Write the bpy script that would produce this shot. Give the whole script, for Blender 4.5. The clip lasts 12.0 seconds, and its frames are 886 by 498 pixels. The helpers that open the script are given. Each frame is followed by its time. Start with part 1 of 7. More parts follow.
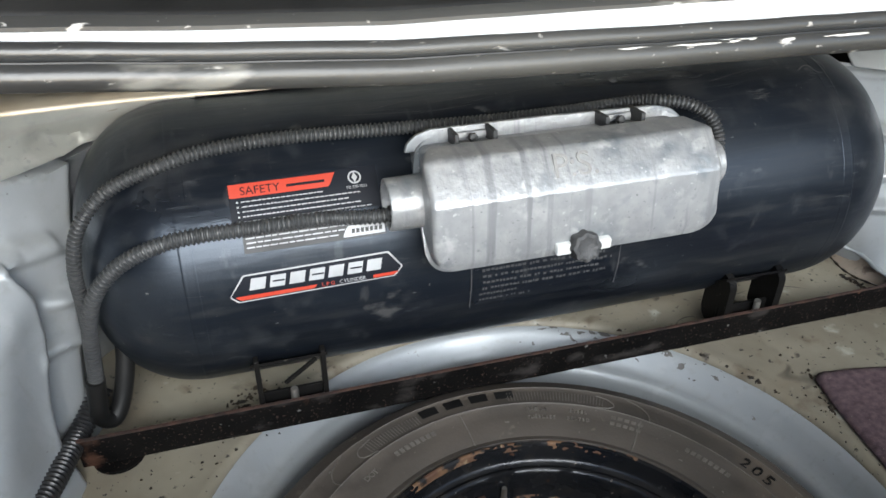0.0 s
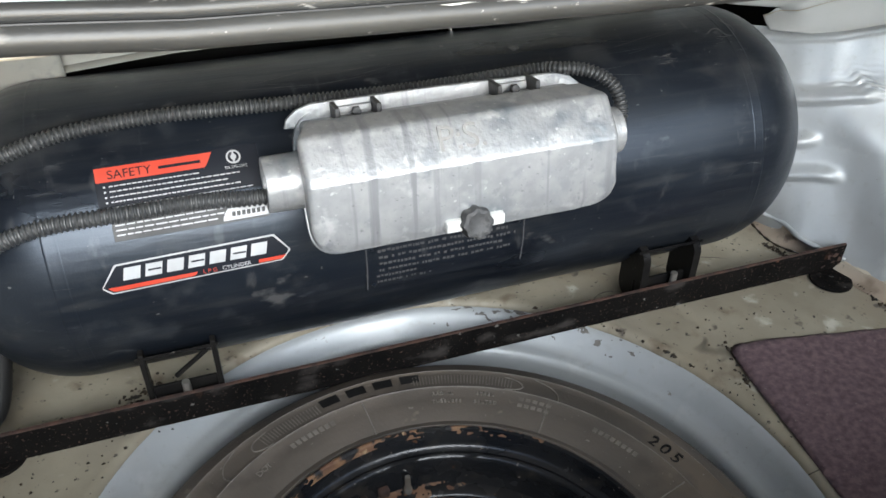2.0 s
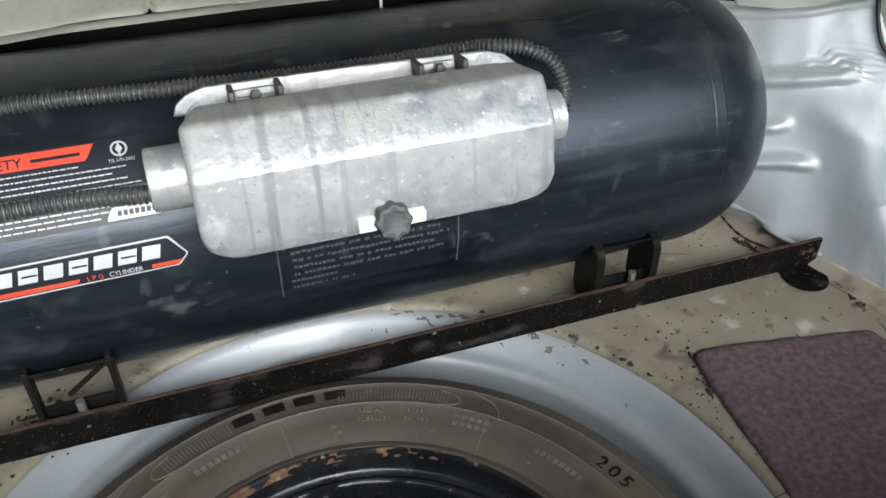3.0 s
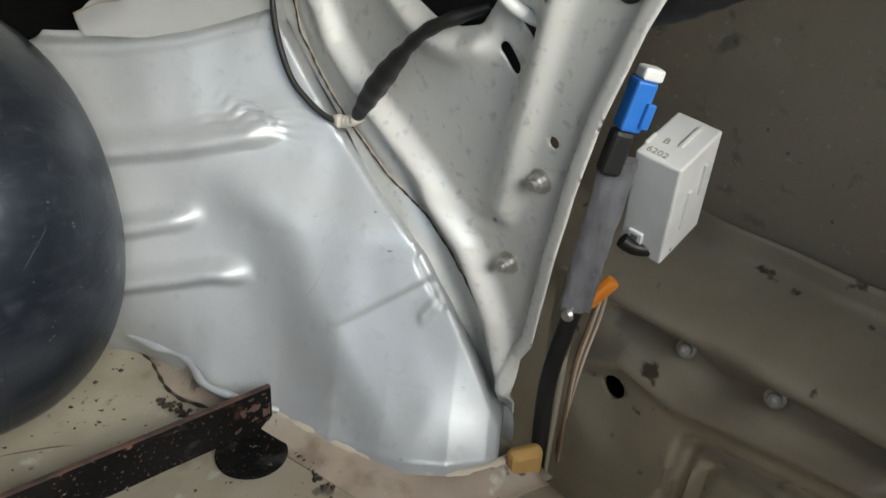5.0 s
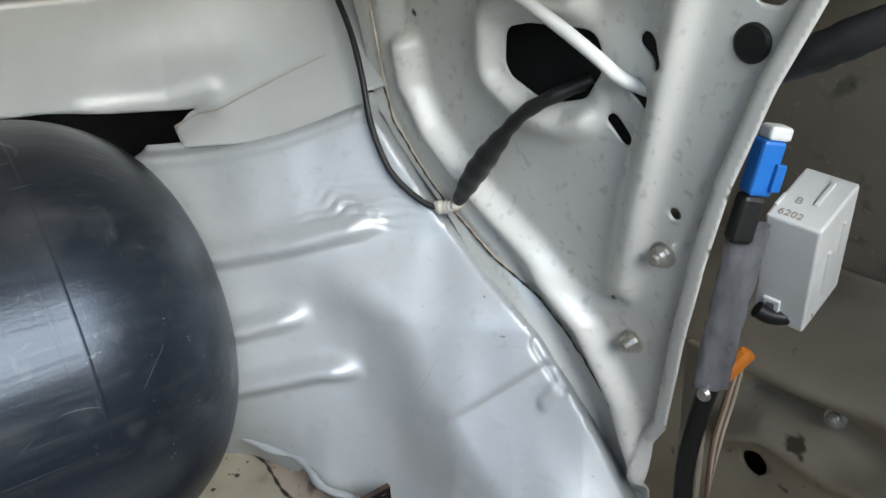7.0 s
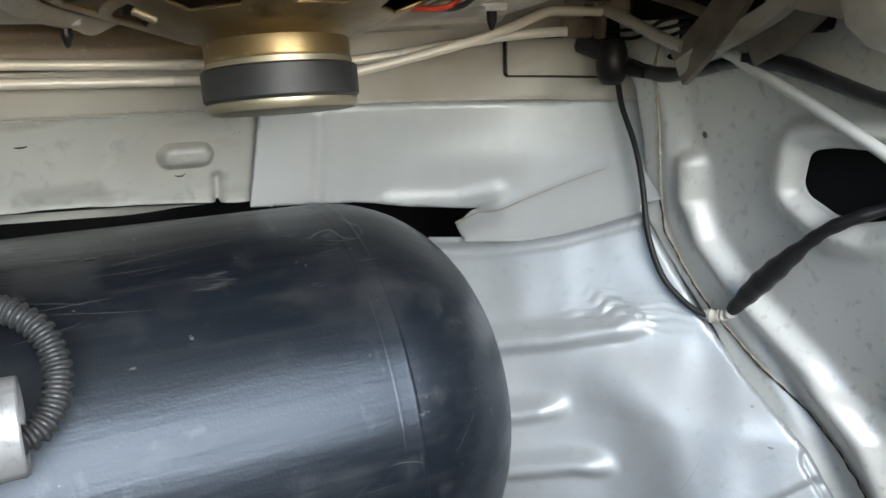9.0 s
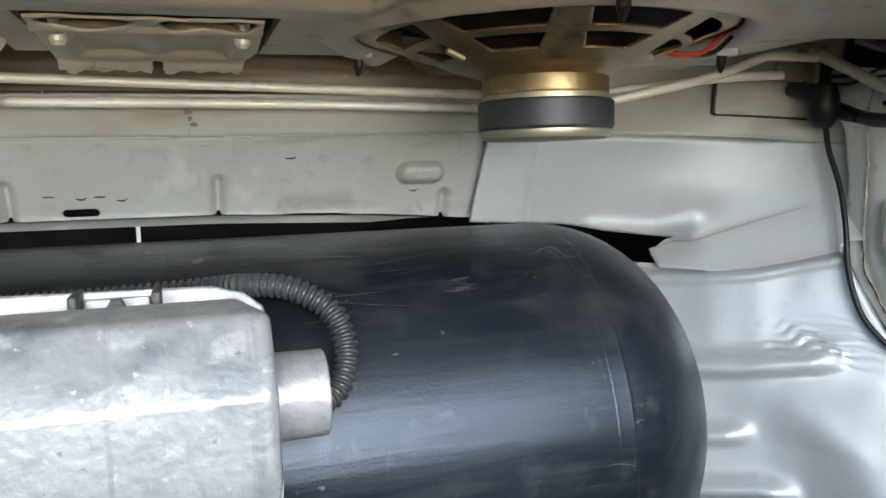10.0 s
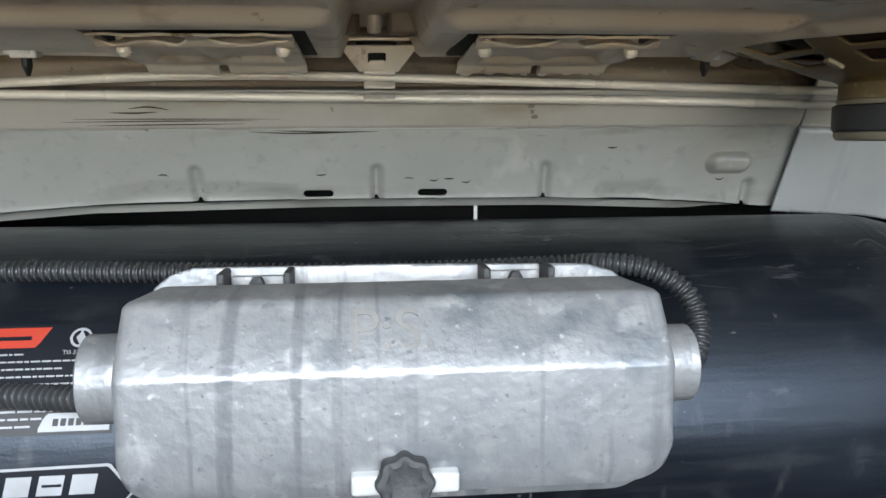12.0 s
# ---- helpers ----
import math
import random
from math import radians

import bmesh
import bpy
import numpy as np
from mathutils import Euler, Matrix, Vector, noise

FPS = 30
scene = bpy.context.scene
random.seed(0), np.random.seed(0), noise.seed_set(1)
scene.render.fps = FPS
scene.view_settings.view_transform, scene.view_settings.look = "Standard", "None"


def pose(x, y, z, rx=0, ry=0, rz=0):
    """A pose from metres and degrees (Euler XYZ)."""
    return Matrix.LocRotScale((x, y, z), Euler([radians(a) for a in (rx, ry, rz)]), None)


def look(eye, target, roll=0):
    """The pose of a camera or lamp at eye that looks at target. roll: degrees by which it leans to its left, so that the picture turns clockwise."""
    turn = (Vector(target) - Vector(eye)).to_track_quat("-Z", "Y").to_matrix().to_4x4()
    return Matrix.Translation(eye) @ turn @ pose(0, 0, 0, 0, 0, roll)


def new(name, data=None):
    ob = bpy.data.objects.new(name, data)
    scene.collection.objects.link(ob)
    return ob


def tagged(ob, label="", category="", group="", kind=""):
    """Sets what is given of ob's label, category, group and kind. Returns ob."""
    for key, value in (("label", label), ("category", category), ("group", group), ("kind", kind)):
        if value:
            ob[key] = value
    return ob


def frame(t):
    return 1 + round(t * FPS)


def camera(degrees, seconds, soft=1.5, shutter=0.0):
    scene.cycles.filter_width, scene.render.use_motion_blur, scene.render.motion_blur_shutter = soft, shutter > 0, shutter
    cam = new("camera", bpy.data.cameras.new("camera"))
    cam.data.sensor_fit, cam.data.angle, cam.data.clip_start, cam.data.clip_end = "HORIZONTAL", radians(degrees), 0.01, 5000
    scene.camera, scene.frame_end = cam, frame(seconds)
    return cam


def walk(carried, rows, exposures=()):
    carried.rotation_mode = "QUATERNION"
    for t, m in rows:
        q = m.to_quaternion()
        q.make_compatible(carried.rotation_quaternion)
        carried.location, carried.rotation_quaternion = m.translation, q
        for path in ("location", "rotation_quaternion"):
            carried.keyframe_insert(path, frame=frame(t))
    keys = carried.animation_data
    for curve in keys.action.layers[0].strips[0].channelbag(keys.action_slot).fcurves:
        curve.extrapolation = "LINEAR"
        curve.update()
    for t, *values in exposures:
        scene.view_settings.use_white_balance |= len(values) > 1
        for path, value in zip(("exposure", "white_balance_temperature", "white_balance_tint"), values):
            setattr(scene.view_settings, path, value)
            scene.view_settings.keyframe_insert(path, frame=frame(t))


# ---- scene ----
cam = camera(58.7, 12.0, soft=1.6)
PATH = [
    (0, (-0.273, 0.143, 0.708), (0.195, 1.723, -0.427), 0.7),
    (0.5, (-0.263, 0.15, 0.702), (0.207, 1.729, -0.432), 0.5),
    (1, (-0.259, 0.134, 0.709), (0.229, 1.711, -0.421), 0.3),
    (1.5, (-0.231, 0.133, 0.698), (0.283, 1.69, -0.447), 0.3),
    (2, (-0.183, 0.15, 0.685), (0.346, 1.679, -0.491), 0.4),
    (2.5, (-0.155, 0.148, 0.672), (0.38, 1.665, -0.518), -0.3),
    (2.7, (-0.137, 0.167, 0.662), (0.386, 1.677, -0.54), -0.2),
    (4.3, (0.268, 0.292, 0.501), (1.185, 1.753, -0.511), 3.2),
    (4.5, (0.32, 0.313, 0.491), (1.342, 1.714, -0.506), 3.7),
    (5, (0.408, 0.355, 0.465), (1.579, 1.649, -0.511), 4.5),
    (5.5, (0.44, 0.374, 0.495), (1.651, 1.667, -0.436), 3.1),
    (6, (0.446, 0.377, 0.509), (1.657, 1.681, -0.404), 1.4),
    (6.5, (0.442, 0.383, 0.507), (1.629, 1.742, -0.358), -0.3),
    (7, (0.409, 0.389, 0.469), (1.46, 1.871, -0.367), -3.3),
    (7.2, (0.386, 0.383, 0.447), (1.399, 1.898, -0.377), -3.7),
    (9, (0.274, 0.413, 0.468), (1.142, 2.135, -0.061), -1.0),
    (9.5, (0.226, 0.404, 0.468), (0.939, 2.21, -0.01), 0.2),
    (10, (0.177, 0.392, 0.475), (0.787, 2.239, 0.009), 1.0),
    (10.5, (0.144, 0.386, 0.479), (0.657, 2.256, -0.01), 1.1),
    (11, (0.112, 0.374, 0.484), (0.526, 2.263, -0.028), 0.9),
    (11.5, (0.074, 0.363, 0.487), (0.379, 2.267, -0.042), 0.7),
    (12, (0.038, 0.355, 0.498), (0.23, 2.27, -0.044), 0.4),
]

walk(cam, [(t, look(eye, target, roll)) for t, eye, target, roll in PATH], exposures=[(0, 1.22, 6350, 8), (2.7, 1.34, 6450, 8), (5, 1.40, 6900, 8), (7, 1.48, 6350, 8), (9, 1.44, 6250, 8), (10, 1.40, 6130, 8), (12, 0.98, 5950, 8)])

# ---- daylight ----
world = bpy.data.worlds.new("sky")
scene.world = world
world.use_nodes = True
wn = world.node_tree.nodes
sky = wn.new("ShaderNodeTexSky")
sky.sky_type = "NISHITA"
sky.sun_disc = False
sky.sun_elevation = radians(25)
sky.sun_rotation = radians(182)
wn["Background"].inputs[1].default_value = 0.15
world.node_tree.links.new(sky.outputs[0], wn["Background"].inputs[0])
sun_data = bpy.data.lights.new("sun", "SUN")
sun_data.energy = 3.0
sun_data.angle = radians(50)
sun_data.color = (0.95, 0.98, 1.0)
sun = new("sun", sun_data)
sun.matrix_world = look((-0.10, -2.62, 1.70), (0, 0.4, 0.3))

# ---- materials ----


def material(name, base, rough=0.5, metal=0.0, tint=None, scale=30.0, amount=0.5, bump=0.1, bump_scale=200.0,
             spots=None, spot_scale=60.0, spot_cover=0.35, stains=None, stain_scale=6.0, stain_cover=0.5, stretch=(1, 1, 1), coat=0.0, layers=(), lines=(), shine=0.5, glint=(1, 1, 1), brush=None):
    """A painted, cast or moulded surface: two scales of colour change, spots of wear, fine relief."""
    m = bpy.data.materials.new(name)
    m.use_nodes = True
    n, l = m.node_tree.nodes, m.node_tree.links
    b = n["Principled BSDF"]
    b.inputs["Metallic"].default_value = metal
    b.inputs["Coat Weight"].default_value = coat
    b.inputs["Specular IOR Level"].default_value = shine
    b.inputs["Specular Tint"].default_value = (*glint, 1)
    co = n.new("ShaderNodeTexCoord")
    mp = n.new("ShaderNodeMapping")
    mp.inputs["Scale"].default_value = stretch
    l.new(co.outputs["Object"], mp.inputs[0])

    def noise_tex(s, detail=5.0, plain=False):
        t = n.new("ShaderNodeTexNoise")
        t.inputs["Scale"].default_value = s
        t.inputs["Detail"].default_value = detail
        l.new(co.outputs["Object"] if plain else mp.outputs[0], t.inputs["Vector"])
        return t

    def ramp(src, a, b2):
        r = n.new("ShaderNodeMapRange")
        r.inputs[1].default_value, r.inputs[2].default_value = a, b2
        l.new(src, r.inputs[0])
        return r.outputs[0]

    def mixed(fac, c1, c2):
        x = n.new("ShaderNodeMix")
        x.data_type = "RGBA"
        l.new(fac, x.inputs[0])
        for sock, c in ((x.inputs[6], c1), (x.inputs[7], c2)):
            if isinstance(c, tuple):
                sock.default_value = (*c, 1)
            else:
                l.new(c, sock)
        return x.outputs[2]

    tint = tint or tuple(0.75 * c for c in base)
    big = noise_tex(scale)
    col = mixed(ramp(big.outputs[0], 0.5 - 0.25 / max(amount, 0.05) * 0.5, 0.5 + 0.25 / max(amount, 0.05) * 0.5), base, tint)
    rough_src = ramp(big.outputs[0], 0.3, 0.7)
    if stains:
        st = noise_tex(stain_scale, 8.0)
        col = mixed(ramp(st.outputs[0], 1 - stain_cover, 1 - stain_cover + 0.22), col, stains)
    if spots:
        sp = noise_tex(spot_scale, 9.0)
        col = mixed(ramp(sp.outputs[0], 1 - spot_cover, 1 - spot_cover + 0.06), col, spots)
    for colour, sc, cover, soft, st in layers:
        m2 = n.new("ShaderNodeMapping")
        m2.inputs["Scale"].default_value = st
        m2.inputs["Location"].default_value = (sc * 0.37, cover * 7.1, 1.3)
        l.new(co.outputs["Object"], m2.inputs[0])
        t2 = noise_tex(sc, 6.0)
        l.new(m2.outputs[0], t2.inputs["Vector"])
        col = mixed(ramp(t2.outputs[0], 1 - cover, 1 - cover + soft), col, colour)
    for colour, sc, width, cover, st in lines:
        # thin scratches: the level line of a stretched noise, broken up by another
        m2 = n.new("ShaderNodeMapping")
        m2.inputs["Scale"].default_value = st
        m2.inputs["Rotation"].default_value = (0.2, 0.35, 0.25)
        l.new(co.outputs["Object"], m2.inputs[0])
        t2 = noise_tex(sc, 1.5)
        l.new(m2.outputs[0], t2.inputs["Vector"])
        d1 = n.new("ShaderNodeMath")
        d1.operation = "SUBTRACT"
        d1.inputs[1].default_value = 0.5
        l.new(t2.outputs[0], d1.inputs[0])
        d2 = n.new("ShaderNodeMath")
        d2.operation = "ABSOLUTE"
        l.new(d1.outputs[0], d2.inputs[0])
        t3 = noise_tex(sc * 1.7, 3.0, True)
        d3 = n.new("ShaderNodeMath")
        d3.operation = "MULTIPLY"
        l.new(ramp(d2.outputs[0], width, width * 0.3), d3.inputs[0])
        l.new(ramp(t3.outputs[0], 1 - cover, 1 - cover + 0.08), d3.inputs[1])
        col = mixed(d3.outputs[0], col, colour)
    l.new(col, b.inputs["Base Color"])
    rr = n.new("ShaderNodeMapRange")
    rr.inputs[3].default_value, rr.inputs[4].default_value = max(rough - 0.07, 0.02), min(rough + 0.1, 1)
    l.new(rough_src, rr.inputs[0])
    l.new(rr.outputs[0], b.inputs["Roughness"])
    if bump:
        fine = noise_tex(bump_scale, 3.0, True)
        bp = n.new("ShaderNodeBump")
        bp.inputs["Strength"].default_value = bump
        bp.inputs["Distance"].default_value = 0.001
        l.new(fine.outputs[0], bp.inputs["Height"])
        top = bp.outputs[0]
        if brush:
            # brush marks: relief drawn out along one way
            amount2, sc, st = brush
            m3 = n.new("ShaderNodeMapping")
            m3.inputs["Scale"].default_value = st
            l.new(co.outputs["Object"], m3.inputs[0])
            t4 = noise_tex(sc, 4.0)
            l.new(m3.outputs[0], t4.inputs["Vector"])
            b2 = n.new("ShaderNodeBump")
            b2.inputs["Strength"].default_value = amount2
            b2.inputs["Distance"].default_value = 0.002
            l.new(t4.outputs[0], b2.inputs["Height"])
            l.new(top, b2.inputs["Normal"])
            top = b2.outputs[0]
        l.new(top, b.inputs["Normal"])
    return m


SILVER = material("silver body paint", (0.45, 0.472, 0.482), 0.43, 0.30, (0.39, 0.41, 0.418), 9, 0.7, 0.10, 260,
                  spots=(0.10, 0.09, 0.08), spot_scale=110, spot_cover=0.265, stains=(0.36, 0.36, 0.35), stain_scale=5, stain_cover=0.44,
                  layers=[((0.50, 0.515, 0.515), 24, 0.40, 0.24, (1, 1, 1)), ((0.38, 0.39, 0.385), 90, 0.42, 0.20, (1, 1, 1)), ((0.33, 0.30, 0.25), 3.2, 0.37, 0.2, (1, 1, 1)), ((0.24, 0.225, 0.20), 60, 0.28, 0.04, (1, 1, 2.0))],
                  lines=[((0.30, 0.30, 0.29), 7, 0.002, 0.34, (1, 1, 1.4))])
PRIMER = material("grey beige inner paint", (0.42, 0.417, 0.378), 0.50, 0.2, (0.345, 0.342, 0.308), 8, 0.7, 0.08, 260,
                  spots=(0.10, 0.08, 0.06), spot_scale=80, spot_cover=0.27, stains=(0.38, 0.35, 0.30), stain_scale=5, stain_cover=0.43,
                  layers=[((0.46, 0.45, 0.41), 26, 0.38, 0.12, (1, 1, 1)), ((0.30, 0.285, 0.25), 14, 0.40, 0.16, (0.6, 1, 3)), ((0.34, 0.34, 0.315), 90, 0.42, 0.10, (1, 1, 1)), ((0.20, 0.185, 0.155), 4, 0.36, 0.10, (0.5, 1, 1.5)), ((0.13, 0.10, 0.07), 60, 0.285, 0.03, (0.2, 1, 4))], lines=())
PALE = material("pale grey inner paint", (0.50, 0.51, 0.50), 0.45, 0.25, (0.43, 0.44, 0.43), 8, 0.7, 0.08, 260,
                spots=(0.12, 0.10, 0.08), spot_scale=90, spot_cover=0.26, stains=(0.42, 0.41, 0.38), stain_scale=4, stain_cover=0.46,
                layers=[((0.54, 0.55, 0.54), 20, 0.40, 0.24, (1, 1, 1)), ((0.40, 0.37, 0.32), 2.6, 0.40, 0.2, (1, 1, 1))])
SHELF = material("beige inner paint", (0.58, 0.525, 0.43), 0.36, 0.1, (0.48, 0.43, 0.35), 8, 0.7, 0.08, 260,
                 spots=(0.13, 0.10, 0.07), spot_scale=60, spot_cover=0.27, stains=(0.40, 0.34, 0.26), stain_scale=5, stain_cover=0.44,
                 layers=[((0.36, 0.30, 0.215), 9, 0.45, 0.20, (1, 1, 1)), ((0.27, 0.22, 0.155), 26, 0.40, 0.14, (1, 1.6, 1)), ((0.20, 0.14, 0.085), 60, 0.34, 0.07, (1, 1, 1)), ((0.30, 0.15, 0.07), 22, 0.28, 0.05, (1, 1, 1))])
STRIP = material("dusty beige inner paint", (0.46, 0.435, 0.375), 0.45, 0.1, (0.39, 0.365, 0.31), 8, 0.7, 0.08, 260,
                 spots=(0.13, 0.10, 0.07), spot_scale=70, spot_cover=0.27, stains=(0.33, 0.30, 0.24), stain_scale=6, stain_cover=0.46,
                 layers=[((0.30, 0.25, 0.18), 14, 0.42, 0.18, (0.6, 1, 2)), ((0.16, 0.12, 0.08), 50, 0.30, 0.05, (1, 1, 0.5))])
# silver paint lightened to stand for stronger light on the side panel
GUSSET = material("grey painted steel", (0.74, 0.73, 0.68), 0.42, 0.25, (0.66, 0.65, 0.605), 10, 0.7, 0.08, 300,
                  spots=(0.10, 0.09, 0.08), spot_scale=120, spot_cover=0.265,
                  layers=[((0.74, 0.73, 0.69), 34, 0.38, 0.12, (1, 1, 1)), ((0.58, 0.57, 0.53), 120, 0.42, 0.10, (1, 1, 1)), ((0.27, 0.24, 0.19), 5, 0.38, 0.12, (1, 1, 0.6))])
FLOOR = material("dirty cream floor paint", (0.32, 0.287, 0.218), 0.5, 0.0, (0.24, 0.212, 0.16), 12, 0.9, 0.25, 200,
                 spots=(0.03, 0.026, 0.022), spot_scale=70, spot_cover=0.345, stains=(0.27, 0.24, 0.19), stain_scale=9, stain_cover=0.47,
                 layers=[((0.52, 0.50, 0.43), 24, 0.36, 0.12, (1, 1, 1)), ((0.24, 0.195, 0.135), 6, 0.47, 0.18, (1, 1, 1)), ((0.17, 0.135, 0.095), 16, 0.39, 0.10, (1, 1, 1)), ((0.10, 0.085, 0.07), 30, 0.345, 0.05, (1, 1, 1)), ((0.02, 0.018, 0.016), 130, 0.335, 0.03, (1, 1, 1))], lines=[((0.06, 0.05, 0.04), 5, 0.005, 0.46, (1, 1.6, 1))])
# dimmed below body silver, standing for shade in side pocket and rod channel
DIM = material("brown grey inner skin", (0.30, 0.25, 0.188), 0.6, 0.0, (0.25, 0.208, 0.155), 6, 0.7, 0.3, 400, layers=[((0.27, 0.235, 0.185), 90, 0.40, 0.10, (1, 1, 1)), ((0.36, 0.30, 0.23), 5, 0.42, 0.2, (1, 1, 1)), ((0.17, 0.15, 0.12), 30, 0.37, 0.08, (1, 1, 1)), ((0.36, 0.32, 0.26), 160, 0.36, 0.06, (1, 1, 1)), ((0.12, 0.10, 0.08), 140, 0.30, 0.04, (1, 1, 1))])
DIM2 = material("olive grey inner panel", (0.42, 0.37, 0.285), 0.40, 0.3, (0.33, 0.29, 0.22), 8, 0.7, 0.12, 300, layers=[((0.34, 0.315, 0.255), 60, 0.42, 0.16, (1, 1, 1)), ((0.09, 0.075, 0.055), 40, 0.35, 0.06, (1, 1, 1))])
# flat black that puts the shade of deep openings into colour
BLACK = material("black of unlit hollows", (0.012, 0.012, 0.012), 0.8, 0, None, 10, 0.5, 0)
# blue specular tint puts the sky's reflection into the paint
TANK = material("black tank paint", (0.0045, 0.006, 0.0095), 0.33, 0.0, (0.011, 0.014, 0.019), 7, 0.7, 0.12, 500, shine=0.50,
                spots=(0.10, 0.10, 0.097), spot_scale=34, spot_cover=0.265, stains=(0.022, 0.025, 0.029), stain_scale=7, stain_cover=0.44, stretch=(0.45, 1.4, 1.4),
                layers=[((0.09, 0.09, 0.085), 120, 0.29, 0.04, (1, 1, 1)), ((0.035, 0.036, 0.037), 22, 0.42, 0.20, (0.4, 2, 2)), ((0.05, 0.052, 0.056), 40, 0.31, 0.10, (0.5, 1.5, 1.5)), ((0.030, 0.033, 0.037), 34, 0.42, 0.20, (1, 1, 1)), ((0.016, 0.018, 0.021), 60, 0.50, 0.24, (0.14, 2.4, 2.4)), ((0.028, 0.030, 0.033), 80, 0.36, 0.14, (0.16, 2.4, 2.4)), ((0.045, 0.046, 0.048), 24, 0.36, 0.12, (2.2, 0.5, 0.9)), ((0.15, 0.15, 0.145), 55, 0.27, 0.04, (0.8, 1.4, 1.4)), ((0.040, 0.041, 0.042), 10, 0.40, 0.16, (1, 1, 1)), ((0.07, 0.07, 0.07), 26, 0.335, 0.07, (0.7, 1.3, 1.3))], glint=(0.74, 0.85, 1.0), brush=(0.35, 60, (0.12, 1, 1)),
                lines=[((0.07, 0.071, 0.072), 12, 0.003, 0.36, (0.25, 2.0, 2.0)), ((0.10, 0.10, 0.10), 7, 0.0022, 0.40, (1.0, 1.0, 1.6))])
CAST = material("stained cast aluminium", (0.39, 0.392, 0.39), 0.42, 0.4, (0.29, 0.295, 0.297), 26, 0.9, 0.9, 130, brush=(0.16, 60, (1, 1, 1)),
                spots=(0.31, 0.315, 0.32), spot_scale=70, spot_cover=0.38, stains=(0.25, 0.27, 0.285), stain_scale=11, stain_cover=0.48,
                layers=[((0.17, 0.19, 0.205), 18, 0.45, 0.14, (1, 1, 0.9)), ((0.48, 0.48, 0.475), 34, 0.40, 0.10, (1, 1, 1)), ((0.40, 0.40, 0.395), 60, 0.40, 0.16, (1, 1, 1)), ((0.28, 0.285, 0.29), 120, 0.40, 0.12, (1, 1, 1)),
                        ((0.50, 0.50, 0.495), 150, 0.34, 0.06, (1, 1, 1)), ((0.25, 0.255, 0.26), 16, 0.42, 0.10, (5, 0.2, 0.2)), ((0.21, 0.215, 0.22), 200, 0.33, 0.05, (1, 1, 1))],
                lines=[((0.24, 0.245, 0.25), 9, 0.003, 0.40, (1, 1, 1))])
CASTMARK = material("dull raised casting", (0.30, 0.293, 0.275), 0.52, 0.35, (0.25, 0.243, 0.23), 60, 0.8, 0.4, 200)
HOSE = material("black corrugated plastic", (0.070, 0.071, 0.071), 0.38, 0, (0.045, 0.046, 0.047), 20, 0.7, 0.05,
                layers=[((0.11, 0.108, 0.10), 14, 0.36, 0.14, (1, 1, 1))])
BLACKHOSE = material("glossy black corrugated plastic", (0.016, 0.016, 0.017), 0.35, 0, (0.028, 0.028, 0.028), 20, 0.7, 0.05)
RUBBER = material("black rubber", (0.009, 0.009, 0.009), 0.42, 0, (0.018, 0.0175, 0.017), 15, 0.7, 0.15, 300, shine=0.35)
SEAL = material("worn black rubber seal", (0.026, 0.026, 0.026), 0.38, 0, (0.055, 0.054, 0.050), 9, 0.7, 0.2, 200,
                spots=(0.62, 0.60, 0.56), spot_scale=80, spot_cover=0.335, stretch=(0.45, 1.2, 1.2),
                layers=[((0.16, 0.155, 0.14), 26, 0.37, 0.07, (0.4, 1.5, 1.5)), ((0.30, 0.29, 0.27), 200, 0.32, 0.04, (0.6, 1, 1))])
IRON = material("rusty black angle iron", (0.0045, 0.0042, 0.0042), 0.7, 0.0, (0.009, 0.008, 0.0075), 20, 0.8, 0.6, 160,
                spots=(0.07, 0.047, 0.038), spot_scale=280, spot_cover=0.38, stains=(0.008, 0.007, 0.0065), stain_scale=14, stain_cover=0.45,
                layers=[((0.16, 0.08, 0.05), 60, 0.285, 0.04, (0.6, 1, 1)), ((0.17, 0.165, 0.155), 90, 0.325, 0.03, (1, 1, 1)), ((0.045, 0.04, 0.037), 30, 0.42, 0.12, (0.5, 1, 1)), ((0.10, 0.05, 0.032), 12, 0.31, 0.08, (1, 1, 1))], shine=0.06)
RUST = material("rusted edge", (0.085, 0.045, 0.033), 0.75, 0.0, (0.03, 0.02, 0.017), 60, 0.9, 0.5, 200)
TYRE = material("dusty black tyre rubber", (0.078, 0.068, 0.058), 0.50, 0, (0.118, 0.099, 0.082), 9, 0.8, 0.4, 260,
                stains=(0.16, 0.125, 0.092), stain_scale=6, stain_cover=0.46,
                layers=[((0.055, 0.048, 0.042), 12, 0.40, 0.14, (1, 1, 1)), ((0.18, 0.155, 0.125), 40, 0.34, 0.06, (1, 1, 1)), ((0.22, 0.20, 0.18), 170, 0.30, 0.03, (1, 1, 1))])
TYREMARK = material("pale raised tyre marks", (0.21, 0.19, 0.165), 0.6, 0, (0.14, 0.125, 0.11), 80, 0.8, 0.2, 300)
RIM = material("rusted black steel rim", (0.010, 0.012, 0.016), 0.20, 0.3, (0.024, 0.024, 0.025), 14, 0.7, 0.3, 160,
               spots=(0.24, 0.20, 0.165), spot_scale=170, spot_cover=0.31,
               layers=[((0.045, 0.040, 0.036), 30, 0.42, 0.14, (1, 1, 1)), ((0.10, 0.05, 0.03), 60, 0.31, 0.04, (1, 1, 1)), ((0.30, 0.26, 0.22), 90, 0.28, 0.03, (1, 1, 1))])
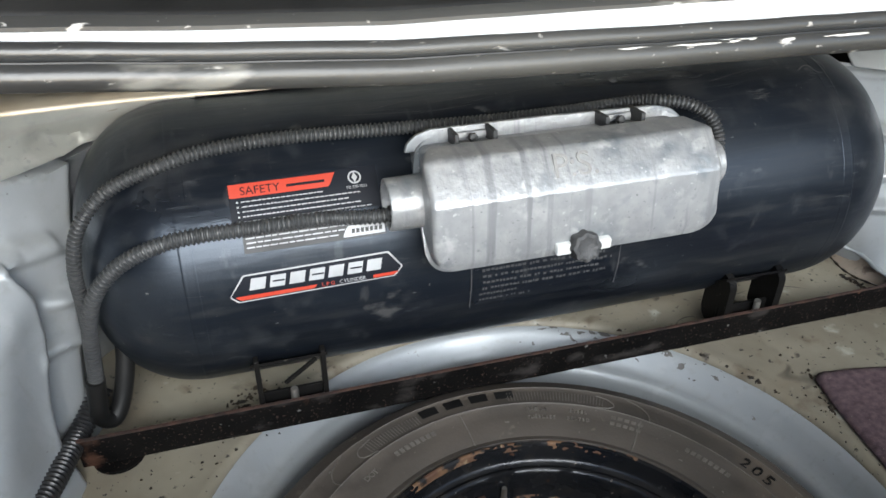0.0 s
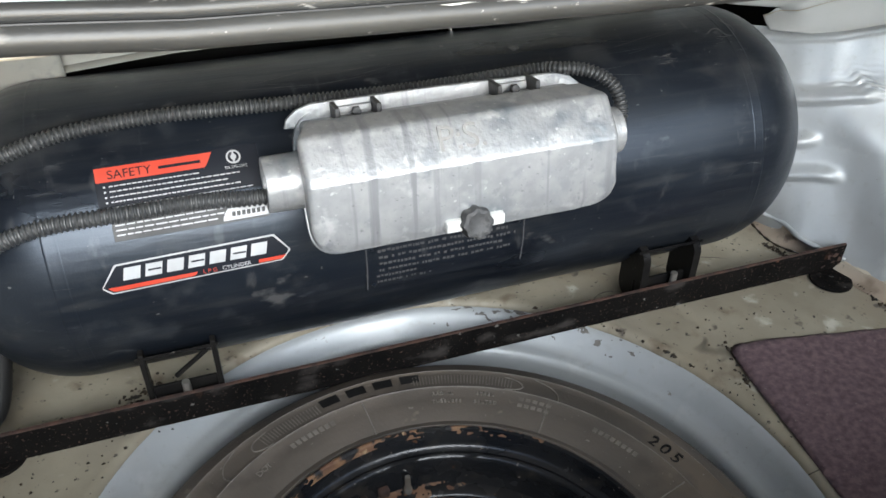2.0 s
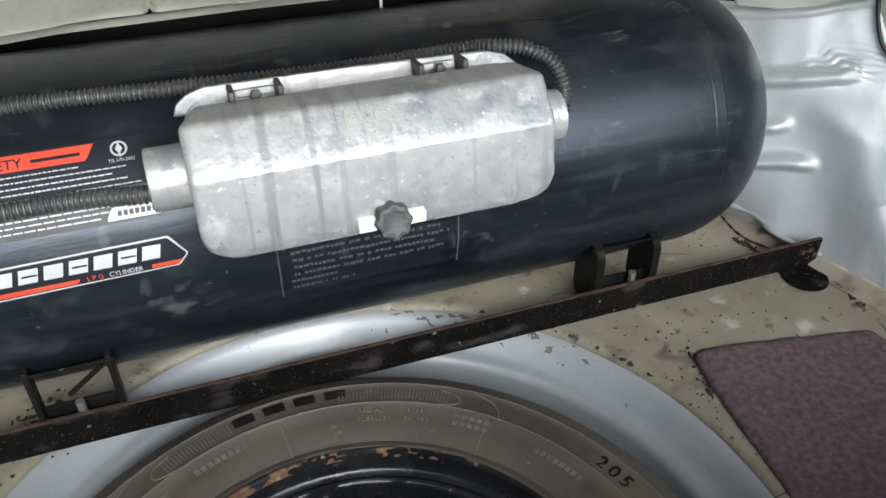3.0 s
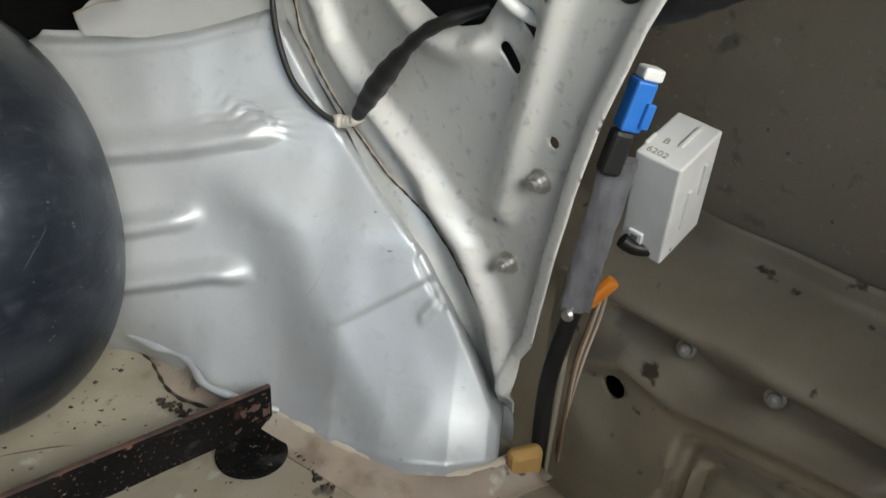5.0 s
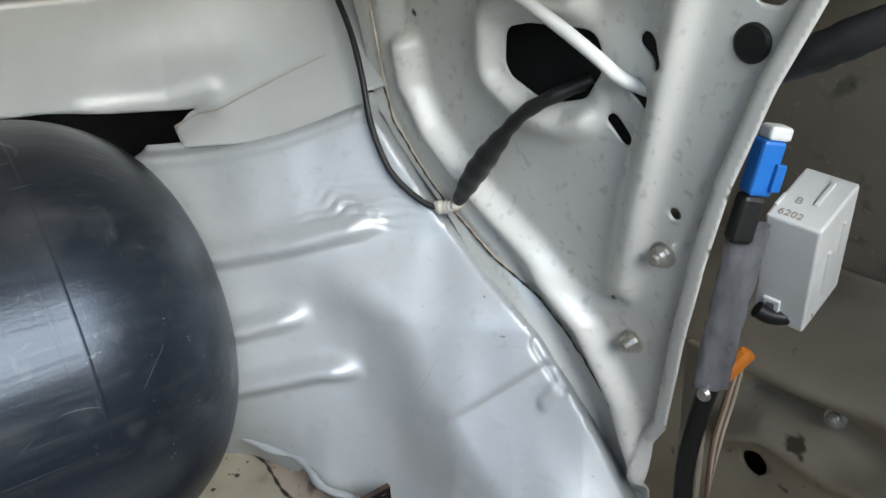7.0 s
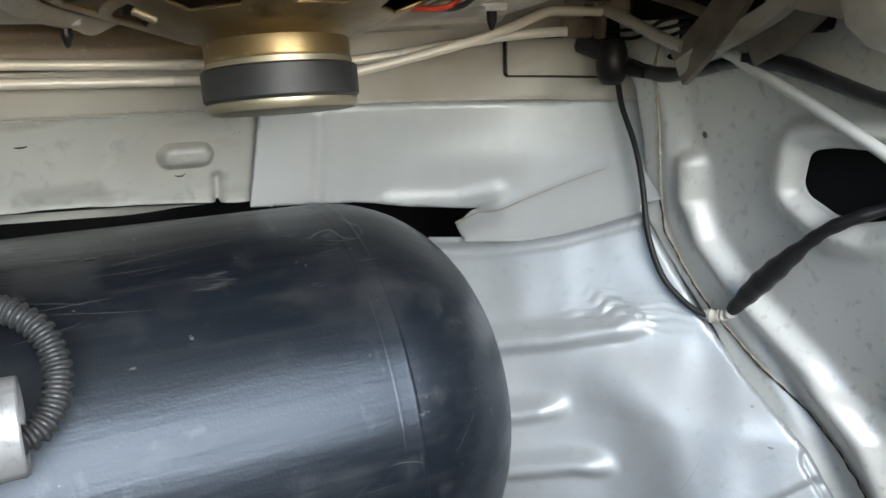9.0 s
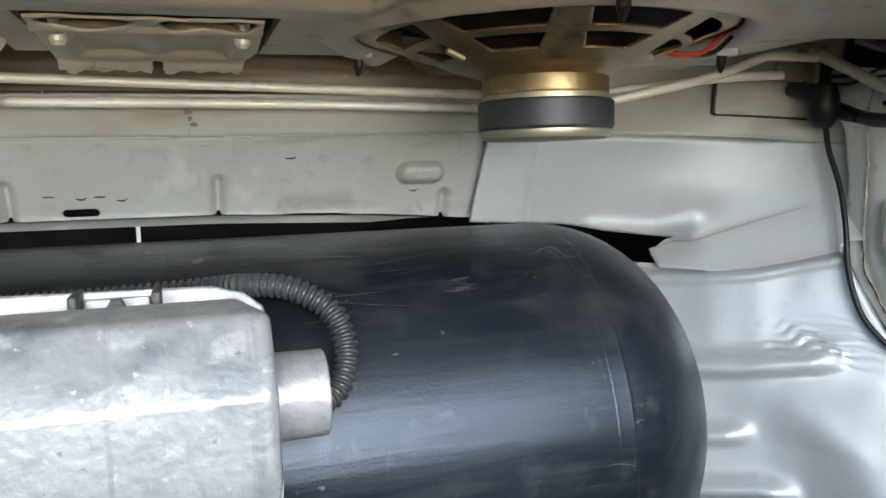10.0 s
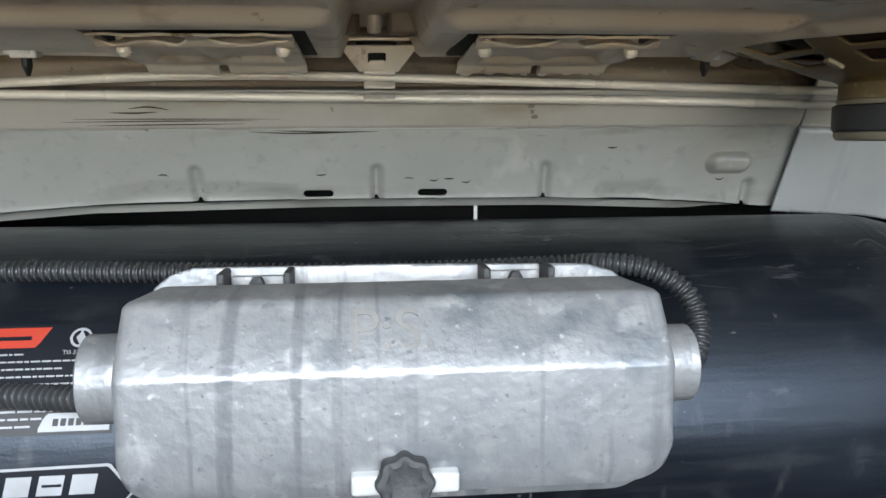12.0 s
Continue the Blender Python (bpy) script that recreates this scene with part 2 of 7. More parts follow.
GOLD = material("yellow passivated steel", (0.34, 0.25, 0.12), 0.38, 0.8, (0.22, 0.155, 0.08), 18, 0.9, 0.2, 200, layers=[((0.12, 0.08, 0.045), 30, 0.40, 0.12, (1, 1, 1)), ((0.42, 0.34, 0.20), 60, 0.36, 0.08, (1, 1, 1))])
STEEL = material("zinc plated steel", (0.62, 0.60, 0.55), 0.35, 0.85, (0.50, 0.48, 0.43), 30, 0.7, 0.15, 300)
FERRITE = material("dark ferrite", (0.03, 0.03, 0.032), 0.45, 0.2, (0.045, 0.045, 0.045), 30, 0.7, 0.2, 400)
CONE = material("dark brown paper cone", (0.03, 0.015, 0.012), 0.8, 0, None, 20, 0.5, 0.2)
CARPET = material("purple brown felt carpet", (0.165, 0.110, 0.118), 0.95, 0, (0.095, 0.062, 0.072), 120, 0.9, 1.0, 500,
                  spots=(0.20, 0.17, 0.16), spot_scale=300, spot_cover=0.34)
ROD = material("painted steel rod", (0.76, 0.71, 0.61), 0.30, 0.1, (0.64, 0.59, 0.50), 14, 0.7, 0.05, layers=[((0.33, 0.18, 0.10), 24, 0.30, 0.05, (1, 1, 1))])
WHITE = material("white plastic", (0.72, 0.72, 0.69), 0.4, 0, (0.64, 0.64, 0.61), 40, 0.6, 0.08, 300)
BLUE = material("blue plastic connector", (0.02, 0.16, 0.52), 0.4, 0, (0.015, 0.12, 0.42), 30, 0.5, 0.05)
ORANGE = material("orange plastic connector", (0.75, 0.24, 0.02), 0.45, 0, (0.6, 0.18, 0.02), 30, 0.5, 0.05)
# pale and dark streaks put the wrap's glints and folds into colour
GREYWRAP = material("clear plastic over grey bundle", (0.105, 0.105, 0.112), 0.14, 0.0, (0.17, 0.17, 0.18), 40, 0.7, 0.3, 120, coat=1.0, stretch=(2.5, 2.5, 0.5), layers=[((0.42, 0.42, 0.43), 60, 0.36, 0.06, (1, 1, 0.4)), ((0.05, 0.05, 0.055), 40, 0.36, 0.10, (1, 1, 0.3))], brush=(1.0, 90, (1, 1, 0.25)))
WIRE = material("brown wire", (0.20, 0.12, 0.07), 0.5, 0, None, 40, 0.5, 0)
BODY = material("silver white body paint", (0.78, 0.78, 0.77), 0.22, 0.1, (0.72, 0.72, 0.72), 6, 0.5, 0.0, coat=0.5)
DECAL_BLACK = material("black label film", (0.012, 0.014, 0.02), 0.5, 0, None, 20, 0.5, 0, shine=0.2)
DECAL_RED = material("orange red label print", (0.52, 0.050, 0.025), 0.45, 0, (0.5, 0.06, 0.03), 25, 0.5, 0)
DECAL_WHITE = material("white label print", (0.48, 0.49, 0.50), 0.5, 0, (0.38, 0.38, 0.38), 40, 0.6, 0)
DECAL_GREY = material("grey label film", (0.075, 0.075, 0.075), 0.5, 0, (0.06, 0.06, 0.06), 20, 0.5, 0, shine=0.2)
PUTTY = material("ochre sealant", (0.50, 0.30, 0.10), 0.7, 0, None, 30, 0.5, 0.4)
CAULK = material("cream sealant", (0.55, 0.50, 0.40), 0.6, 0, (0.42, 0.36, 0.28), 30, 0.7, 0.4, 120)
FLANGE = material("pinkish cream sealed paint", (0.37, 0.295, 0.228), 0.6, 0, (0.29, 0.235, 0.185), 20, 0.8, 0.5, 90, spots=(0.06, 0.045, 0.035), spot_scale=60, spot_cover=0.35, stains=(0.33, 0.30, 0.245), stain_scale=14, stain_cover=0.50, layers=[((0.20, 0.155, 0.115), 22, 0.46, 0.12, (1, 1, 1)), ((0.12, 0.09, 0.07), 40, 0.36, 0.05, (1, 1, 1)), ((0.50, 0.46, 0.40), 30, 0.36, 0.06, (1, 1, 1))])
# dirty paint, darker than the hinge's beige to carry the corner's shade
HINGE = material("dirty hinge paint darkened for shade", (0.20, 0.175, 0.14), 0.5, 0.1, (0.12, 0.095, 0.07), 30, 0.9, 0.3, 150, layers=[((0.09, 0.055, 0.035), 18, 0.42, 0.12, (1, 1, 1))])
TAPE = material("masking tape", (0.62, 0.58, 0.50), 0.6, 0, None, 40, 0.5, 0.3)
CONCRETE = material("grey concrete", (0.30, 0.29, 0.28), 0.85, 0, None, 4, 0.6, 0.3, 60)
GROUND_BOUNCE = material("pale warm ground for bounced light", (0.40, 0.35, 0.29), 0.85, 0, (0.34, 0.30, 0.25), 3, 0.6, 0.3, 60)
KNOB = material("dark grey cast knob", (0.045, 0.045, 0.045), 0.55, 0.2, (0.075, 0.075, 0.075), 60, 0.8, 0.8, 300)
GREYTAPE = material("black fabric tape", (0.018, 0.0185, 0.0195), 0.42, 0, (0.04, 0.041, 0.043), 30, 0.8, 0.5, 110, layers=[((0.10, 0.10, 0.10), 24, 0.36, 0.10, (1, 1, 1))])
BLACKDIRT = material("black dirt", (0.02, 0.017, 0.014), 0.8, 0, (0.05, 0.035, 0.02), 60, 0.8, 0.4, 300)
SCUFF = material("scuffed dusty paint", (0.10, 0.10, 0.10), 0.5, 0, (0.05, 0.052, 0.055), 90, 0.9, 0.2, 300)
CHIP = material("bare grey chipped paint", (0.19, 0.18, 0.165), 0.6, 0, (0.12, 0.11, 0.10), 90, 0.9, 0.3, 300)
PAINTRUB = material("pale rubbed off paint", (0.62, 0.60, 0.56), 0.5, 0, (0.50, 0.48, 0.44), 120, 0.9, 0.3, 300)
RUSTBAND = material("flaking orange brown rust", (0.24, 0.135, 0.07), 0.7, 0, (0.13, 0.065, 0.04), 40, 0.9, 0.8, 200, spots=(0.012, 0.012, 0.014), spot_scale=45, spot_cover=0.48, layers=[((0.42, 0.30, 0.18), 60, 0.38, 0.06, (1, 1, 1))])
BRASS = material("dull yellow plated steel", (0.42, 0.38, 0.28), 0.40, 0.7, (0.33, 0.29, 0.20), 18, 0.8, 0.15, 200)
STAMP = material("pale stamped marks", (0.085, 0.087, 0.090), 0.40, 0, None, 20, 0.5, 0)
BLACKSTEEL = material("black painted steel", (0.006, 0.006, 0.0065), 0.38, 0.0, (0.014, 0.013, 0.012), 20, 0.7, 0.2, 200, layers=[((0.08, 0.075, 0.065), 60, 0.31, 0.05, (1, 1, 1))], shine=0.12)
GLASS = material("dark tinted glass", (0.015, 0.017, 0.02), 0.06, 0, None, 5, 0.3, 0)

# ---- tools ----


def thing(name, label, category, group="", kind="", at=(0, 0, 0)):
    ob = new(name)
    ob.location = at
    return tagged(ob, label, category, group, kind)


def part(name, data, mat, parent=None, label=""):
    if isinstance(data, bmesh.types.BMesh):
        me = bpy.data.meshes.new(name)
        data.normal_update()
        data.to_mesh(me)
        data.free()
    else:
        me = data
    if mat and not me.materials:
        me.materials.append(mat)
    ob = new(name, me)
    if parent:
        ob.parent = parent
        ob.matrix_parent_inverse = Matrix.Translation(-parent.location) if not parent.parent else Matrix()
    if label:
        tagged(ob, label)
    return ob


def smooth(ob, angle=40):
    me = ob.data
    me.polygons.foreach_set("use_smooth", [True] * len(me.polygons))
    me.set_sharp_from_angle(angle=radians(angle))
    return ob


def thick(ob, d, offset=-1):
    mod = ob.modifiers.new("thickness", "SOLIDIFY")
    mod.thickness, mod.offset = d, offset
    return ob


def poly_sdf(P, pts, r=0.0):
    """Signed distance, positive inside, of points P to the polygon pts, its corners rounded by r."""
    pts = np.asarray(pts, float)
    d = np.full(len(P), 1e9)
    inside = np.zeros(len(P), bool)
    for a, b in zip(pts, np.roll(pts, -1, 0)):
        e, w = b - a, P - a
        t = np.clip((w @ e) / max(e @ e, 1e-12), 0, 1)
        d = np.minimum(d, np.hypot(*(w - t[:, None] * e).T))
        c = ((a[1] <= P[:, 1]) != (b[1] <= P[:, 1]))
        if abs(e[1]) > 1e-12:
            inside ^= c & (P[:, 0] < a[0] + (P[:, 1] - a[1]) * e[0] / e[1])
    return np.where(inside, d, -d) + r


def line_dist(P, pts):
    pts = np.asarray(pts, float)
    d = np.full(len(P), 1e9)
    for a, b in zip(pts[:-1], pts[1:]):
        e, w = b - a, P - a
        t = np.clip((w @ e) / max(e @ e, 1e-12), 0, 1)
        d = np.minimum(d, np.hypot(*(w - t[:, None] * e).T))
    return d


def slot_sdf(P, a, b, r):
    return r - line_dist(P, [a, b])


def circle_sdf(P, c, r):
    return r - np.hypot(P[:, 0] - c[0], P[:, 1] - c[1])


def step(x, a, b):
    t = np.clip((x - a) / (b - a), 0, 1)
    return t * t * (3 - 2 * t)


def sheet(name, bounds, h, region, place, flip=False):
    """A pressed sheet: a grid over bounds = (u0, u1, v0, v1), cut to where region(P) > 0, its rim drawn onto the cut line, laid into space by place(P)."""
    u0, u1, v0, v1 = bounds
    nu, nv = max(int(round((u1 - u0) / h)), 1) + 1, max(int(round((v1 - v0) / h)), 1) + 1
    U, V = np.meshgrid(np.linspace(u0, u1, nu), np.linspace(v0, v1, nv), indexing="ij")
    P = np.stack([U.ravel(), V.ravel()], 1)
    if region is None:
        s = np.ones(len(P))
    else:
        s = region(P)
        near = np.flatnonzero(np.abs(s) < h)
        Q, e = P[near], 1e-5
        g = np.stack([region(Q + (e, 0)) - region(Q - (e, 0)), region(Q + (0, e)) - region(Q - (0, e))], 1) / (2 * e)
        on = np.abs(s[near]) <= 0.505 * h * np.abs(g).max(1)
        near, Q, g = near[on], Q[on], g[on]
        g /= np.maximum((g * g).sum(1), 0.2)[:, None]
        P[near] = Q - g * s[near][:, None]
        s[near] = 0.0
    ok = s >= -1e-9
    X = np.asarray(place(P), float)
    idx = np.arange(nu * nv).reshape(nu, nv)
    A = np.stack([idx[:-1, :-1], idx[1:, :-1], idx[1:, 1:], idx[:-1, 1:]], -1).reshape(-1, 4)
    corner = ok[A]
    tri = [A[(corner.sum(1) == 3) & ~corner[:, k]][:, [(k + 1) % 4, (k + 2) % 4, (k + 3) % 4]] for k in range(4)]
    T = np.concatenate(tri)
    A = A[corner.all(1)]
    if flip:
        A, T = A[:, ::-1], T[:, ::-1]
    used = np.unique(np.concatenate([A.ravel(), T.ravel()]))
    lut = np.zeros(nu * nv, int)
    lut[used] = np.arange(len(used))
    me = bpy.data.meshes.new(name)
    me.from_pydata(X[used].tolist(), [], lut[A].tolist() + lut[T].tolist())
    me.update()
    return me


def box(sx, sy, sz, m=None, bevel=0.0, seg=2):
    bm = bmesh.new()
    bmesh.ops.create_cube(bm, size=1, matrix=(m or Matrix()) @ Matrix.Diagonal((sx, sy, sz, 1)))
    if bevel:
        bmesh.ops.bevel(bm, geom=bm.edges[:], offset=bevel, segments=seg, affect="EDGES", profile=0.5)
    return bm


def merge(*bms):
    out = bmesh.new()
    for b in bms:
        me = bpy.data.meshes.new("tmp")
        b.to_mesh(me)
        b.free()
        out.from_mesh(me)
        bpy.data.meshes.remove(me)
    return out


def lathe(profile, seg=64, m=None, arc=(0.0, 360.0)):
    """Profile of (radius, height) turned about z."""
    bm = bmesh.new()
    full = abs(arc[1] - arc[0] - 360) < 1e-6
    n = seg if full else seg + 1
    rings = []
    for k in range(n):
        a = radians(arc[0] + (arc[1] - arc[0]) * k / seg)
        rings.append([bm.verts.new((r * math.cos(a), r * math.sin(a), z)) for r, z in profile])
    for k in range(seg):
        p, q = rings[k], rings[(k + 1) % n]
        for i in range(len(profile) - 1):
            if profile[i][0] < 1e-7 and profile[i + 1][0] < 1e-7:
                continue
            bm.faces.new((p[i], q[i], q[i + 1], p[i + 1]))
    bmesh.ops.remove_doubles(bm, verts=bm.verts[:], dist=1e-6)
    bmesh.ops.recalc_face_normals(bm, faces=bm.faces[:])
    if m:
        bmesh.ops.transform(bm, matrix=m, verts=bm.verts[:])
    return bm


def spline(pts, n=12):
    """A smooth run of points through pts."""
    pts = [Vector(p) for p in pts]
    P = [2 * pts[0] - pts[1], *pts, 2 * pts[-1] - pts[-2]]
    out = []
    for i in range(1, len(P) - 2):
        a, b, c, d = P[i - 1:i + 3]
        for k in range(n):
            t = k / n
            out.append(0.5 * ((2 * b) + (c - a) * t + (2 * a - 5 * b + 4 * c - d) * t * t + (3 * b - a - 3 * c + d) * t ** 3))
    out.append(pts[-1])
    return out


def even(pts, gap):
    """The same run with points every gap metres."""
    out, left = [pts[0].copy()], gap
    for a, b in zip(pts[:-1], pts[1:]):
        seg = (b - a).length
        pos = left
        while pos <= seg:
            out.append(a.lerp(b, pos / seg))
            pos += gap
        left = pos - seg
    return out


def tube(pts, radius, seg=10, cap=True, flat=1.0):
    """A tube along pts; radius may be a function of the index."""
    bm = bmesh.new()
    rings, up = [], Vector((0, 0, 1))
    for i, p in enumerate(pts):
        d = (pts[min(i + 1, len(pts) - 1)] - pts[max(i - 1, 0)]).normalized()
        x = d.cross(up)
        if x.length < 0.05:
            x = d.cross(Vector((1, 0, 0)))
        x.normalize()
        y = x.cross(d)
        up = y
        r = radius(i) if callable(radius) else radius
        rings.append([bm.verts.new(p + x * r * math.cos(2 * math.pi * k / seg) + y * flat * r * math.sin(2 * math.pi * k / seg)) for k in range(seg)])
    for a, b in zip(rings[:-1], rings[1:]):
        for k in range(seg):
            bm.faces.new((a[k], a[(k + 1) % seg], b[(k + 1) % seg], b[k]))
    if cap:
        bm.faces.new(rings[0][::-1])
        bm.faces.new(rings[-1])
    bmesh.ops.recalc_face_normals(bm, faces=bm.faces[:])
    return bm


def corrugated(pts, radius, pitch=0.0046, depth=0.0025, seg=12):
    run = even(spline(pts), pitch / 5)
    return tube(run, lambda i: radius - (0, 0, 0.35 * depth, depth, 0.9 * depth)[i % 5], seg)


def bolt(name, parent, at, normal, r=0.006, mat=STEEL, label="zinc plated bolt"):
    m = Matrix.Translation(at) @ Vector(normal).to_track_quat("Z", "Y").to_matrix().to_4x4()
    bm = lathe([(0, 0.0008), (r * 1.35, 0.0008), (r * 1.35, 0.0022), (r * 0.95, 0.0026), (r * 0.95, 0.007), (r * 0.7, 0.0085), (r * 0.5, 0.0085), (r * 0.5, 0.012), (0, 0.0128)], 6 * 2, m)
    return part(name, bm, mat, parent, label)


def lettering(name, body, size, m, mat, parent, depth=0.0003):
    cu = bpy.data.curves.new(name, "FONT")
    cu.body, cu.size, cu.extrude, cu.align_x, cu.align_y = body, size, depth, "LEFT", "CENTER"
    tmp = new(name, cu)
    me = bpy.data.meshes.new_from_object(tmp.evaluated_get(bpy.context.evaluated_depsgraph_get()))
    bpy.data.objects.remove(tmp)
    me.transform(m)
    me.materials.clear()
    return part(name, me, mat, parent)

# ---- the luggage bay: floor, wheel well, side walls ----
WELL, WELL_R = (-0.02, 0.55), 0.385
TYRE_C = (-0.042, 0.495)


def structure(ob, label, category):
    return tagged(ob, label, category, kind="structure")


def wobble(P, s, a):
    return np.array([a * noise.noise((p[0] * s, p[1] * s, 3.7)) for p in P])


def floor_place(P):
    r = np.hypot(P[:, 0] - WELL[0], P[:, 1] - WELL[1])
    z = 0.002 * np.exp(-((r - WELL_R - 0.010) / 0.006) ** 2) - 0.006 * step(WELL_R + 0.006 - r, 0, 0.006)
    z += wobble(P, 7, 0.002)
    z -= 0.005 * np.exp(-(line_dist(P, [(0.30, 0.90), (0.37, 0.83), (0.40, 0.76)]) / 0.004) ** 2)
    return np.stack([P[:, 0], P[:, 1], z], 1)


fl = part("floor", sheet("floor", (-0.72, 0.80, 0.06, 1.3), 0.008, lambda P: np.minimum(-circle_sdf(P, WELL, WELL_R), -poly_sdf(P, [(0.686, 0.655), (0.716, 0.640), (0.90, 0.628), (0.90, 0.0), (0.686, 0.0)])), floor_place), FLOOR)
structure(smooth(thick(fl, 0.003), 60), "dirty cream painted steel boot floor with worn edge", "floor")
well = part("wheel_well", lathe([(0.386, -0.005), (0.381, -0.007), (0.374, -0.014), (0.364, -0.030), (0.358, -0.036), (0.352, -0.038), (0.346, -0.038), (0.341, -0.041), (0.338, -0.05), (0.337, -0.2), (0.32, -0.215), (0, -0.215)], 96,
                                Matrix.Translation((*WELL, 0))), SILVER)


def chip_place(P):
    r = np.interp(P[:, 1], [0, 0.023], [0.366, 0.3855])
    z = np.interp(r, [0.364, 0.374, 0.381, 0.386], [-0.030, -0.014, -0.007, -0.005]) + 0.0009
    a = P[:, 0] / 0.38
    return np.stack([WELL[0] + r * np.cos(a), WELL[1] + r * np.sin(a), z], 1)


def chip_region(P):
    f = np.array([noise.fractal((p[0] * 55, p[1] * 130, 8.1), 1.0, 2.0, 4) for p in P])
    return (f - 0.46 + 14 * np.maximum(P[:, 1] - 0.004, 0) - 1.2 * step(np.abs(P[:, 0] - 0.36), 0.10, 0.22)) * 0.01


tagged(part("paint_chips", sheet("paint_chips", (0.10, 0.62, 0.0, 0.023), 0.0012, chip_region, chip_place), CHIP, well, "grey chipped paint along the worn edge"), kind="stuff")
structure(smooth(well, 50), "silver painted round spare wheel well sunk in floor", "wheel well")


# the flange line where wheel arch and corner panel meet, as s and z
RIDGE = ([-0.60, -0.456, -0.377, -0.299, -0.203, -0.10], [0.272, 0.276, 0.280, 0.291, 0.313, 0.335])


def wall_place(P, side=1):
    s, z = P[:, 0], P[:, 1]
    c = 1.495 + 0.45 * z
    d = np.interp(s, [-0.28, -0.168, -0.094, -0.032, 0.042, 0.084, 0.112, 0.16], [0.0, 0.020, 0.044, 0.050, 0.049, 0.036, 0.021, 0.008]) * np.exp(-np.maximum(z, 0.0) / 0.05)
    d -= 0.085 * step(-s, 0.25, 0.40) * np.exp(-np.maximum(z, 0.0) / 0.04)

    def rib(pts, h, w):
        return h * np.exp(-(line_dist(P, pts) / w) ** 2)

    def shelf_rib(pts, h, up, down, end):
        # long slope above, short steep one below, dying out at its end
        e = z - np.interp(s, [p[0] for p in pts], [p[1] for p in pts])
        return h * np.exp(-(e / np.where(e > 0, up, down)) ** 2) * step(-s, -end, -end + 0.045)
    d += shelf_rib([(-0.60, 0.185), (-0.416, 0.194), (-0.30, 0.208), (-0.19, 0.226)], 0.014, 0.012, 0.0060, -0.175)
    d += shelf_rib([(-0.60, 0.125), (-0.384, 0.135), (-0.27, 0.155)], 0.014, 0.009, 0.0060, -0.262)
    d += shelf_rib([(-0.60, 0.080), (-0.37, 0.091), (-0.26, 0.110), (-0.215, 0.112)], 0.014, 0.010, 0.0060, -0.20)
    d -= (0.010 if side > 0 else 0.030) * step(z - np.interp(s, *RIDGE) + 0.005, 0.0, 0.012)
    d += rib(list(zip(*RIDGE)), 0.005, 0.005)
    # buckled metal: fine fanned wrinkles
    fan = z - 0.237 - 0.10 * (s + 0.22) - 2.5 * (s + 0.22) * (z - 0.237)
    win = np.exp(-((s + 0.216) / 0.058) ** 2) * np.exp(-((z - 0.237 - 0.1 * (s + 0.22)) / 0.017) ** 2)
    ph = fan / 0.0078 + 0.5 * np.sin(s * 45 + z * 60) + 0.25 * np.sin(s * 110 + z * 200)
    win *= 0.7 + 0.3 * np.sin(s * 75 + z * 230)
    d += 0.0019 * win * np.sin(2 * math.pi * ph)
    # the broad crest that runs down to the floor, steep towards the ribs
    u = s - np.interp(z, [0.0, 0.02, 0.049, 0.089, 0.11, 0.152, 0.195, 0.24], [0.01, -0.02, -0.055, -0.097, -0.113, -0.139, -0.205, -0.25])
    d += 0.022 * np.exp(-(u / np.where(u < 0, 0.070, 0.40)) ** 2) * step(z, 0.225, 0.15)
    d += 0.003 * step(z - np.interp(s, [-0.12, -0.05, 0.0], [0.075, 0.104, 0.126]), 0.0, 0.006) * step(s, -0.13, -0.07) + rib([(0.0, 0.10), (0.02, 0.118), (0.03, 0.112)], 0.0025, 0.005)
    if side > 0:
        over = s - np.interp(z, [0.02, 0.077, 0.112, 0.147, 0.19, 0.238, 0.311, 0.381, 0.46], [0.10, 0.056, 0.026, -0.006, -0.068, -0.125, -0.195, -0.20, -0.21])
        d -= 0.060 * step(over, -0.003, 0.003)
        d -= 0.0028 * step(slot_sdf(P, (-0.005, 0.143), (0.02, 0.118), 0.012), 0, 0.004)
    if side < 0:
        d -= 0.016 * step(z - np.interp(s, [-0.42, -0.356, -0.30], [0.291, 0.289, 0.297]), 0.0, 0.005) * step(s, -0.46, -0.43)
        d += rib([(-0.43, 0.288), (-0.356, 0.286), (-0.28, 0.297)], 0.006, 0.004)
        d -= 0.05 * step(np.interp(z, [0.048, 0.102, 0.216, 0.293], [-0.266, -0.299, -0.375, -0.43]) - s, 0.0, 0.04)
        d += 0.032 * step(s - np.interp(z, [0.025, 0.074, 0.14, 0.18, 0.212], [-0.18, -0.204, -0.248, -0.256, -0.243]), 0.0, 0.014) * step(z, 0.235, 0.205)
        d += rib([(-0.24, 0.214), (-0.275, 0.226), (-0.33, 0.215)], 0.008, 0.008)
    d += wobble(P, 9, 0.004) + wobble(P, 30, 0.0008)
    x, y = (c + s) / 2 - 0.66 * d, (c - s) / 2 - 0.66 * d
    return np.stack([x if side > 0 else 0.14 - x, y, z + 0.3 * d], 1)


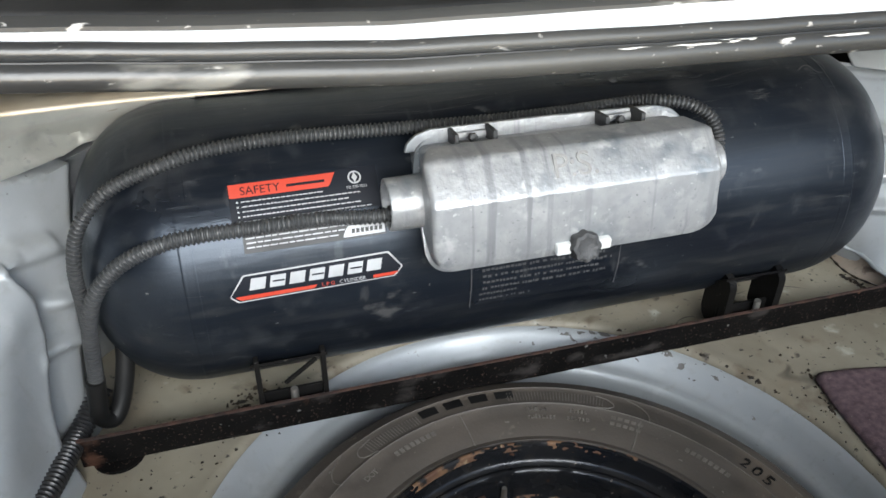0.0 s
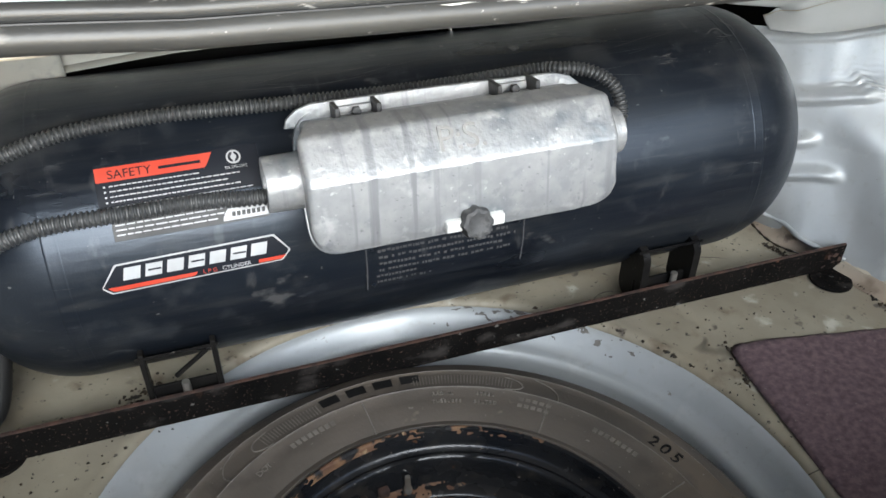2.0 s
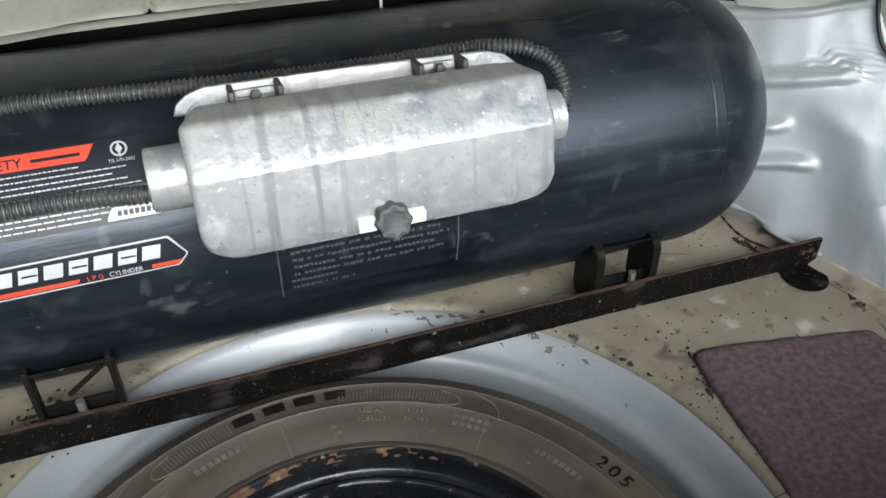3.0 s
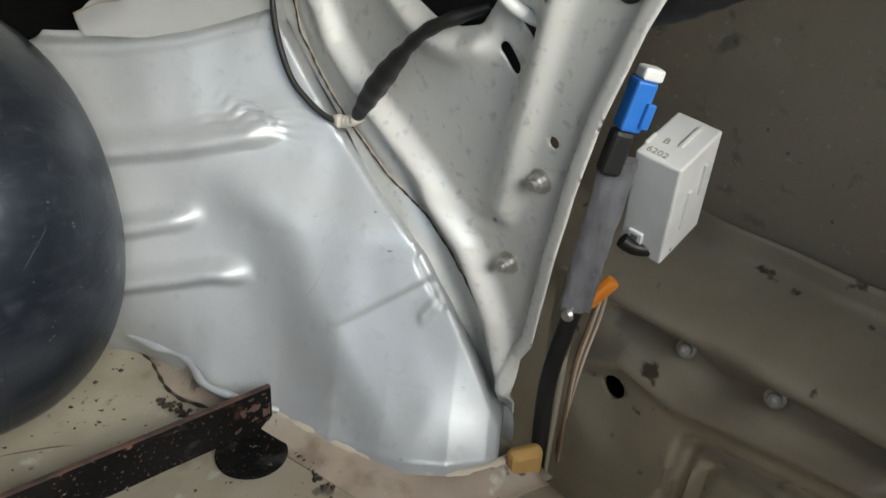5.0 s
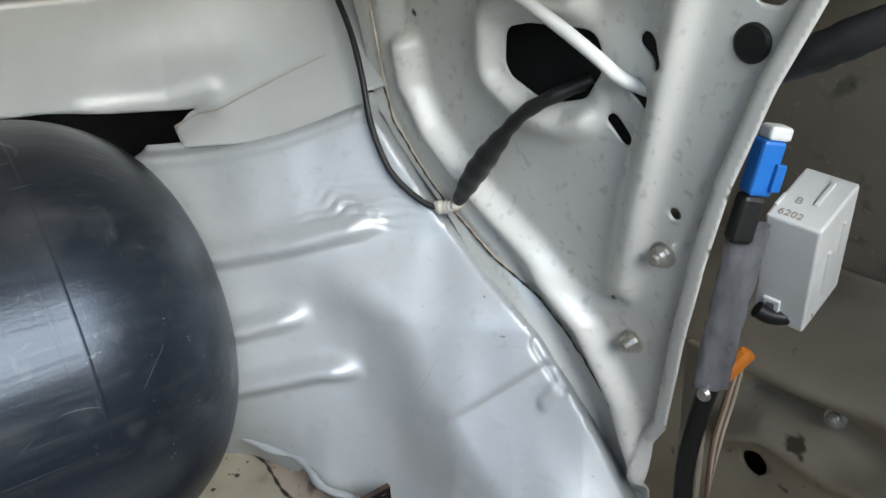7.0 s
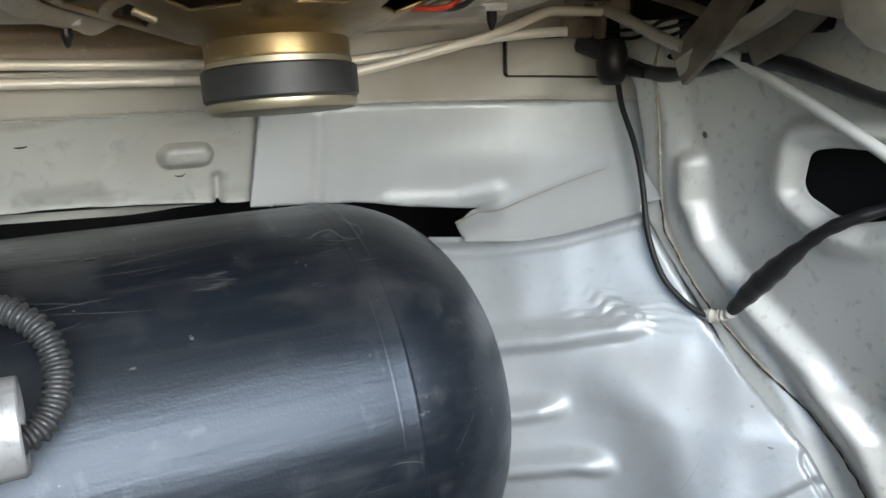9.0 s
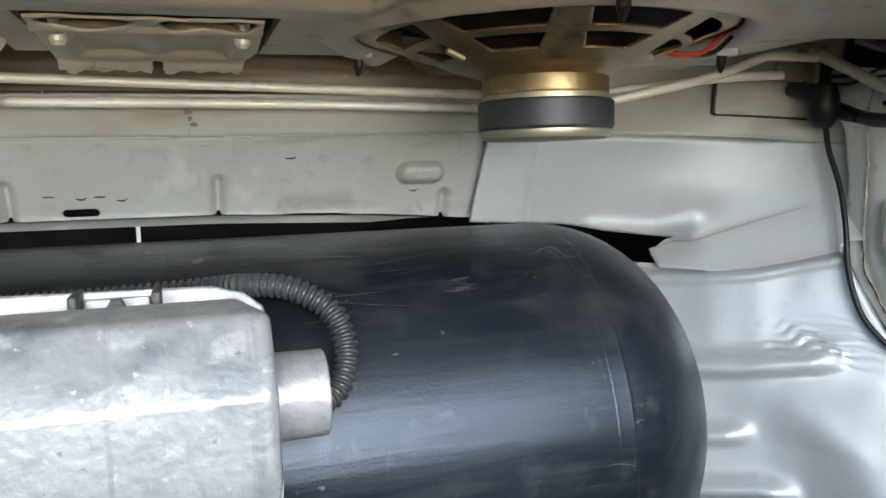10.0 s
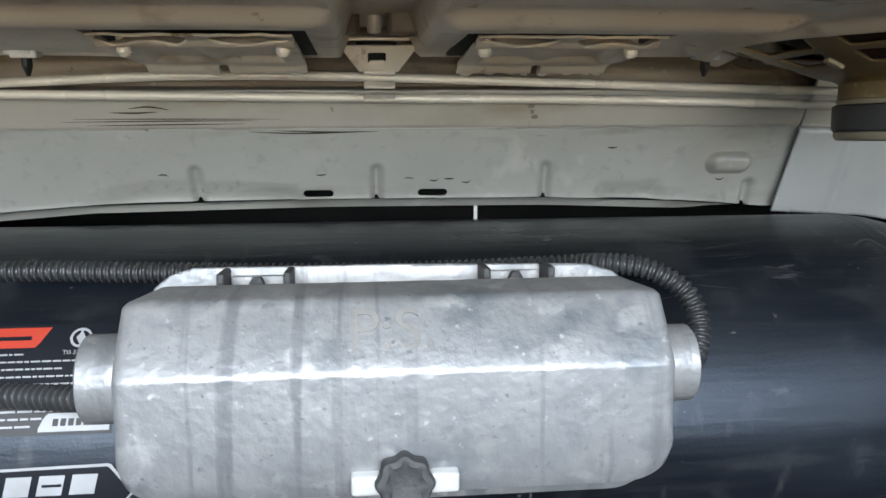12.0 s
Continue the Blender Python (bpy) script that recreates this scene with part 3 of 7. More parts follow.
wr = part("wall_right", sheet("wall_right", (-0.72, 0.16, -0.03, 0.475), 0.0020, lambda P: np.minimum(np.minimum(0.12 - P[:, 0] - 0.25 * np.maximum(P[:, 1], 0), np.interp(P[:, 0], *RIDGE) + 0.012 - P[:, 1]), -poly_sdf(P, [(-0.8, 0.262), (-0.50, 0.262), (-0.477, 0.280), (-0.458, 0.305), (-0.445, 0.33), (-0.445, 0.6), (-0.8, 0.6)])), wall_place, True), SILVER)
structure(smooth(thick(wr, 0.002), 70), "silver painted steel wheel arch wall with pressed ribs and dents", "wall")
wl = part("wall_left", sheet("wall_left", (-0.72, 0.42, -0.02, 0.475), 0.004, None, lambda P: wall_place(P, -1)), SILVER)
structure(smooth(thick(wl, 0.002), 70), "silver painted steel wheel arch wall with pressed ribs", "wall")

# side panel with cut-outs beside the wheel arch
GUS_OUT = [(0.975, 0.475), (0.935, 0.423), (0.930, 0.381), (0.932, 0.311), (0.915, 0.285), (0.874, 0.239), (0.838, 0.194), (0.804, 0.147), (0.774, 0.095), (0.755, 0.02),
           (0.685, 0.03), (0.677, 0.096), (0.666, 0.115), (0.650, 0.194), (0.635, 0.256), (0.618, 0.314), (0.595, 0.372), (0.567, 0.428), (0.590, 0.446), (0.60, 0.475)]
GUS_IN = [(0.886, 0.47), (0.884, 0.38), (0.882, 0.305), (0.836, 0.259), (0.774, 0.215), (0.720, 0.204), (0.706, 0.208), (0.668, 0.355), (0.650, 0.417), (0.64, 0.47)]
HOLE = [(0.784, 0.383), (0.767, 0.388), (0.728, 0.389), (0.708, 0.388), (0.708, 0.372), (0.720, 0.348), (0.741, 0.340), (0.766, 0.342), (0.788, 0.357)]


HOLE_CORE = [(0.748 + (a - 0.748) * 0.70, 0.367 + (b - 0.367) * 0.50) for a, b in HOLE]


def gus_x(y, z):
    return 0.761 - 0.08 * (y - 0.68) - 0.15 * (z - 0.35)


def gus_region(P):
    s = poly_sdf(P, GUS_OUT)
    for hole in (poly_sdf(P, HOLE_CORE, 0.0125), slot_sdf(P, (0.675, 0.387), (0.663, 0.378), 0.0052), slot_sdf(P, (0.702, 0.336), (0.694, 0.326), 0.0048),
                 slot_sdf(P, (0.6055, 0.4170), (0.6000, 0.4165), 0.0054), circle_sdf(P, (0.876, 0.387), 0.0030), slot_sdf(P, (0.684, 0.359), (0.677, 0.353), 0.006), circle_sdf(P, (0.657, 0.287), 0.0042), circle_sdf(P, (0.712, 0.205), 0.0026)):
        s = np.minimum(s, -hole)
    return s


RIDGE_L = [(0.885, 0.362), (0.886, 0.332), (0.873, 0.299), (0.835, 0.259), (0.780, 0.220), (0.732, 0.176), (0.704, 0.120), (0.690, 0.06)]
RIDGE_R = [(0.700, 0.222), (0.684, 0.285), (0.663, 0.360), (0.645, 0.425), (0.636, 0.475)]


SEAM = [(0.914, 0.46), (0.912, 0.39), (0.914, 0.315), (0.898, 0.281), (0.860, 0.237), (0.803, 0.198), (0.752, 0.153), (0.718, 0.100), (0.697, 0.04)]


def gus_place(P):
    y, z = P[:, 0], P[:, 1]
    e, lft = poly_sdf(P, GUS_OUT), line_dist(P, RIDGE_L)
    rgt = line_dist(P, RIDGE_R)
    h = poly_sdf(P, HOLE)
    d = 0.0165 * np.exp(-(lft / 0.0095) ** 2) + 0.012 * np.exp(-(rgt / 0.0095) ** 2)
    d += 0.005 * step(-poly_sdf(P, GUS_IN), 0.0, 0.012)
    d -= 0.0015 * np.exp(-(line_dist(P, SEAM) / 0.004) ** 2)
    # the flat flange beyond the ridge stands a little proud
    left = line_dist(P, GUS_OUT[1:10])
    d += (0.0065 + 0.009 * step(z, 0.24, 0.13)) * (1 - step(left, 0.024, 0.040))
    d += 0.011 * np.exp(-((h + 0.015) / 0.0080) ** 2) * step(y, 0.703, 0.722)
    d += (0.007 * step(e, 0.0125, 0.0085) - 0.003 * np.exp(-((e - 0.014) / 0.003) ** 2)) * step(y, 0.70, 0.68)
    d += wobble(P, 20, 0.001)
    return np.stack([gus_x(y, z) + 0.002 - d, y, z], 1)


gus = part("side_panel", sheet("side_panel", (0.55, 1.0, 0.0, 0.475), 0.0022, gus_region, gus_place), GUSSET)
structure(smooth(thick(gus, 0.0015), 60), "grey painted steel side panel with slots and large cut-out", "side panel")
bead = even(spline([(0, y, z) for y, z in SEAM]), 0.004)
bead = [Vector(q) - Vector((0.0026, 0, 0)) for q in gus_place(np.array([(p.y, p.z) for p in bead]))]
rnd = random.Random(5)
wig = [Vector((p.x, p.y + rnd.uniform(-0.0007, 0.0007), p.z)) for p in bead]
part("seam_sealant", tube(wig, lambda i: 0.0011 + 0.0004 * math.sin(i * 1.7), 6), CAULK, gus, "thin cream line of seam sealant")
crack = [p - Vector((0.0012, 0.0009 + 0.0004 * math.sin(i * 0.9), 0.0)) for i, p in enumerate(wig) if p.z < 0.33]
part("seam_crack", tube(crack, lambda i: 0.0007 + 0.0003 * math.sin(i * 2.1), 6), BLACKDIRT, gus, "dark cracked edge of the seam")
for y, z in ((0.667, 0.256), (0.695, 0.177)):
    bolt("bolt", gus, (gus_x(y, z) - 0.0032, y, z), (-1, -0.1, -0.1), 0.0068)
part("rubber_plug", lathe([(0, 0.0022), (0.0085, 0.0022), (0.0102, 0.0012), (0.0102, 0)], 24, Matrix.Translation((gus_x(0.611, 0.393) - 0.0045, 0.611, 0.393)) @ Matrix.Rotation(radians(-90), 4, "Y")), RUBBER, gus, "black rubber plug")
# black sheet set behind the cut-outs in place of their shade
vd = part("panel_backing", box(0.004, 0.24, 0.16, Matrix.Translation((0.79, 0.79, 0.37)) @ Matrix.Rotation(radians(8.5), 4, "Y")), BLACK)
structure(vd, "black sheet standing for the unlit hollow behind the side panel", "cavity")

# outer quarter panels and the ledge inside them


def skin_place(P, side=1):
    y, z = P[:, 0], P[:, 1]
    x = 1.0 + 0.06 * (0.35 - z) + wobble(P, 4, 0.004)
    return np.stack([x if side > 0 else 0.14 - x, y, z], 1)


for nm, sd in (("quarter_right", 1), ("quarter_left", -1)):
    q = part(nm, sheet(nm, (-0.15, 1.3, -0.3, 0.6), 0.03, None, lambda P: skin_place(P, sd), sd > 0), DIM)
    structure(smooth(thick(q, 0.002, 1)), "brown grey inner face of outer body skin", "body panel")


def ledge_place(P):
    y, z = P[:, 0], P[:, 1]
    top = 0.128 - 0.05 * np.clip(y - 0.56, 0, 1)
    x = 0.915 + 0.085 * step(z, top - 0.005, top + 0.022)
    x -= 0.012 * np.exp(-((z - top + 0.012) / 0.012) ** 2)
    tray = poly_sdf(P, [(0.618, -0.3), (0.596, 0.010), (0.580, 0.020), (0.20, 0.085), (0.20, -0.3)])
    x += 0.012 * step(tray, 0.0, 0.006) - 0.006 * np.exp(-((tray - 0.020) / 0.004) ** 2) + 0.005 * np.exp(-((tray - 0.030) / 0.004) ** 2)
    x -= 0.016 * np.exp(-(line_dist(P, [(0.70, 0.03), (0.66, 0.052), (0.60, 0.046), (0.55, 0.060), (0.45, 0.075)]) / 0.012) ** 2)
    x += 0.014 * np.exp(-(line_dist(P, [(0.68, 0.088), (0.62, 0.092), (0.575, 0.080), (0.53, 0.092), (0.45, 0.095)]) / 0.010) ** 2)
    x += wobble(P, 14, 0.006)
    return np.stack([x, y, z], 1)


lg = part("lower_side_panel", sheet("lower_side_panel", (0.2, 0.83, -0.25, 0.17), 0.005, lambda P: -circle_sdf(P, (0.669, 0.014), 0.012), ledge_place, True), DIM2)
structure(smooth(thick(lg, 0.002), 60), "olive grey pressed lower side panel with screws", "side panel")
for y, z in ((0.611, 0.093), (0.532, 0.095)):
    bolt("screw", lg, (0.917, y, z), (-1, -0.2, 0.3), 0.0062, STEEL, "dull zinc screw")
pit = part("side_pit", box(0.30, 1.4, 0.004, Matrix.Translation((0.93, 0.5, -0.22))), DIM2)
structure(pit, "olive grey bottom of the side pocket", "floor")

# ---- seat-back bulkhead ----
BOT_X = [-0.72, -0.46, -0.35, -0.2, 0.0, 0.2, 0.33, 0.38, 0.41]
BOT_Z = [0.315, 0.325, 0.335, 0.346, 0.349, 0.348, 0.343, 0.339, 0.336]


def bulk_y(z):
    return 1.048 - 0.25 * (z - 0.38)


def bulk_region(P):
    x, z = P[:, 0], P[:, 1] + np.interp(P[:, 0], BOT_X, BOT_Z)
    P = np.stack([x, z], 1)
    s = np.full(len(P), 1.0)
    for gx in (-0.109, 0.0475, 0.201, 0.395):
        s = np.minimum(s, -slot_sdf(P, (gx, 0.33), (gx, np.interp(gx, BOT_X, BOT_Z)), 0.0035))
    for a in (-0.018, 0.084):
        s = np.minimum(s, -slot_sdf(P, (a + 0.004, 0.3545), (a + 0.024, 0.3545), 0.0034))
    return s


def bulk_place(P):
    x, b = P[:, 0], P[:, 1]
    z = b + np.interp(x, BOT_X, BOT_Z)
    P = np.stack([x, z], 1)
    d = np.zeros(len(P))
    for gx, zt in ((-0.109, 0.381), (0.0475, 0.381), (0.201, 0.382), (0.395, 0.364)):
        d -= 0.006 * step(slot_sdf(P, (gx, 0.32), (gx, zt - 0.005), 0.0078), 0.0, 0.0065)
    for a in (0.371, -0.305):
        d += 0.010 * step(slot_sdf(P, (a - 0.011, 0.380), (a + 0.011, 0.380), 0.0095), -0.001, 0.006)
    d += 0.0015 * np.exp(-b / 0.003)
    d -= 0.008 * step(poly_sdf(P, [(-0.24, 0.30), (-0.20, 0.362), (-0.14, 0.372), (-0.02, 0.366), (0.02, 0.30)]), 0, 0.02) * 0.6
    d -= 0.006 * step(poly_sdf(P, [(0.22, 0.30), (0.25, 0.365), (0.31, 0.368), (0.35, 0.30)]), 0, 0.02)
    d += wobble(P, 12, 0.0015)
    y = bulk_y(z) - d
    # a fold above which the sheet sets back
    y -= 0.0022 * step(z, 0.4144, 0.4150) + 0.10 * np.clip(z - 0.44, 0, 1)
    return np.stack([x, y, z], 1)


bk = part("wall_front", sheet("wall_front", (-0.72, 0.438, 0.0, 0.135), 0.0013, lambda P: np.minimum(bulk_region(P), 0.4150 - P[:, 1] - np.interp(P[:, 0], BOT_X, BOT_Z)), bulk_place), PRIMER)
structure(smooth(thick(bk, 0.002, 1), 60), "grey beige painted seat-back cross panel with slots and grooves", "wall")

up = sheet("upper_strip", (-0.72, 0.438, 0.05, 0.135), 0.0016, lambda P: np.minimum(P[:, 1] + np.interp(P[:, 0], BOT_X, BOT_Z) - 0.4145, 0.4475 - P[:, 1] - np.interp(P[:, 0], BOT_X, BOT_Z)), bulk_place)
smooth(thick(part("upper_strip", up, STRIP, bk, "beige brown painted upper strip behind the rods"), 0.002, 1), 60)

# the channel behind the rods, set back over the strip; brown stands for shade
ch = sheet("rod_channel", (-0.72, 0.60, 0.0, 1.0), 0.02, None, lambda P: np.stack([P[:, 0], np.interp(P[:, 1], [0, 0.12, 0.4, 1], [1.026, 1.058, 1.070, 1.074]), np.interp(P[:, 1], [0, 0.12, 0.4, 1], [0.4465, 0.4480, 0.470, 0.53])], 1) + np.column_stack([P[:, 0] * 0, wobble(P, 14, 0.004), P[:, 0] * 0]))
smooth(part("rod_channel", ch, DIM, bk, "channel behind the rods, coloured brown for its shade"), 50)
part("strut", box(0.0032, 0.003, 0.045, Matrix.Translation((0.138, 1.056, 0.322)), 0.0008), WHITE, bk, "thin pale upright behind the cylinder")


def scratch(pts, w, mat=BLACKDIRT):
    """A thin dark scrape in the paint of the cross panel, along points (x, z)."""
    run = even(spline([(a, 0, b) for a, b in pts], 8), 0.003)
    bm = bmesh.new()
    rows = []
    for i, p in enumerate(run):
        h = w * math.sin(math.pi * (i + 0.5) / len(run)) + 0.00015
        P = np.array([(p.x, p.z + k * h - np.interp(p.x, BOT_X, BOT_Z)) for k in (-0.5, 0.5)])
        rows.append([bm.verts.new(Vector(q) - Vector((0, 0.0022, 0))) for q in bulk_place(P)])
    for a, b in zip(rows[:-1], rows[1:]):
        bm.faces.new((a[0], b[0], b[1], a[1]))
    return part("scratch", bm, mat, bk)


rs = random.Random(17)
for x, z, w in ((0.176, 0.4365, 0.004), (0.178, 0.433, 0.005), (0.181, 0.428, 0.006), (0.182, 0.4235, 0.005), (0.070, 0.4395, 0.003), (0.086, 0.4400, 0.0025)):
    scratch([(x, z), (x + 0.004, z + 0.0004), (x + 0.009 - w * 0.6, z)], w * 0.8, HINGE)
for x0, x1, z0 in ((-0.21, -0.05, 0.4205), (-0.20, -0.03, 0.4225), (-0.19, -0.06, 0.4185), (-0.17, -0.13, 0.4285), (-0.155, -0.12, 0.4320), (-0.06, 0.03, 0.4105), (-0.04, 0.05, 0.4115)):
    scratch([(x0, z0 + rs.uniform(-0.001, 0.001)), ((x0 + x1) / 2, z0 + rs.uniform(-0.0012, 0.0012)), (x1, z0 + rs.uniform(-0.002, 0.001))], rs.uniform(0.0007, 0.0014))
for x, z in ((0.072, 0.368), (0.095, 0.366), (0.108, 0.367), (0.124, 0.364), (-0.14, 0.373), (0.30, 0.362), (0.362, 0.364), (0.255, 0.395), (-0.005, 0.372)):
    a = rs.uniform(-0.6, 0.6)
    scratch([(x, z), (x + 0.005, z + 0.002 * a), (x + 0.009, z - 0.003 * a)], rs.uniform(0.0008, 0.0014))
lipm = sheet("lower_flange", (-0.72, 0.385, 0.0, 1.0), 0.02, None, lambda P: np.stack([
    P[:, 0], bulk_y(0.34) + 0.004 - 0.013 * P[:, 1] * step(P[:, 0], 0.385, 0.32), np.interp(P[:, 0], BOT_X, BOT_Z) - 0.002 - 0.0040 * P[:, 1] ** 1.5 * step(P[:, 0], 0.385, 0.32)], 1))
smooth(part("lower_flange", lipm, PRIMER, bk, "pale folded lower flange"))
CRN_X, CRN_Z = [0.40, 0.55, 0.600, 0.642, 0.664, 0.717, 0.78], [0.312, 0.292, 0.284, 0.288, 0.291, 0.311, 0.335]
# the dark hollow under the free edge of the corner panel
HOLLOW = [(0.38, 0.25), (0.38, 0.336), (0.51, 0.328), (0.56, 0.320), (0.600, 0.3155), (0.616, 0.3145), (0.626, 0.3150), (0.619, 0.3085), (0.614, 0.3030), (0.610, 0.2985), (0.606, 0.2960), (0.604, 0.288), (0.604, 0.25)]


def fold_z(x):
    return np.interp(x, [0.45, 0.60, 0.72], [0.4105, 0.4075, 0.406])


def corner_place(P):
    x, z = P[:, 0], P[:, 1] + np.interp(P[:, 0], CRN_X, CRN_Z)
    Q = np.stack([x, z], 1)
    ya = bulk_y(z) - 0.010 - 0.06 * np.clip(x - 0.43, 0, 1)
    yb = 1.495 + 0.45 * z - x + 0.0095 - 0.006 * np.exp(-P[:, 1] / 0.008)
    k = np.interp(x, [0.50, 0.60], [0.07, 0.0]) + step(x, 0.50, 0.60) * (0.012 + 0.075 * step(z, 0.29, 0.37))
    h = np.clip(0.5 + 0.5 * (yb - ya) / k, 0, 1)
    y = yb * (1 - h) + ya * h - k * h * (1 - h)
    y += 0.006 * step(z - fold_z(x), 0.0, 0.005) * step(x, 0.70, 0.67) + wobble(Q, 12, 0.003)
    y -= 0.003 * np.exp(-((x - 0.474) / 0.004) ** 2) * step(z, 0.412, 0.405)
    y -= 0.0010 * step(0.320 + 0.515 * (x - 0.645) - z, -0.0012, 0.0012) * step(x, 0.73, 0.66)
    y -= 0.004 * np.exp(-(line_dist(Q, [(0.54, 0.325), (0.60, 0.322), (0.63, 0.330)]) / 0.008) ** 2)
    y += 0.016 * np.exp(-(line_dist(Q, [(0.585, 0.296), (0.604, 0.2975), (0.613, 0.3005), (0.622, 0.308)]) / 0.008) ** 2)
    y += 0.02 * step(x, 0.735, 0.77)
    return np.stack([x, y, z], 1)


def corner_region(P):
    z = P[:, 1] + np.interp(P[:, 0], CRN_X, CRN_Z)
    s = np.minimum(P[:, 0] - 0.4180 - 0.11 * (z - 0.334), fold_z(P[:, 0]) + 0.0025 - z)
    s = np.minimum(s, 0.722 + 0.052 * step(z, 0.320, 0.345) - P[:, 0])
    return np.minimum(s, -poly_sdf(np.stack([P[:, 0], z], 1), HOLLOW))


ck = part("corner_panel", sheet("corner_panel", (0.4150, 0.77, 0.0, 0.20), 0.0022, corner_region, corner_place), PALE)
structure(smooth(thick(ck, 0.002, 1), 60), "pale grey painted corner panel joining bulkhead and wheel arch", "wall")
cu = sheet("upper_strip", (0.4150, 0.77, 0.05, 0.23), 0.0022, lambda P: np.minimum(P[:, 0] - 0.4205 - 0.11 * (P[:, 1] - 0.03), P[:, 1] + np.interp(P[:, 0], CRN_X, CRN_Z) - fold_z(P[:, 0]) - 0.0025), corner_place)
smooth(thick(part("upper_strip", cu, STRIP, ck, "beige brown painted upper strip of the corner"), 0.002, 1), 60)


def cover_sdf(P):
    return poly_sdf(np.stack([P[:, 0], P[:, 1] + np.interp(P[:, 0], CRN_X, CRN_Z)], 1), [(0.640, 0.434), (0.714, 0.432), (0.712, 0.460), (0.638, 0.460)], 0.002)


crease = even(spline([(0.606, 0, 0.2975), (0.616, 0, 0.3035), (0.645, 0, 0.320), (0.680, 0, 0.3385), (0.711, 0, 0.354)]), 0.004)
crease = [Vector(q) - Vector((0.0008, 0.0022, 0)) for q in corner_place(np.array([(p.x, p.z - np.interp(p.x, CRN_X, CRN_Z)) for p in crease]))]
part("crease", tube(crease, lambda i: 0.0010 * (1 - 0.75 * i / len(crease)) + 0.0001 * math.sin(i * 1.9), 6), DIM2, ck, "thin dark crease in the paint")
ac = sheet("access_cover", (0.634, 0.718, 0.06, 0.20), 0.0012, cover_sdf, lambda P: np.asarray(corner_place(P)) - (0, 0.0062, 0))
thick(part("access_cover", ac, STRIP, ck, "small square access cover"), 0.0025, 1)
aj = sheet("cover_joint", (0.630, 0.722, 0.06, 0.20), 0.0011, lambda P: np.minimum(-cover_sdf(P) + 0.0002, cover_sdf(P) + 0.0022), lambda P: np.asarray(corner_place(P)) - (0, 0.0045, 0))
part("cover_joint", aj, BLACKDIRT, ck, "dark dirty joint round the access cover")
cl = part("corner_panel_left", sheet("corner_panel_left", (0.45, 0.77, 0.0, 0.20), 0.006, None, lambda P: np.asarray(corner_place(P)) * (-1, 1, 1) + (0.14, 0, 0), True), PRIMER)
structure(smooth(thick(cl, 0.002, 1), 60), "grey beige painted corner panel joining bulkhead and wheel arch", "wall")
# black-coloured wall imitating the dark depth beyond the bulkhead
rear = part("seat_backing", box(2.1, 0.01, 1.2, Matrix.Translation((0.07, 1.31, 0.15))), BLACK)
structure(rear, "black sheet standing for the unlit hollow behind the bulkhead", "cavity")

# ---- parcel shelf above ----
SPK = (0.397, 0.862)


def shelf_z(y):
    return 0.478 + 0.14 * (0.97 - y)


def shelf_place(P):
    x, y = P[:, 0], P[:, 1]
    z = shelf_z(y)
    for x0, x1, sl0, sl1 in ((0.090, 0.262, 0.25, 0.75), (-0.158, 0.014, 0.75, 0.25)):
        side = np.minimum(x - (x0 - sl0 * (0.84 - y) * 0.2), (x1 + sl1 * (0.84 - y) * 0.2) - x)
        w = step(side, -0.010, 0.004)
        deep = np.interp(y, [0.56, 0.640, 0.690, 0.699, 0.706, 0.760, 0.773, 0.781, 0.828], [0.545, 0.536, 0.5285, 0.527, 0.5135, 0.511, 0.5085, 0.4985, 0.4972])
        z = z * (1 - w) + np.where(y < 0.83, deep, z) * w
        p0, p1 = (0.099, 0.229) if x0 > 0 else (-0.125, 0.005)
        z = z + 0.035 * step(np.minimum(np.minimum(x - p0, p1 - x), np.minimum(y - 0.829, 0.955 - y)), 0.0, 0.003)
    d = 0.007 * np.exp(-((np.hypot(x - SPK[0], y - SPK[1]) - 0.129) / 0.007) ** 2)
    d += 0.004 * np.exp(-((y - 0.962) / 0.006) ** 2)
    d -= 0.022 * step(poly_sdf(P, [(0.022, 0.66), (0.082, 0.66), (0.080, 1.0), (0.020, 1.0)]), 0, 0.010)
    # the hollow over the torsion rods
    d -= 0.060 * step(np.minimum(y - 0.958, 1.09 - y), 0.0, 0.008) * step(np.abs(x - 0.05), 0.34, 0.27)
    # the open corner above the hinge
    d -= 0.045 * step(x, 0.60, 0.63) * step(y, 0.84, 0.87)
    d += wobble(P, 10, 0.002)
    return np.stack([x, y, z - d], 1)


def shelf_region(P):
    return -circle_sdf(P, SPK, 0.119)


sh = part("parcel_shelf", sheet("parcel_shelf", (-0.96, 1.08, 0.56, 1.32), 0.0030, shelf_region, shelf_place, True), SHELF)
structure(smooth(thick(sh, 0.002, 1), 60), "grey beige painted underside of rear parcel shelf", "ceiling")

# unseen board, added to keep sky light out of the shelf openings
sht = part("shelf_board", box(1.95, 0.70, 0.008, Matrix.Translation((0.07, 0.975, 0.580))), BLACK)
structure(sht, "unseen black board added over the shelf to block the sky", "ceiling")

# ---- opening edge: painted cowl, rear screen, deck, tail panel ----
EDGE = [(-0.9, 0.578), (-0.62, 0.566), (-0.378, 0.553), (-0.272, 0.543), (-0.18, 0.536), (-0.044, 0.531), (0.055, 0.528), (0.15, 0.525), (0.4, 0.521), (1.05, 0.515)]


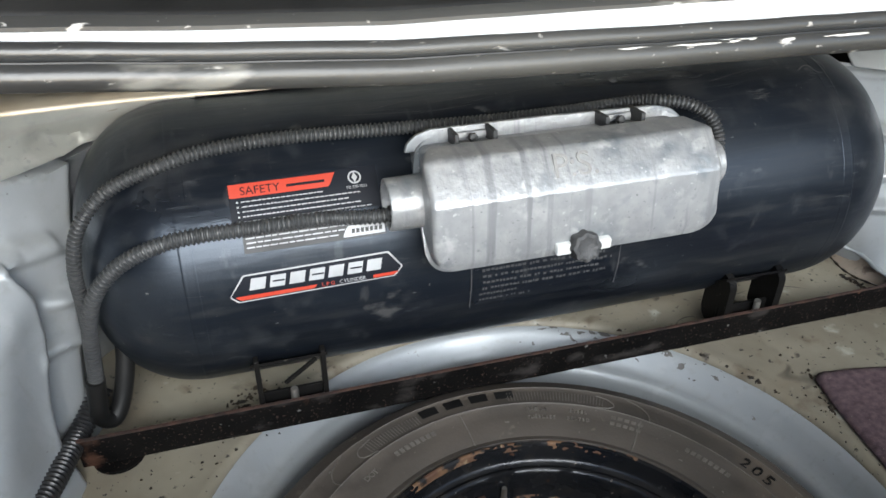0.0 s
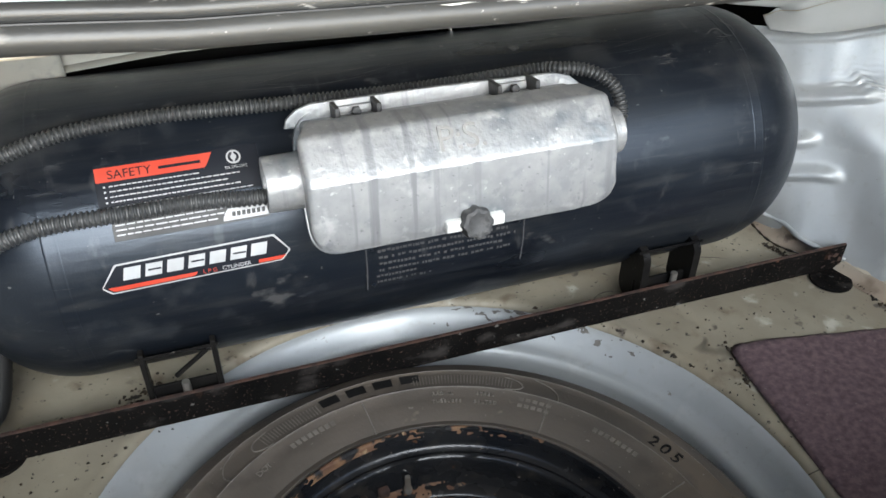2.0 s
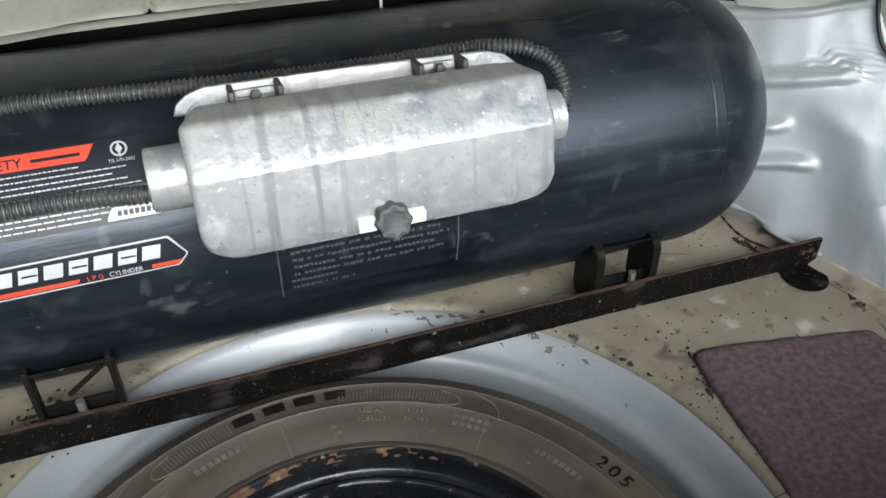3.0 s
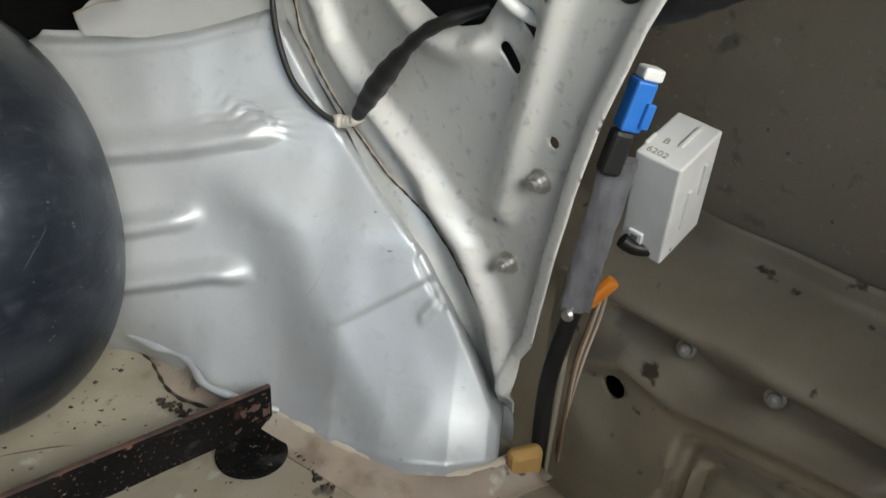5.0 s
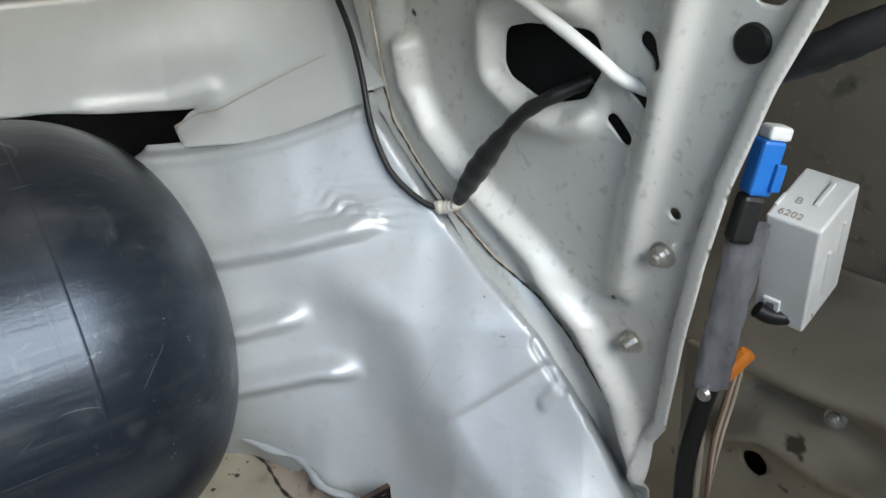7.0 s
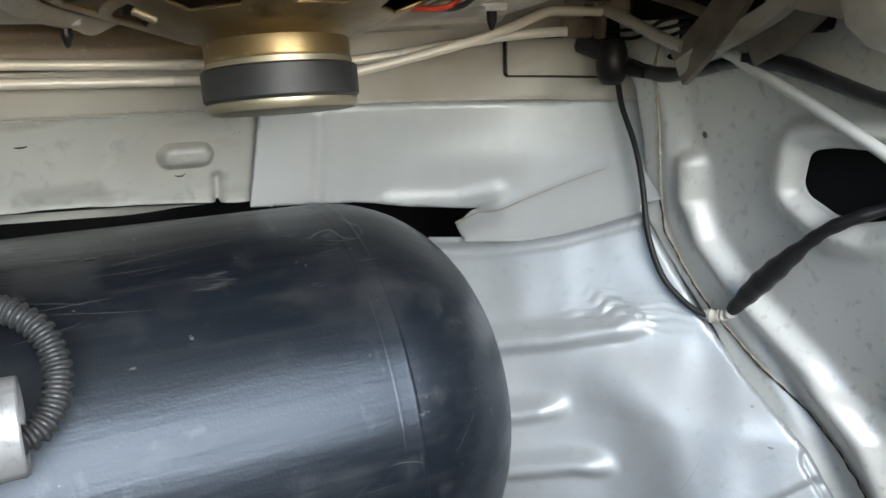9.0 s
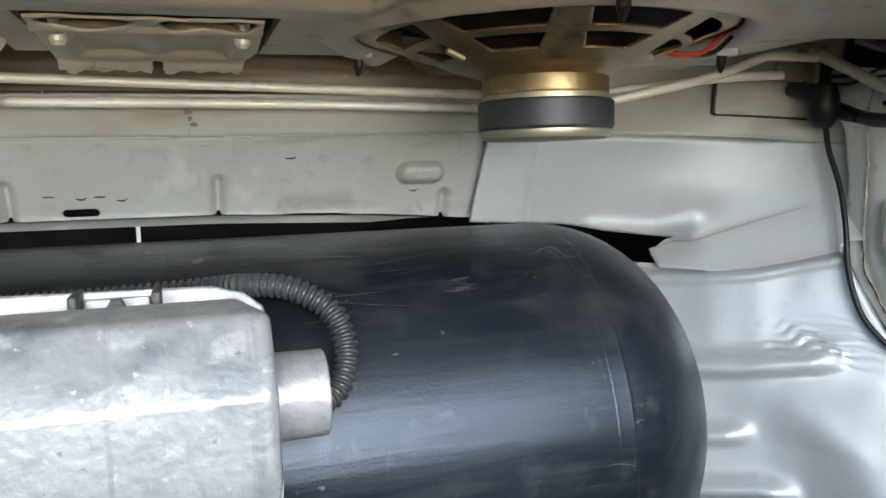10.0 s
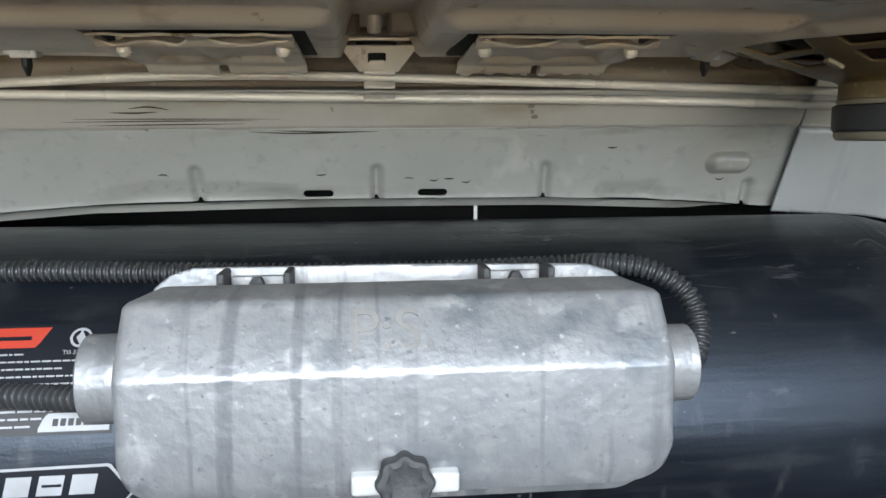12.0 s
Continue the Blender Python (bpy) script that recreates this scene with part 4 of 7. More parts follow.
def edge_sweep(profile, closed=True, x0=-0.9, x1=1.05, drift=0.0):
    """A strip along the opening edge; drift widens the painted strip towards the right."""
    xs = np.linspace(x0, x1, 161)
    bm = bmesh.new()
    rings = []
    for x in xs:
        z0 = np.interp(x, *zip(*EDGE)) - np.interp(x, [-0.4, 0.0, 0.2], [0.0025, 0.0022, 0.001])
        w = 0.00035 * noise.noise((x * 25, 0.3, 0.1))
        dy = drift * np.interp(x, [-0.9, -0.375, 0.0, 0.25, 1.05], [-0.006, 0.0, 0.0115, 0.018, 0.03])
        rings.append([bm.verts.new((x, 0.545 + y + w + dy, z0 + z + w + 0.33 * dy)) for y, z in profile])
    k = len(profile)
    for a, b in zip(rings[:-1], rings[1:]):
        for i in range(k if closed else k - 1):
            bm.faces.new((a[i], a[(i + 1) % k], b[(i + 1) % k], b[i]))
    bmesh.ops.recalc_face_normals(bm, faces=bm.faces[:])
    return bm


def ring(cy, cz, r, n=14, sq=1.0):
    return [(cy + r * math.cos(2 * math.pi * k / n), cz + sq * r * math.sin(2 * math.pi * k / n)) for k in range(n)]


seal = thing("weatherstrip", "worn black rubber weatherstrip with pale scuffs along the boot opening", "seal", at=(0, 0.545, 0.53))
smooth(part("lower_bulb", edge_sweep(ring(0.004, 0.0075, 0.0080)), SEAL, seal))
smooth(part("upper_bulb", edge_sweep(ring(0.011, 0.0175, 0.0052)), SEAL, seal))
smooth(part("lip", edge_sweep([(0.0005, 0.0128), (0.002, 0.0150), (0.006, 0.0160), (0.010, 0.014), (0.004, 0.011)]), SEAL, seal))
for k in range(2):
    smooth(part("groove_rib", edge_sweep(ring(0.0022 - 0.0045 * k, 0.0150 - 0.0075 * k, 0.0011, 8)), RUBBER, seal))


def rub_place(P):
    z0 = np.interp(P[:, 0], *zip(*EDGE)) - np.interp(P[:, 0], [-0.4, 0.0, 0.2], [0.0025, 0.0022, 0.001])
    return np.stack([P[:, 0], 0.549 + 0.0086 * np.cos(P[:, 1]), z0 + 0.0075 + 0.0086 * np.sin(P[:, 1])], 1)


def rub_region(P):
    f = np.array([noise.fractal((p[0] * 26, p[1] * 2.2, 2.3), 1.0, 2.0, 4) for p in P])
    mid = 2.25 + 0.1 * np.sin(P[:, 0] * 9)
    lump = np.exp(-((P[:, 0] - 0.03) / 0.045) ** 2) + 0.7 * np.exp(-((P[:, 0] - 0.16) / 0.02) ** 2)
    return (f + 0.50 * lump - 0.34 - 2.2 * np.abs(P[:, 1] - mid) - 0.8 * step(-P[:, 0], 0.05, 0.14)) * 0.02


rub = sheet("rubbed_paint", (-0.25, 0.55, 1.7, 2.9), 0.0022, rub_region, rub_place)
tagged(part("rubbed_paint", rub, PAINTRUB, seal, "pale paint rubbed off on the rubber"), kind="stuff")
cowl = part("cowl", edge_sweep([(0.010, 0.003), (0.0135, 0.0200), (0.0165, 0.0222), (0.020, 0.0235), (0.060, 0.0367), (0.062, 0.034), (0.052, 0.0), (0.03, -0.01)]), BODY)
structure(smooth(cowl, 50), "glossy silver white painted cowl strip under rear screen", "body panel")
mould = thing("screen_moulding", "black rubber moulding round the rear screen", "trim", kind="structure", at=(0, 0.6, 0.57))
smooth(part("moulding_edge", edge_sweep([(0.0210, 0.0232), (0.0212, 0.0262), (0.0240, 0.0285), (0.0285, 0.0298), (0.0300, 0.0290), (0.0300, 0.0250)], drift=1.0), SEAL, mould))
smooth(part("moulding_band", edge_sweep([(0.0300, 0.0268), (0.0315, 0.0300), (0.0340, 0.0312), (0.0460, 0.0345), (0.0470, 0.0335), (0.0470, 0.0300)], drift=1.0), RUBBER, mould))
smooth(part("moulding_lip", edge_sweep([(0.0470, 0.0320), (0.0480, 0.0370), (0.0520, 0.0395), (0.0700, 0.0450), (0.0720, 0.0400)], drift=1.0), SEAL, mould))
glass = part("rear_screen", edge_sweep([(0.07, 0.046), (0.50, 0.30), (0.50, 0.295), (0.07, 0.040)]), GLASS)
structure(glass, "dark tinted rear window glass", "window")
under = part("cowl_underside", edge_sweep([(0.012, 0.004), (0.040, -0.012), (0.06, -0.012), (0.06, -0.008), (0.030, 0.012)], x0=-0.9, x1=-0.19), PRIMER)
structure(smooth(under), "beige painted folded flange under the opening edge", "body panel")
# unseen decks, added to throw shade into the side cavities
for nm, x0, x1 in (("deck_right", 0.80, 1.06), ("deck_left", -0.92, -0.66)):
    dk = part(nm, box(x1 - x0, 0.75, 0.006, Matrix.Translation(((x0 + x1) / 2, 0.20, 0.545)), 0.002), BODY)
    structure(dk, "silver white painted deck beside the boot opening", "body panel")
# unseen panel, its height raised to shade floor and lower walls
tail = part("tail_panel", box(2.0, 0.02, 0.76, Matrix.Translation((0.07, 0.02, 0.07)), 0.006), SILVER)
structure(tail, "silver painted tail panel behind the wheel well", "body panel")
# unseen slab, added to cut the light from overhead
rf = part("roof", box(12, 8, 0.1, Matrix.Translation((0, 2.8, 2.35))), CONCRETE)
structure(rf, "unseen grey slab added above the car to block overhead light", "ceiling")
# unseen ground, kept pale and warm to bounce light up under the shelf
gr = part("ground", box(30, 30, 0.02, Matrix.Translation((0, 0, -0.66))), GROUND_BOUNCE)
structure(gr, "unseen pale ground added to bounce light into the boot", "ground")

# ---- gas cylinder ----
TY, TZ, TR = 0.990, 0.1700, 0.1685
X0, X1 = -0.337, 0.460


def on_tank(x, deg, lift=0.0):
    a = radians(deg)
    return Vector((x, TY - (TR + lift) * math.cos(a), TZ + (TR + lift) * math.sin(a)))


tank = thing("gas_cylinder", "scuffed matt black steel gas cylinder lying across the boot", "gas tank", at=(0.06, TY, 0))
AX = Matrix.Translation((0, TY, TZ)) @ Matrix.Rotation(radians(90), 4, "Y")
prof = []
HD = 0.127
for k in range(0, 17):
    t = math.pi / 2 * k / 16
    prof.append((TR * math.sin(t) ** 0.72, X0 - HD * math.cos(t) ** 1.0))
prof += [(TR, X0 + (X1 - X0) * k / 12) for k in range(1, 12)]
for k in range(16, -1, -1):
    t = math.pi / 2 * k / 16
    prof.append((TR * math.sin(t) ** 0.72, X1 + HD * math.cos(t)))
smooth(part("shell", lathe(prof, 96, AX), TANK, tank))
for sx in (X0, X1):
    wb = []
    for k in range(25):
        u = -1 + k / 12
        wb.append((TR - 0.0006 + 0.0007 * (1 - u ** 6) + 0.00015 * math.exp(-((abs(u) - 0.72) / 0.16) ** 2), sx + 0.0085 * u))
    smooth(part("weld_bead", lathe(wb, 96, AX), TANK, tank))


def on_shell(name, bounds, pts, lift, mat, parent, label="", r=0.0, h=None):
    """A film of polygon outline pts in (x, degrees up from the front) on the shell."""
    x0, x1, a0, a1 = bounds
    k = TR * math.pi / 180
    q = [(x, a * k) for x, a in pts or ()]
    h = h or 0.003

    def place(P):
        return [on_tank(p[0], p[1] / k, lift) for p in P]
    me = sheet(name, (x0, x1, a0 * k, a1 * k), h, (lambda P: poly_sdf(P, q, r)) if pts else None, place)
    return smooth(part(name, me, mat, parent, label))


def bar(name, x0, x1, a0, a1, lift, mat, parent, label="", slant=0.0):
    bm = bmesh.new()
    rows = []
    for i in range(3):
        a = a0 + (a1 - a0) * i / 2
        sx = slant * i / 2
        rows.append([bm.verts.new(on_tank(x0 + sx, a, lift)), bm.verts.new(on_tank(x1 + sx, a, lift))])
    for p, q in zip(rows[:-1], rows[1:]):
        bm.faces.new((p[0], p[1], q[1], q[0]))
    return part(name, bm, mat, parent, label)


def text_on(body, size, x, deg, lift, mat, parent):
    a = radians(deg)
    m = Matrix.Translation(on_tank(x, deg, lift)) @ Matrix.Rotation(radians(90) - a, 4, "X")
    return lettering("lettering", body, size, m, mat, parent, 0.0001)


rnd = random.Random(11)
warn = on_shell("warning_label", (-0.288, -0.132, 35.5, 50.8), None, 0.0004, DECAL_BLACK, tank, "black warning label with orange red heading", h=0.012)
on_shell("heading_band", (-0.29, -0.17, 44, 51), [(-0.287, 44.8), (-0.184, 44.8), (-0.176, 49.8), (-0.287, 49.8)], 0.0008, DECAL_RED, warn, "orange red heading band")
text_on("SAFETY", 0.0125, -0.276, 46.9, 0.0012, DECAL_BLACK, warn)
bar("text_line", -0.228, -0.188, 46.6, 47.6, 0.0011, DECAL_BLACK, warn)
for k, ln in enumerate((0.092, 0.132, 0.118, 0.128, 0.138)):
    a = 42.9 - 1.75 * k
    bar("bullet", -0.281, -0.279, a, a + 0.6, 0.0008, DECAL_WHITE, warn)
    x = -0.276
    while x < -0.284 + ln:
        w = rnd.uniform(0.002, 0.006)
        bar("text_line", x, x + w, a + 0.12, a + 0.50, 0.0008, DECAL_WHITE, warn)
        x += w + 0.0010
k = TR * math.pi / 180
ring_c = (-0.156, 47.0 * k)
emb = sheet("emblem", (-0.164, -0.148, 44.3 * k, 49.7 * k), 0.0011, lambda P: np.minimum(circle_sdf(P, ring_c, 0.0072), np.maximum(-circle_sdf(P, ring_c, 0.0055), 0.0032 - np.abs(P[:, 0] - ring_c[0]) - np.abs(P[:, 1] - ring_c[1]) * 0.6)),
            lambda P: [on_tank(p[0], p[1] / k, 0.0008) for p in P])
part("emblem", emb, DECAL_WHITE, warn, "white round mark")
text_on("TIS 370-2552", 0.0042, -0.1665, 43.4, 0.0009, DECAL_WHITE, warn)
grey = on_shell("grey_label", (-0.280, -0.131, 25.0, 32.2), None, 0.0004, DECAL_GREY, tank, "grey label with small print", h=0.012)
for k2, (x0, x1) in enumerate(((-0.277, -0.170), (-0.277, -0.178), (-0.277, -0.190))):
    x = x0
    while x < x1:
        w = rnd.uniform(0.005, 0.012)
        bar("text_line", x, x + w, 30.05 - 1.65 * k2, 30.5 - 1.65 * k2, 0.0008, DECAL_WHITE, grey)
        x += w + 0.0014
on_shell("white_tab", (-0.18, -0.131, 25.5, 30), [(-0.178, 25.7), (-0.132, 25.7), (-0.132, 29.7), (-0.172, 29.7)], 0.0008, DECAL_WHITE, grey, "white tab")
for k2 in range(7):
    bar("grey_mark", -0.168 + 0.0049 * k2, -0.1645 + 0.0049 * k2, 26.9, 28.5, 0.0011, DECAL_GREY, grey, slant=0.0005)
# maker's badge: hexagon outline, white blocks, red band
HEX = [(-0.302, 9.8), (-0.286, 17.6), (-0.131, 18.4), (-0.1165, 11.8), (-0.126, 8.2), (-0.294, 7.2)]
cx, ca = sum(p[0] for p in HEX) / 6, sum(p[1] for p in HEX) / 6


def shrink(f, g):
    return [(cx + (x - cx) * f, ca + (a - ca) * g) for x, a in HEX]


badge = on_shell("badge", (-0.303, -0.115, 6.8, 18.8), HEX, 0.0004, DECAL_WHITE, tank, "white outlined hexagonal badge with red band", h=0.002)
on_shell("badge_field", (-0.303, -0.115, 6.8, 18.8), shrink(0.984, 0.90), 0.0007, DECAL_BLACK, badge, h=0.002)
on_shell("red_band", (-0.303, -0.20, 6.8, 12), [(-0.297, 9.7), (-0.210, 9.9), (-0.214, 8.5), (-0.291, 8.1)], 0.0010, DECAL_RED, badge, h=0.0022)
on_shell("red_band", (-0.15, -0.115, 6.8, 12.5), [(-0.152, 10.1), (-0.1215, 10.2), (-0.127, 8.9), (-0.154, 8.8)], 0.0010, DECAL_RED, badge, h=0.0022)
for k2 in range(7):
    x = -0.281 + 0.0206 * k2
    bar("white_block", x, x + 0.0158, 11.6 + 0.05 * k2, 16.0 + 0.05 * k2, 0.0010, DECAL_WHITE, badge, slant=0.003)
    if k2 % 2:
        bar("dark_slit", x + 0.004, x + 0.0165, 13.5 + 0.05 * k2, 14.1 + 0.05 * k2, 0.0013, DECAL_BLACK, badge)
text_on("L P G", 0.0062, -0.206, 9.4, 0.0012, DECAL_RED, badge)
text_on("CYLINDER", 0.0062, -0.187, 9.5, 0.0012, DECAL_WHITE, badge)
# pale scuffs worn into the shell
def scuff(x, deg, length, n, spread, seed):
    rg = random.Random(seed)
    for i in range(n):
        bm = bmesh.new()
        cx, ca, ln = x + rg.uniform(-0.4, 0.4) * length, deg + rg.uniform(-0.5, 0.5) * spread, length * rg.uniform(0.3, 0.9)
        tilt, bend, w = rg.uniform(-14, 14) * ln / 0.02 * 0.12, rg.uniform(-0.5, 0.5), rg.uniform(0.10, 0.24)
        rows = []
        for k in range(7):
            u = k / 6 - 0.5
            h = w * math.cos(math.pi * u * 0.92)
            a = ca + tilt * u + bend * (1 - 4 * u * u)
            rows.append([bm.verts.new(on_tank(cx + ln * u, a + s * h, 0.0005)) for s in (-0.5, 0.5)])
        for p, q in zip(rows[:-1], rows[1:]):
            bm.faces.new((p[0], p[1], q[1], q[0]))
        part("scratch", bm, SCUFF, tank, "thin pale scratch in the paint")


scuff(0.359, 60.9, 0.026, 16, 4.5, 3)
scuff(0.319, 70.5, 0.12, 7, 9.0, 5)
scuff(0.452, 64.0, 0.03, 5, 12.0, 8)
scuff(0.421, 56.0, 0.012, 3, 2.0, 9)
scuff(0.29, 55.0, 0.10, 5, 16.0, 12)
scuff(-0.05, 76.0, 0.16, 6, 10.0, 14)

# riveted data plate, painted over
plate = on_shell("data_plate", (-0.038, 0.146, -13.6, 8.0), None, 0.0014, TANK, tank, "black overpainted riveted data plate with stamped lines", h=0.012)
for row in range(6):
    x = -0.03 + rnd.uniform(0, 0.006)
    end = (0.125, 0.135, 0.12, 0.13, 0.02, 0.035)[row]
    while x < end:
        w = rnd.uniform(0.0016, 0.0050)
        lift = rnd.uniform(-0.25, 0.25)
        bar("stamped_mark", x, x + w, 4.6 - 2.9 * row - 0.6 + lift, 4.6 - 2.9 * row + 0.5 + lift * 0.5, 0.0022, STAMP, plate)
        x += w + rnd.choice((0.0010, 0.0012, 0.0014, 0.0045))
for x0, x1, a0, a1 in ((-0.0390, -0.0375, -13.6, 8.0), (0.1455, 0.1470, -13.6, 8.0), (-0.0390, 0.1470, 7.7, 8.1)):
    bar("plate_edge", x0, x1, a0, a1, 0.0021, STAMP, plate)
for x, a in ((-0.032, 5.8), (-0.031, -11.6), (0.139, 6.2), (0.139, -11.4)):
    aa = radians(a)
    part("rivet", lathe([(0.0028, 0), (0.0025, 0.0012), (0.0012, 0.002), (0, 0.0021)], 12, Matrix.Translation(on_tank(x, a, 0.001)) @ Matrix.Rotation(radians(90) - aa, 4, "X")), TANK, plate)

# ---- mounting frame under the cylinder ----
frame_thing = thing("mounting_frame", "rusty black angle iron frame bolted to the boot floor", "bracket", at=(0.08, 0.826, 0))


def angle_iron(x0, x1, y, z0, z1, t=0.004, depth=0.036, n=90):
    """An angle bar along x: an upright flange at y and a flange lying behind it, its edges uneven with rust."""
    prof = [(0, z0), (0, z1), (t, z1), (t, z0 + t), (depth, z0 + t), (depth, z0)]
    bm = bmesh.new()
    rings = []
    for i in range(n + 1):
        x = x0 + (x1 - x0) * i / n
        w = 0.0006 * noise.noise((x * 60, y, 0))
        rings.append([bm.verts.new((x, y + a, z + w)) for a, z in prof])
    for a, b in zip(rings[:-1], rings[1:]):
        for k in range(6):
            bm.faces.new((a[k], a[(k + 1) % 6], b[(k + 1) % 6], b[k]))
    bm.faces.new(rings[0][::-1])
    bm.faces.new(rings[-1])
    bmesh.ops.recalc_face_normals(bm, faces=bm.faces[:])
    return bm


BY = 0.815
part("bar", angle_iron(-0.489, 0.647, BY, 0.004, 0.043), IRON, frame_thing)
part("top_edge", box(1.136, 0.0042, 0.0014, Matrix.Translation((0.079, BY + 0.002, 0.0436))), RUST, frame_thing, "rusted red brown upper edge")
for fx in (-0.452, 0.618):
    part("foot", lathe([(0, 0.003), (0.028, 0.003), (0.029, 0.001), (0.029, 0), (0, 0)], 28, Matrix.Translation((fx, BY - 0.018 if fx > 0 else BY + 0.012, 0.001))), IRON, frame_thing, "round black foot plate")

rust_end = sheet("rust_end", (0.598, 0.645, 0.010, 0.040), 0.0016, lambda P: 0.004 * (np.array([noise.noise((p[0] * 120, p[1] * 120, 2.0)) + 0.5 * noise.noise((p[0] * 320, p[1] * 320, 5.0)) for p in P]) - 0.1 + 14 * (P[:, 0] - 0.638)), lambda P: np.column_stack([P[:, 0], np.full(len(P), BY - 0.0008), P[:, 1]]))
part("rust_end", rust_end, RUST, frame_thing, "orange rust at the end of the bar")


def saddle(x0, x1, solid):
    """A bracket between bar and cylinder: a lip along the shell, two legs, a cross strip and a bolt."""
    y0 = BY + 0.006
    lip = bmesh.new()
    vs = []
    for i in range(9):
        x = x0 + (x1 - x0) * i / 8
        p, q = on_tank(x, -24.5, 0.012), on_tank(x, -33, 0.001)
        vs.append([lip.verts.new(p), lip.verts.new(p + Vector((0, 0.0005, 0.004))), lip.verts.new(q + Vector((0, 0, 0.004))), lip.verts.new(q)])
    for a, b in zip(vs[:-1], vs[1:]):
        for k in range(4):
            lip.faces.new((a[k], a[(k + 1) % 4], b[(k + 1) % 4], b[k]))
    lip.faces.new(vs[0])
    lip.faces.new(vs[-1][::-1])
    bmesh.ops.recalc_face_normals(lip, faces=lip.faces[:])
    part("lip", lip, BLACKSTEEL, frame_thing, "black bent lip")
    w = 0.036 if solid else 0.006
    for k, x in enumerate((x0 + w / 2 + (0.004 if not solid else -0.004), x1 - w / 2 - (0.002 if not solid else -0.006))):
        if solid:
            xl = x0 + 0.010 if k == 0 else x1 - 0.008
            bm = sheet("leg", (y0 - 0.004, y0 + 0.052, 0.010, 0.108), 0.0016, lambda P: poly_sdf(P, [(y0 + 0.018, 0.028), (y0 + 0.030, 0.028), (y0 + 0.030, 0.080), (y0 + 0.018, 0.080)], 0.0190), lambda P: np.stack([np.full(len(P), xl), P[:, 0], P[:, 1]], 1))
        else:
            bm = box(w, 0.016, 0.078, Matrix.Translation((x, y0 + 0.012, 0.064)), 0.0012)
        leg = part("leg", bm, BLACKSTEEL, frame_thing)
        if solid:
            thick(leg, 0.010, 0)
    part("cross_strip", box(x1 - x0 - 0.008, 0.004, 0.022, Matrix.Translation(((x0 + x1) / 2, y0 + 0.014, 0.036)), 0.001), BLACKSTEEL, frame_thing)
    if not solid:
        part("brace", box(0.048, 0.004, 0.005, Matrix.Translation((x0 + 0.055, y0 + 0.012, 0.072)) @ Matrix.Rotation(radians(-38), 4, "Y"), 0.001), BLACKSTEEL, frame_thing, "thin diagonal brace")
    xb = x0 + (0.045 if not solid else 0.058)
    part("mounting_bolt", lathe([(0, 0.02), (0.0042, 0.02), (0.0046, 0.018), (0.0046, 0), (0, 0)], 12, Matrix.Translation((xb, y0 + 0.004, 0.034))), STEEL, frame_thing, "pale threaded bolt end")


saddle(-0.294, -0.207, False)
saddle(0.314, 0.406, True)

# ---- valve cover on the cylinder ----
cover = thing("valve_cover", "stained cast aluminium valve cover fixed on the black cylinder", "valve cover", at=(0.056, 0.80, 0.24))
CX0, CX1 = -0.102, 0.215
SEC = [(0.862, 0.231), (0.800, 0.228), (0.768, 0.231), (0.7535, 0.240), (0.7500, 0.253), (0.7535, 0.280), (0.7572, 0.3110), (0.7580, 0.3132), (0.7598, 0.3156), (0.7635, 0.3198), (0.7685, 0.3250), (0.7772, 0.3337), (0.7870, 0.3430), (0.7900, 0.3455), (0.7945, 0.3465), (0.8235, 0.3452), (0.8275, 0.3435), (0.835, 0.3370), (0.862, 0.3290), (0.905, 0.3170)]


def cover_mesh():
    bm = bmesh.new()
    rings = []
    RC = 0.030
    st = [0, 0.0005, 0.0015, 0.003, 0.005, 0.008, 0.012, 0.017, 0.023, 0.030]
    n = 40
    L = CX1 - CX0
    xs = [*st, *[0.030 + (L - 0.06) * k / n for k in range(1, n)], *[L - v for v in st[::-1]]]
    for u in xs:
        e = min(u, L - u)
        rise = RC - math.sqrt(max(RC * RC - (RC - min(e, RC)) ** 2, 0))
        inset = 0.007 - math.sqrt(max(0.007 ** 2 - (0.007 - min(e, 0.007)) ** 2, 0))
        row = []
        for y, z in SEC:
            low = max(0.0, min(1.0, (0.275 - z) / 0.045))
            cy, cz = 0.845, 0.285
            d = Vector((cy - y, cz - z))
            f = inset / max(d.length, 0.02)
            yy, zz = y + d.x * f, z + d.y * f
            zz += rise * low
            xx = 0.0545 + (CX0 + u - 0.0545) * (1 - 0.075 * max(0.0, min(1.0, (y - 0.792) / 0.032)))
            row.append(bm.verts.new((xx, yy, zz)))
        rings.append(row)
    for a, b in zip(rings[:-1], rings[1:]):
        for k in range(len(SEC) - 1):
            bm.faces.new((a[k], b[k], b[k + 1], a[k + 1]))
    bm.faces.new(rings[0])
    bm.faces.new(rings[-1][::-1])
    bmesh.ops.recalc_face_normals(bm, faces=bm.faces[:])
    return bm


smooth(part("body", cover_mesh(), CAST, cover), 35).modifiers.new("flat faces", "WEIGHTED_NORMAL").keep_sharp = True


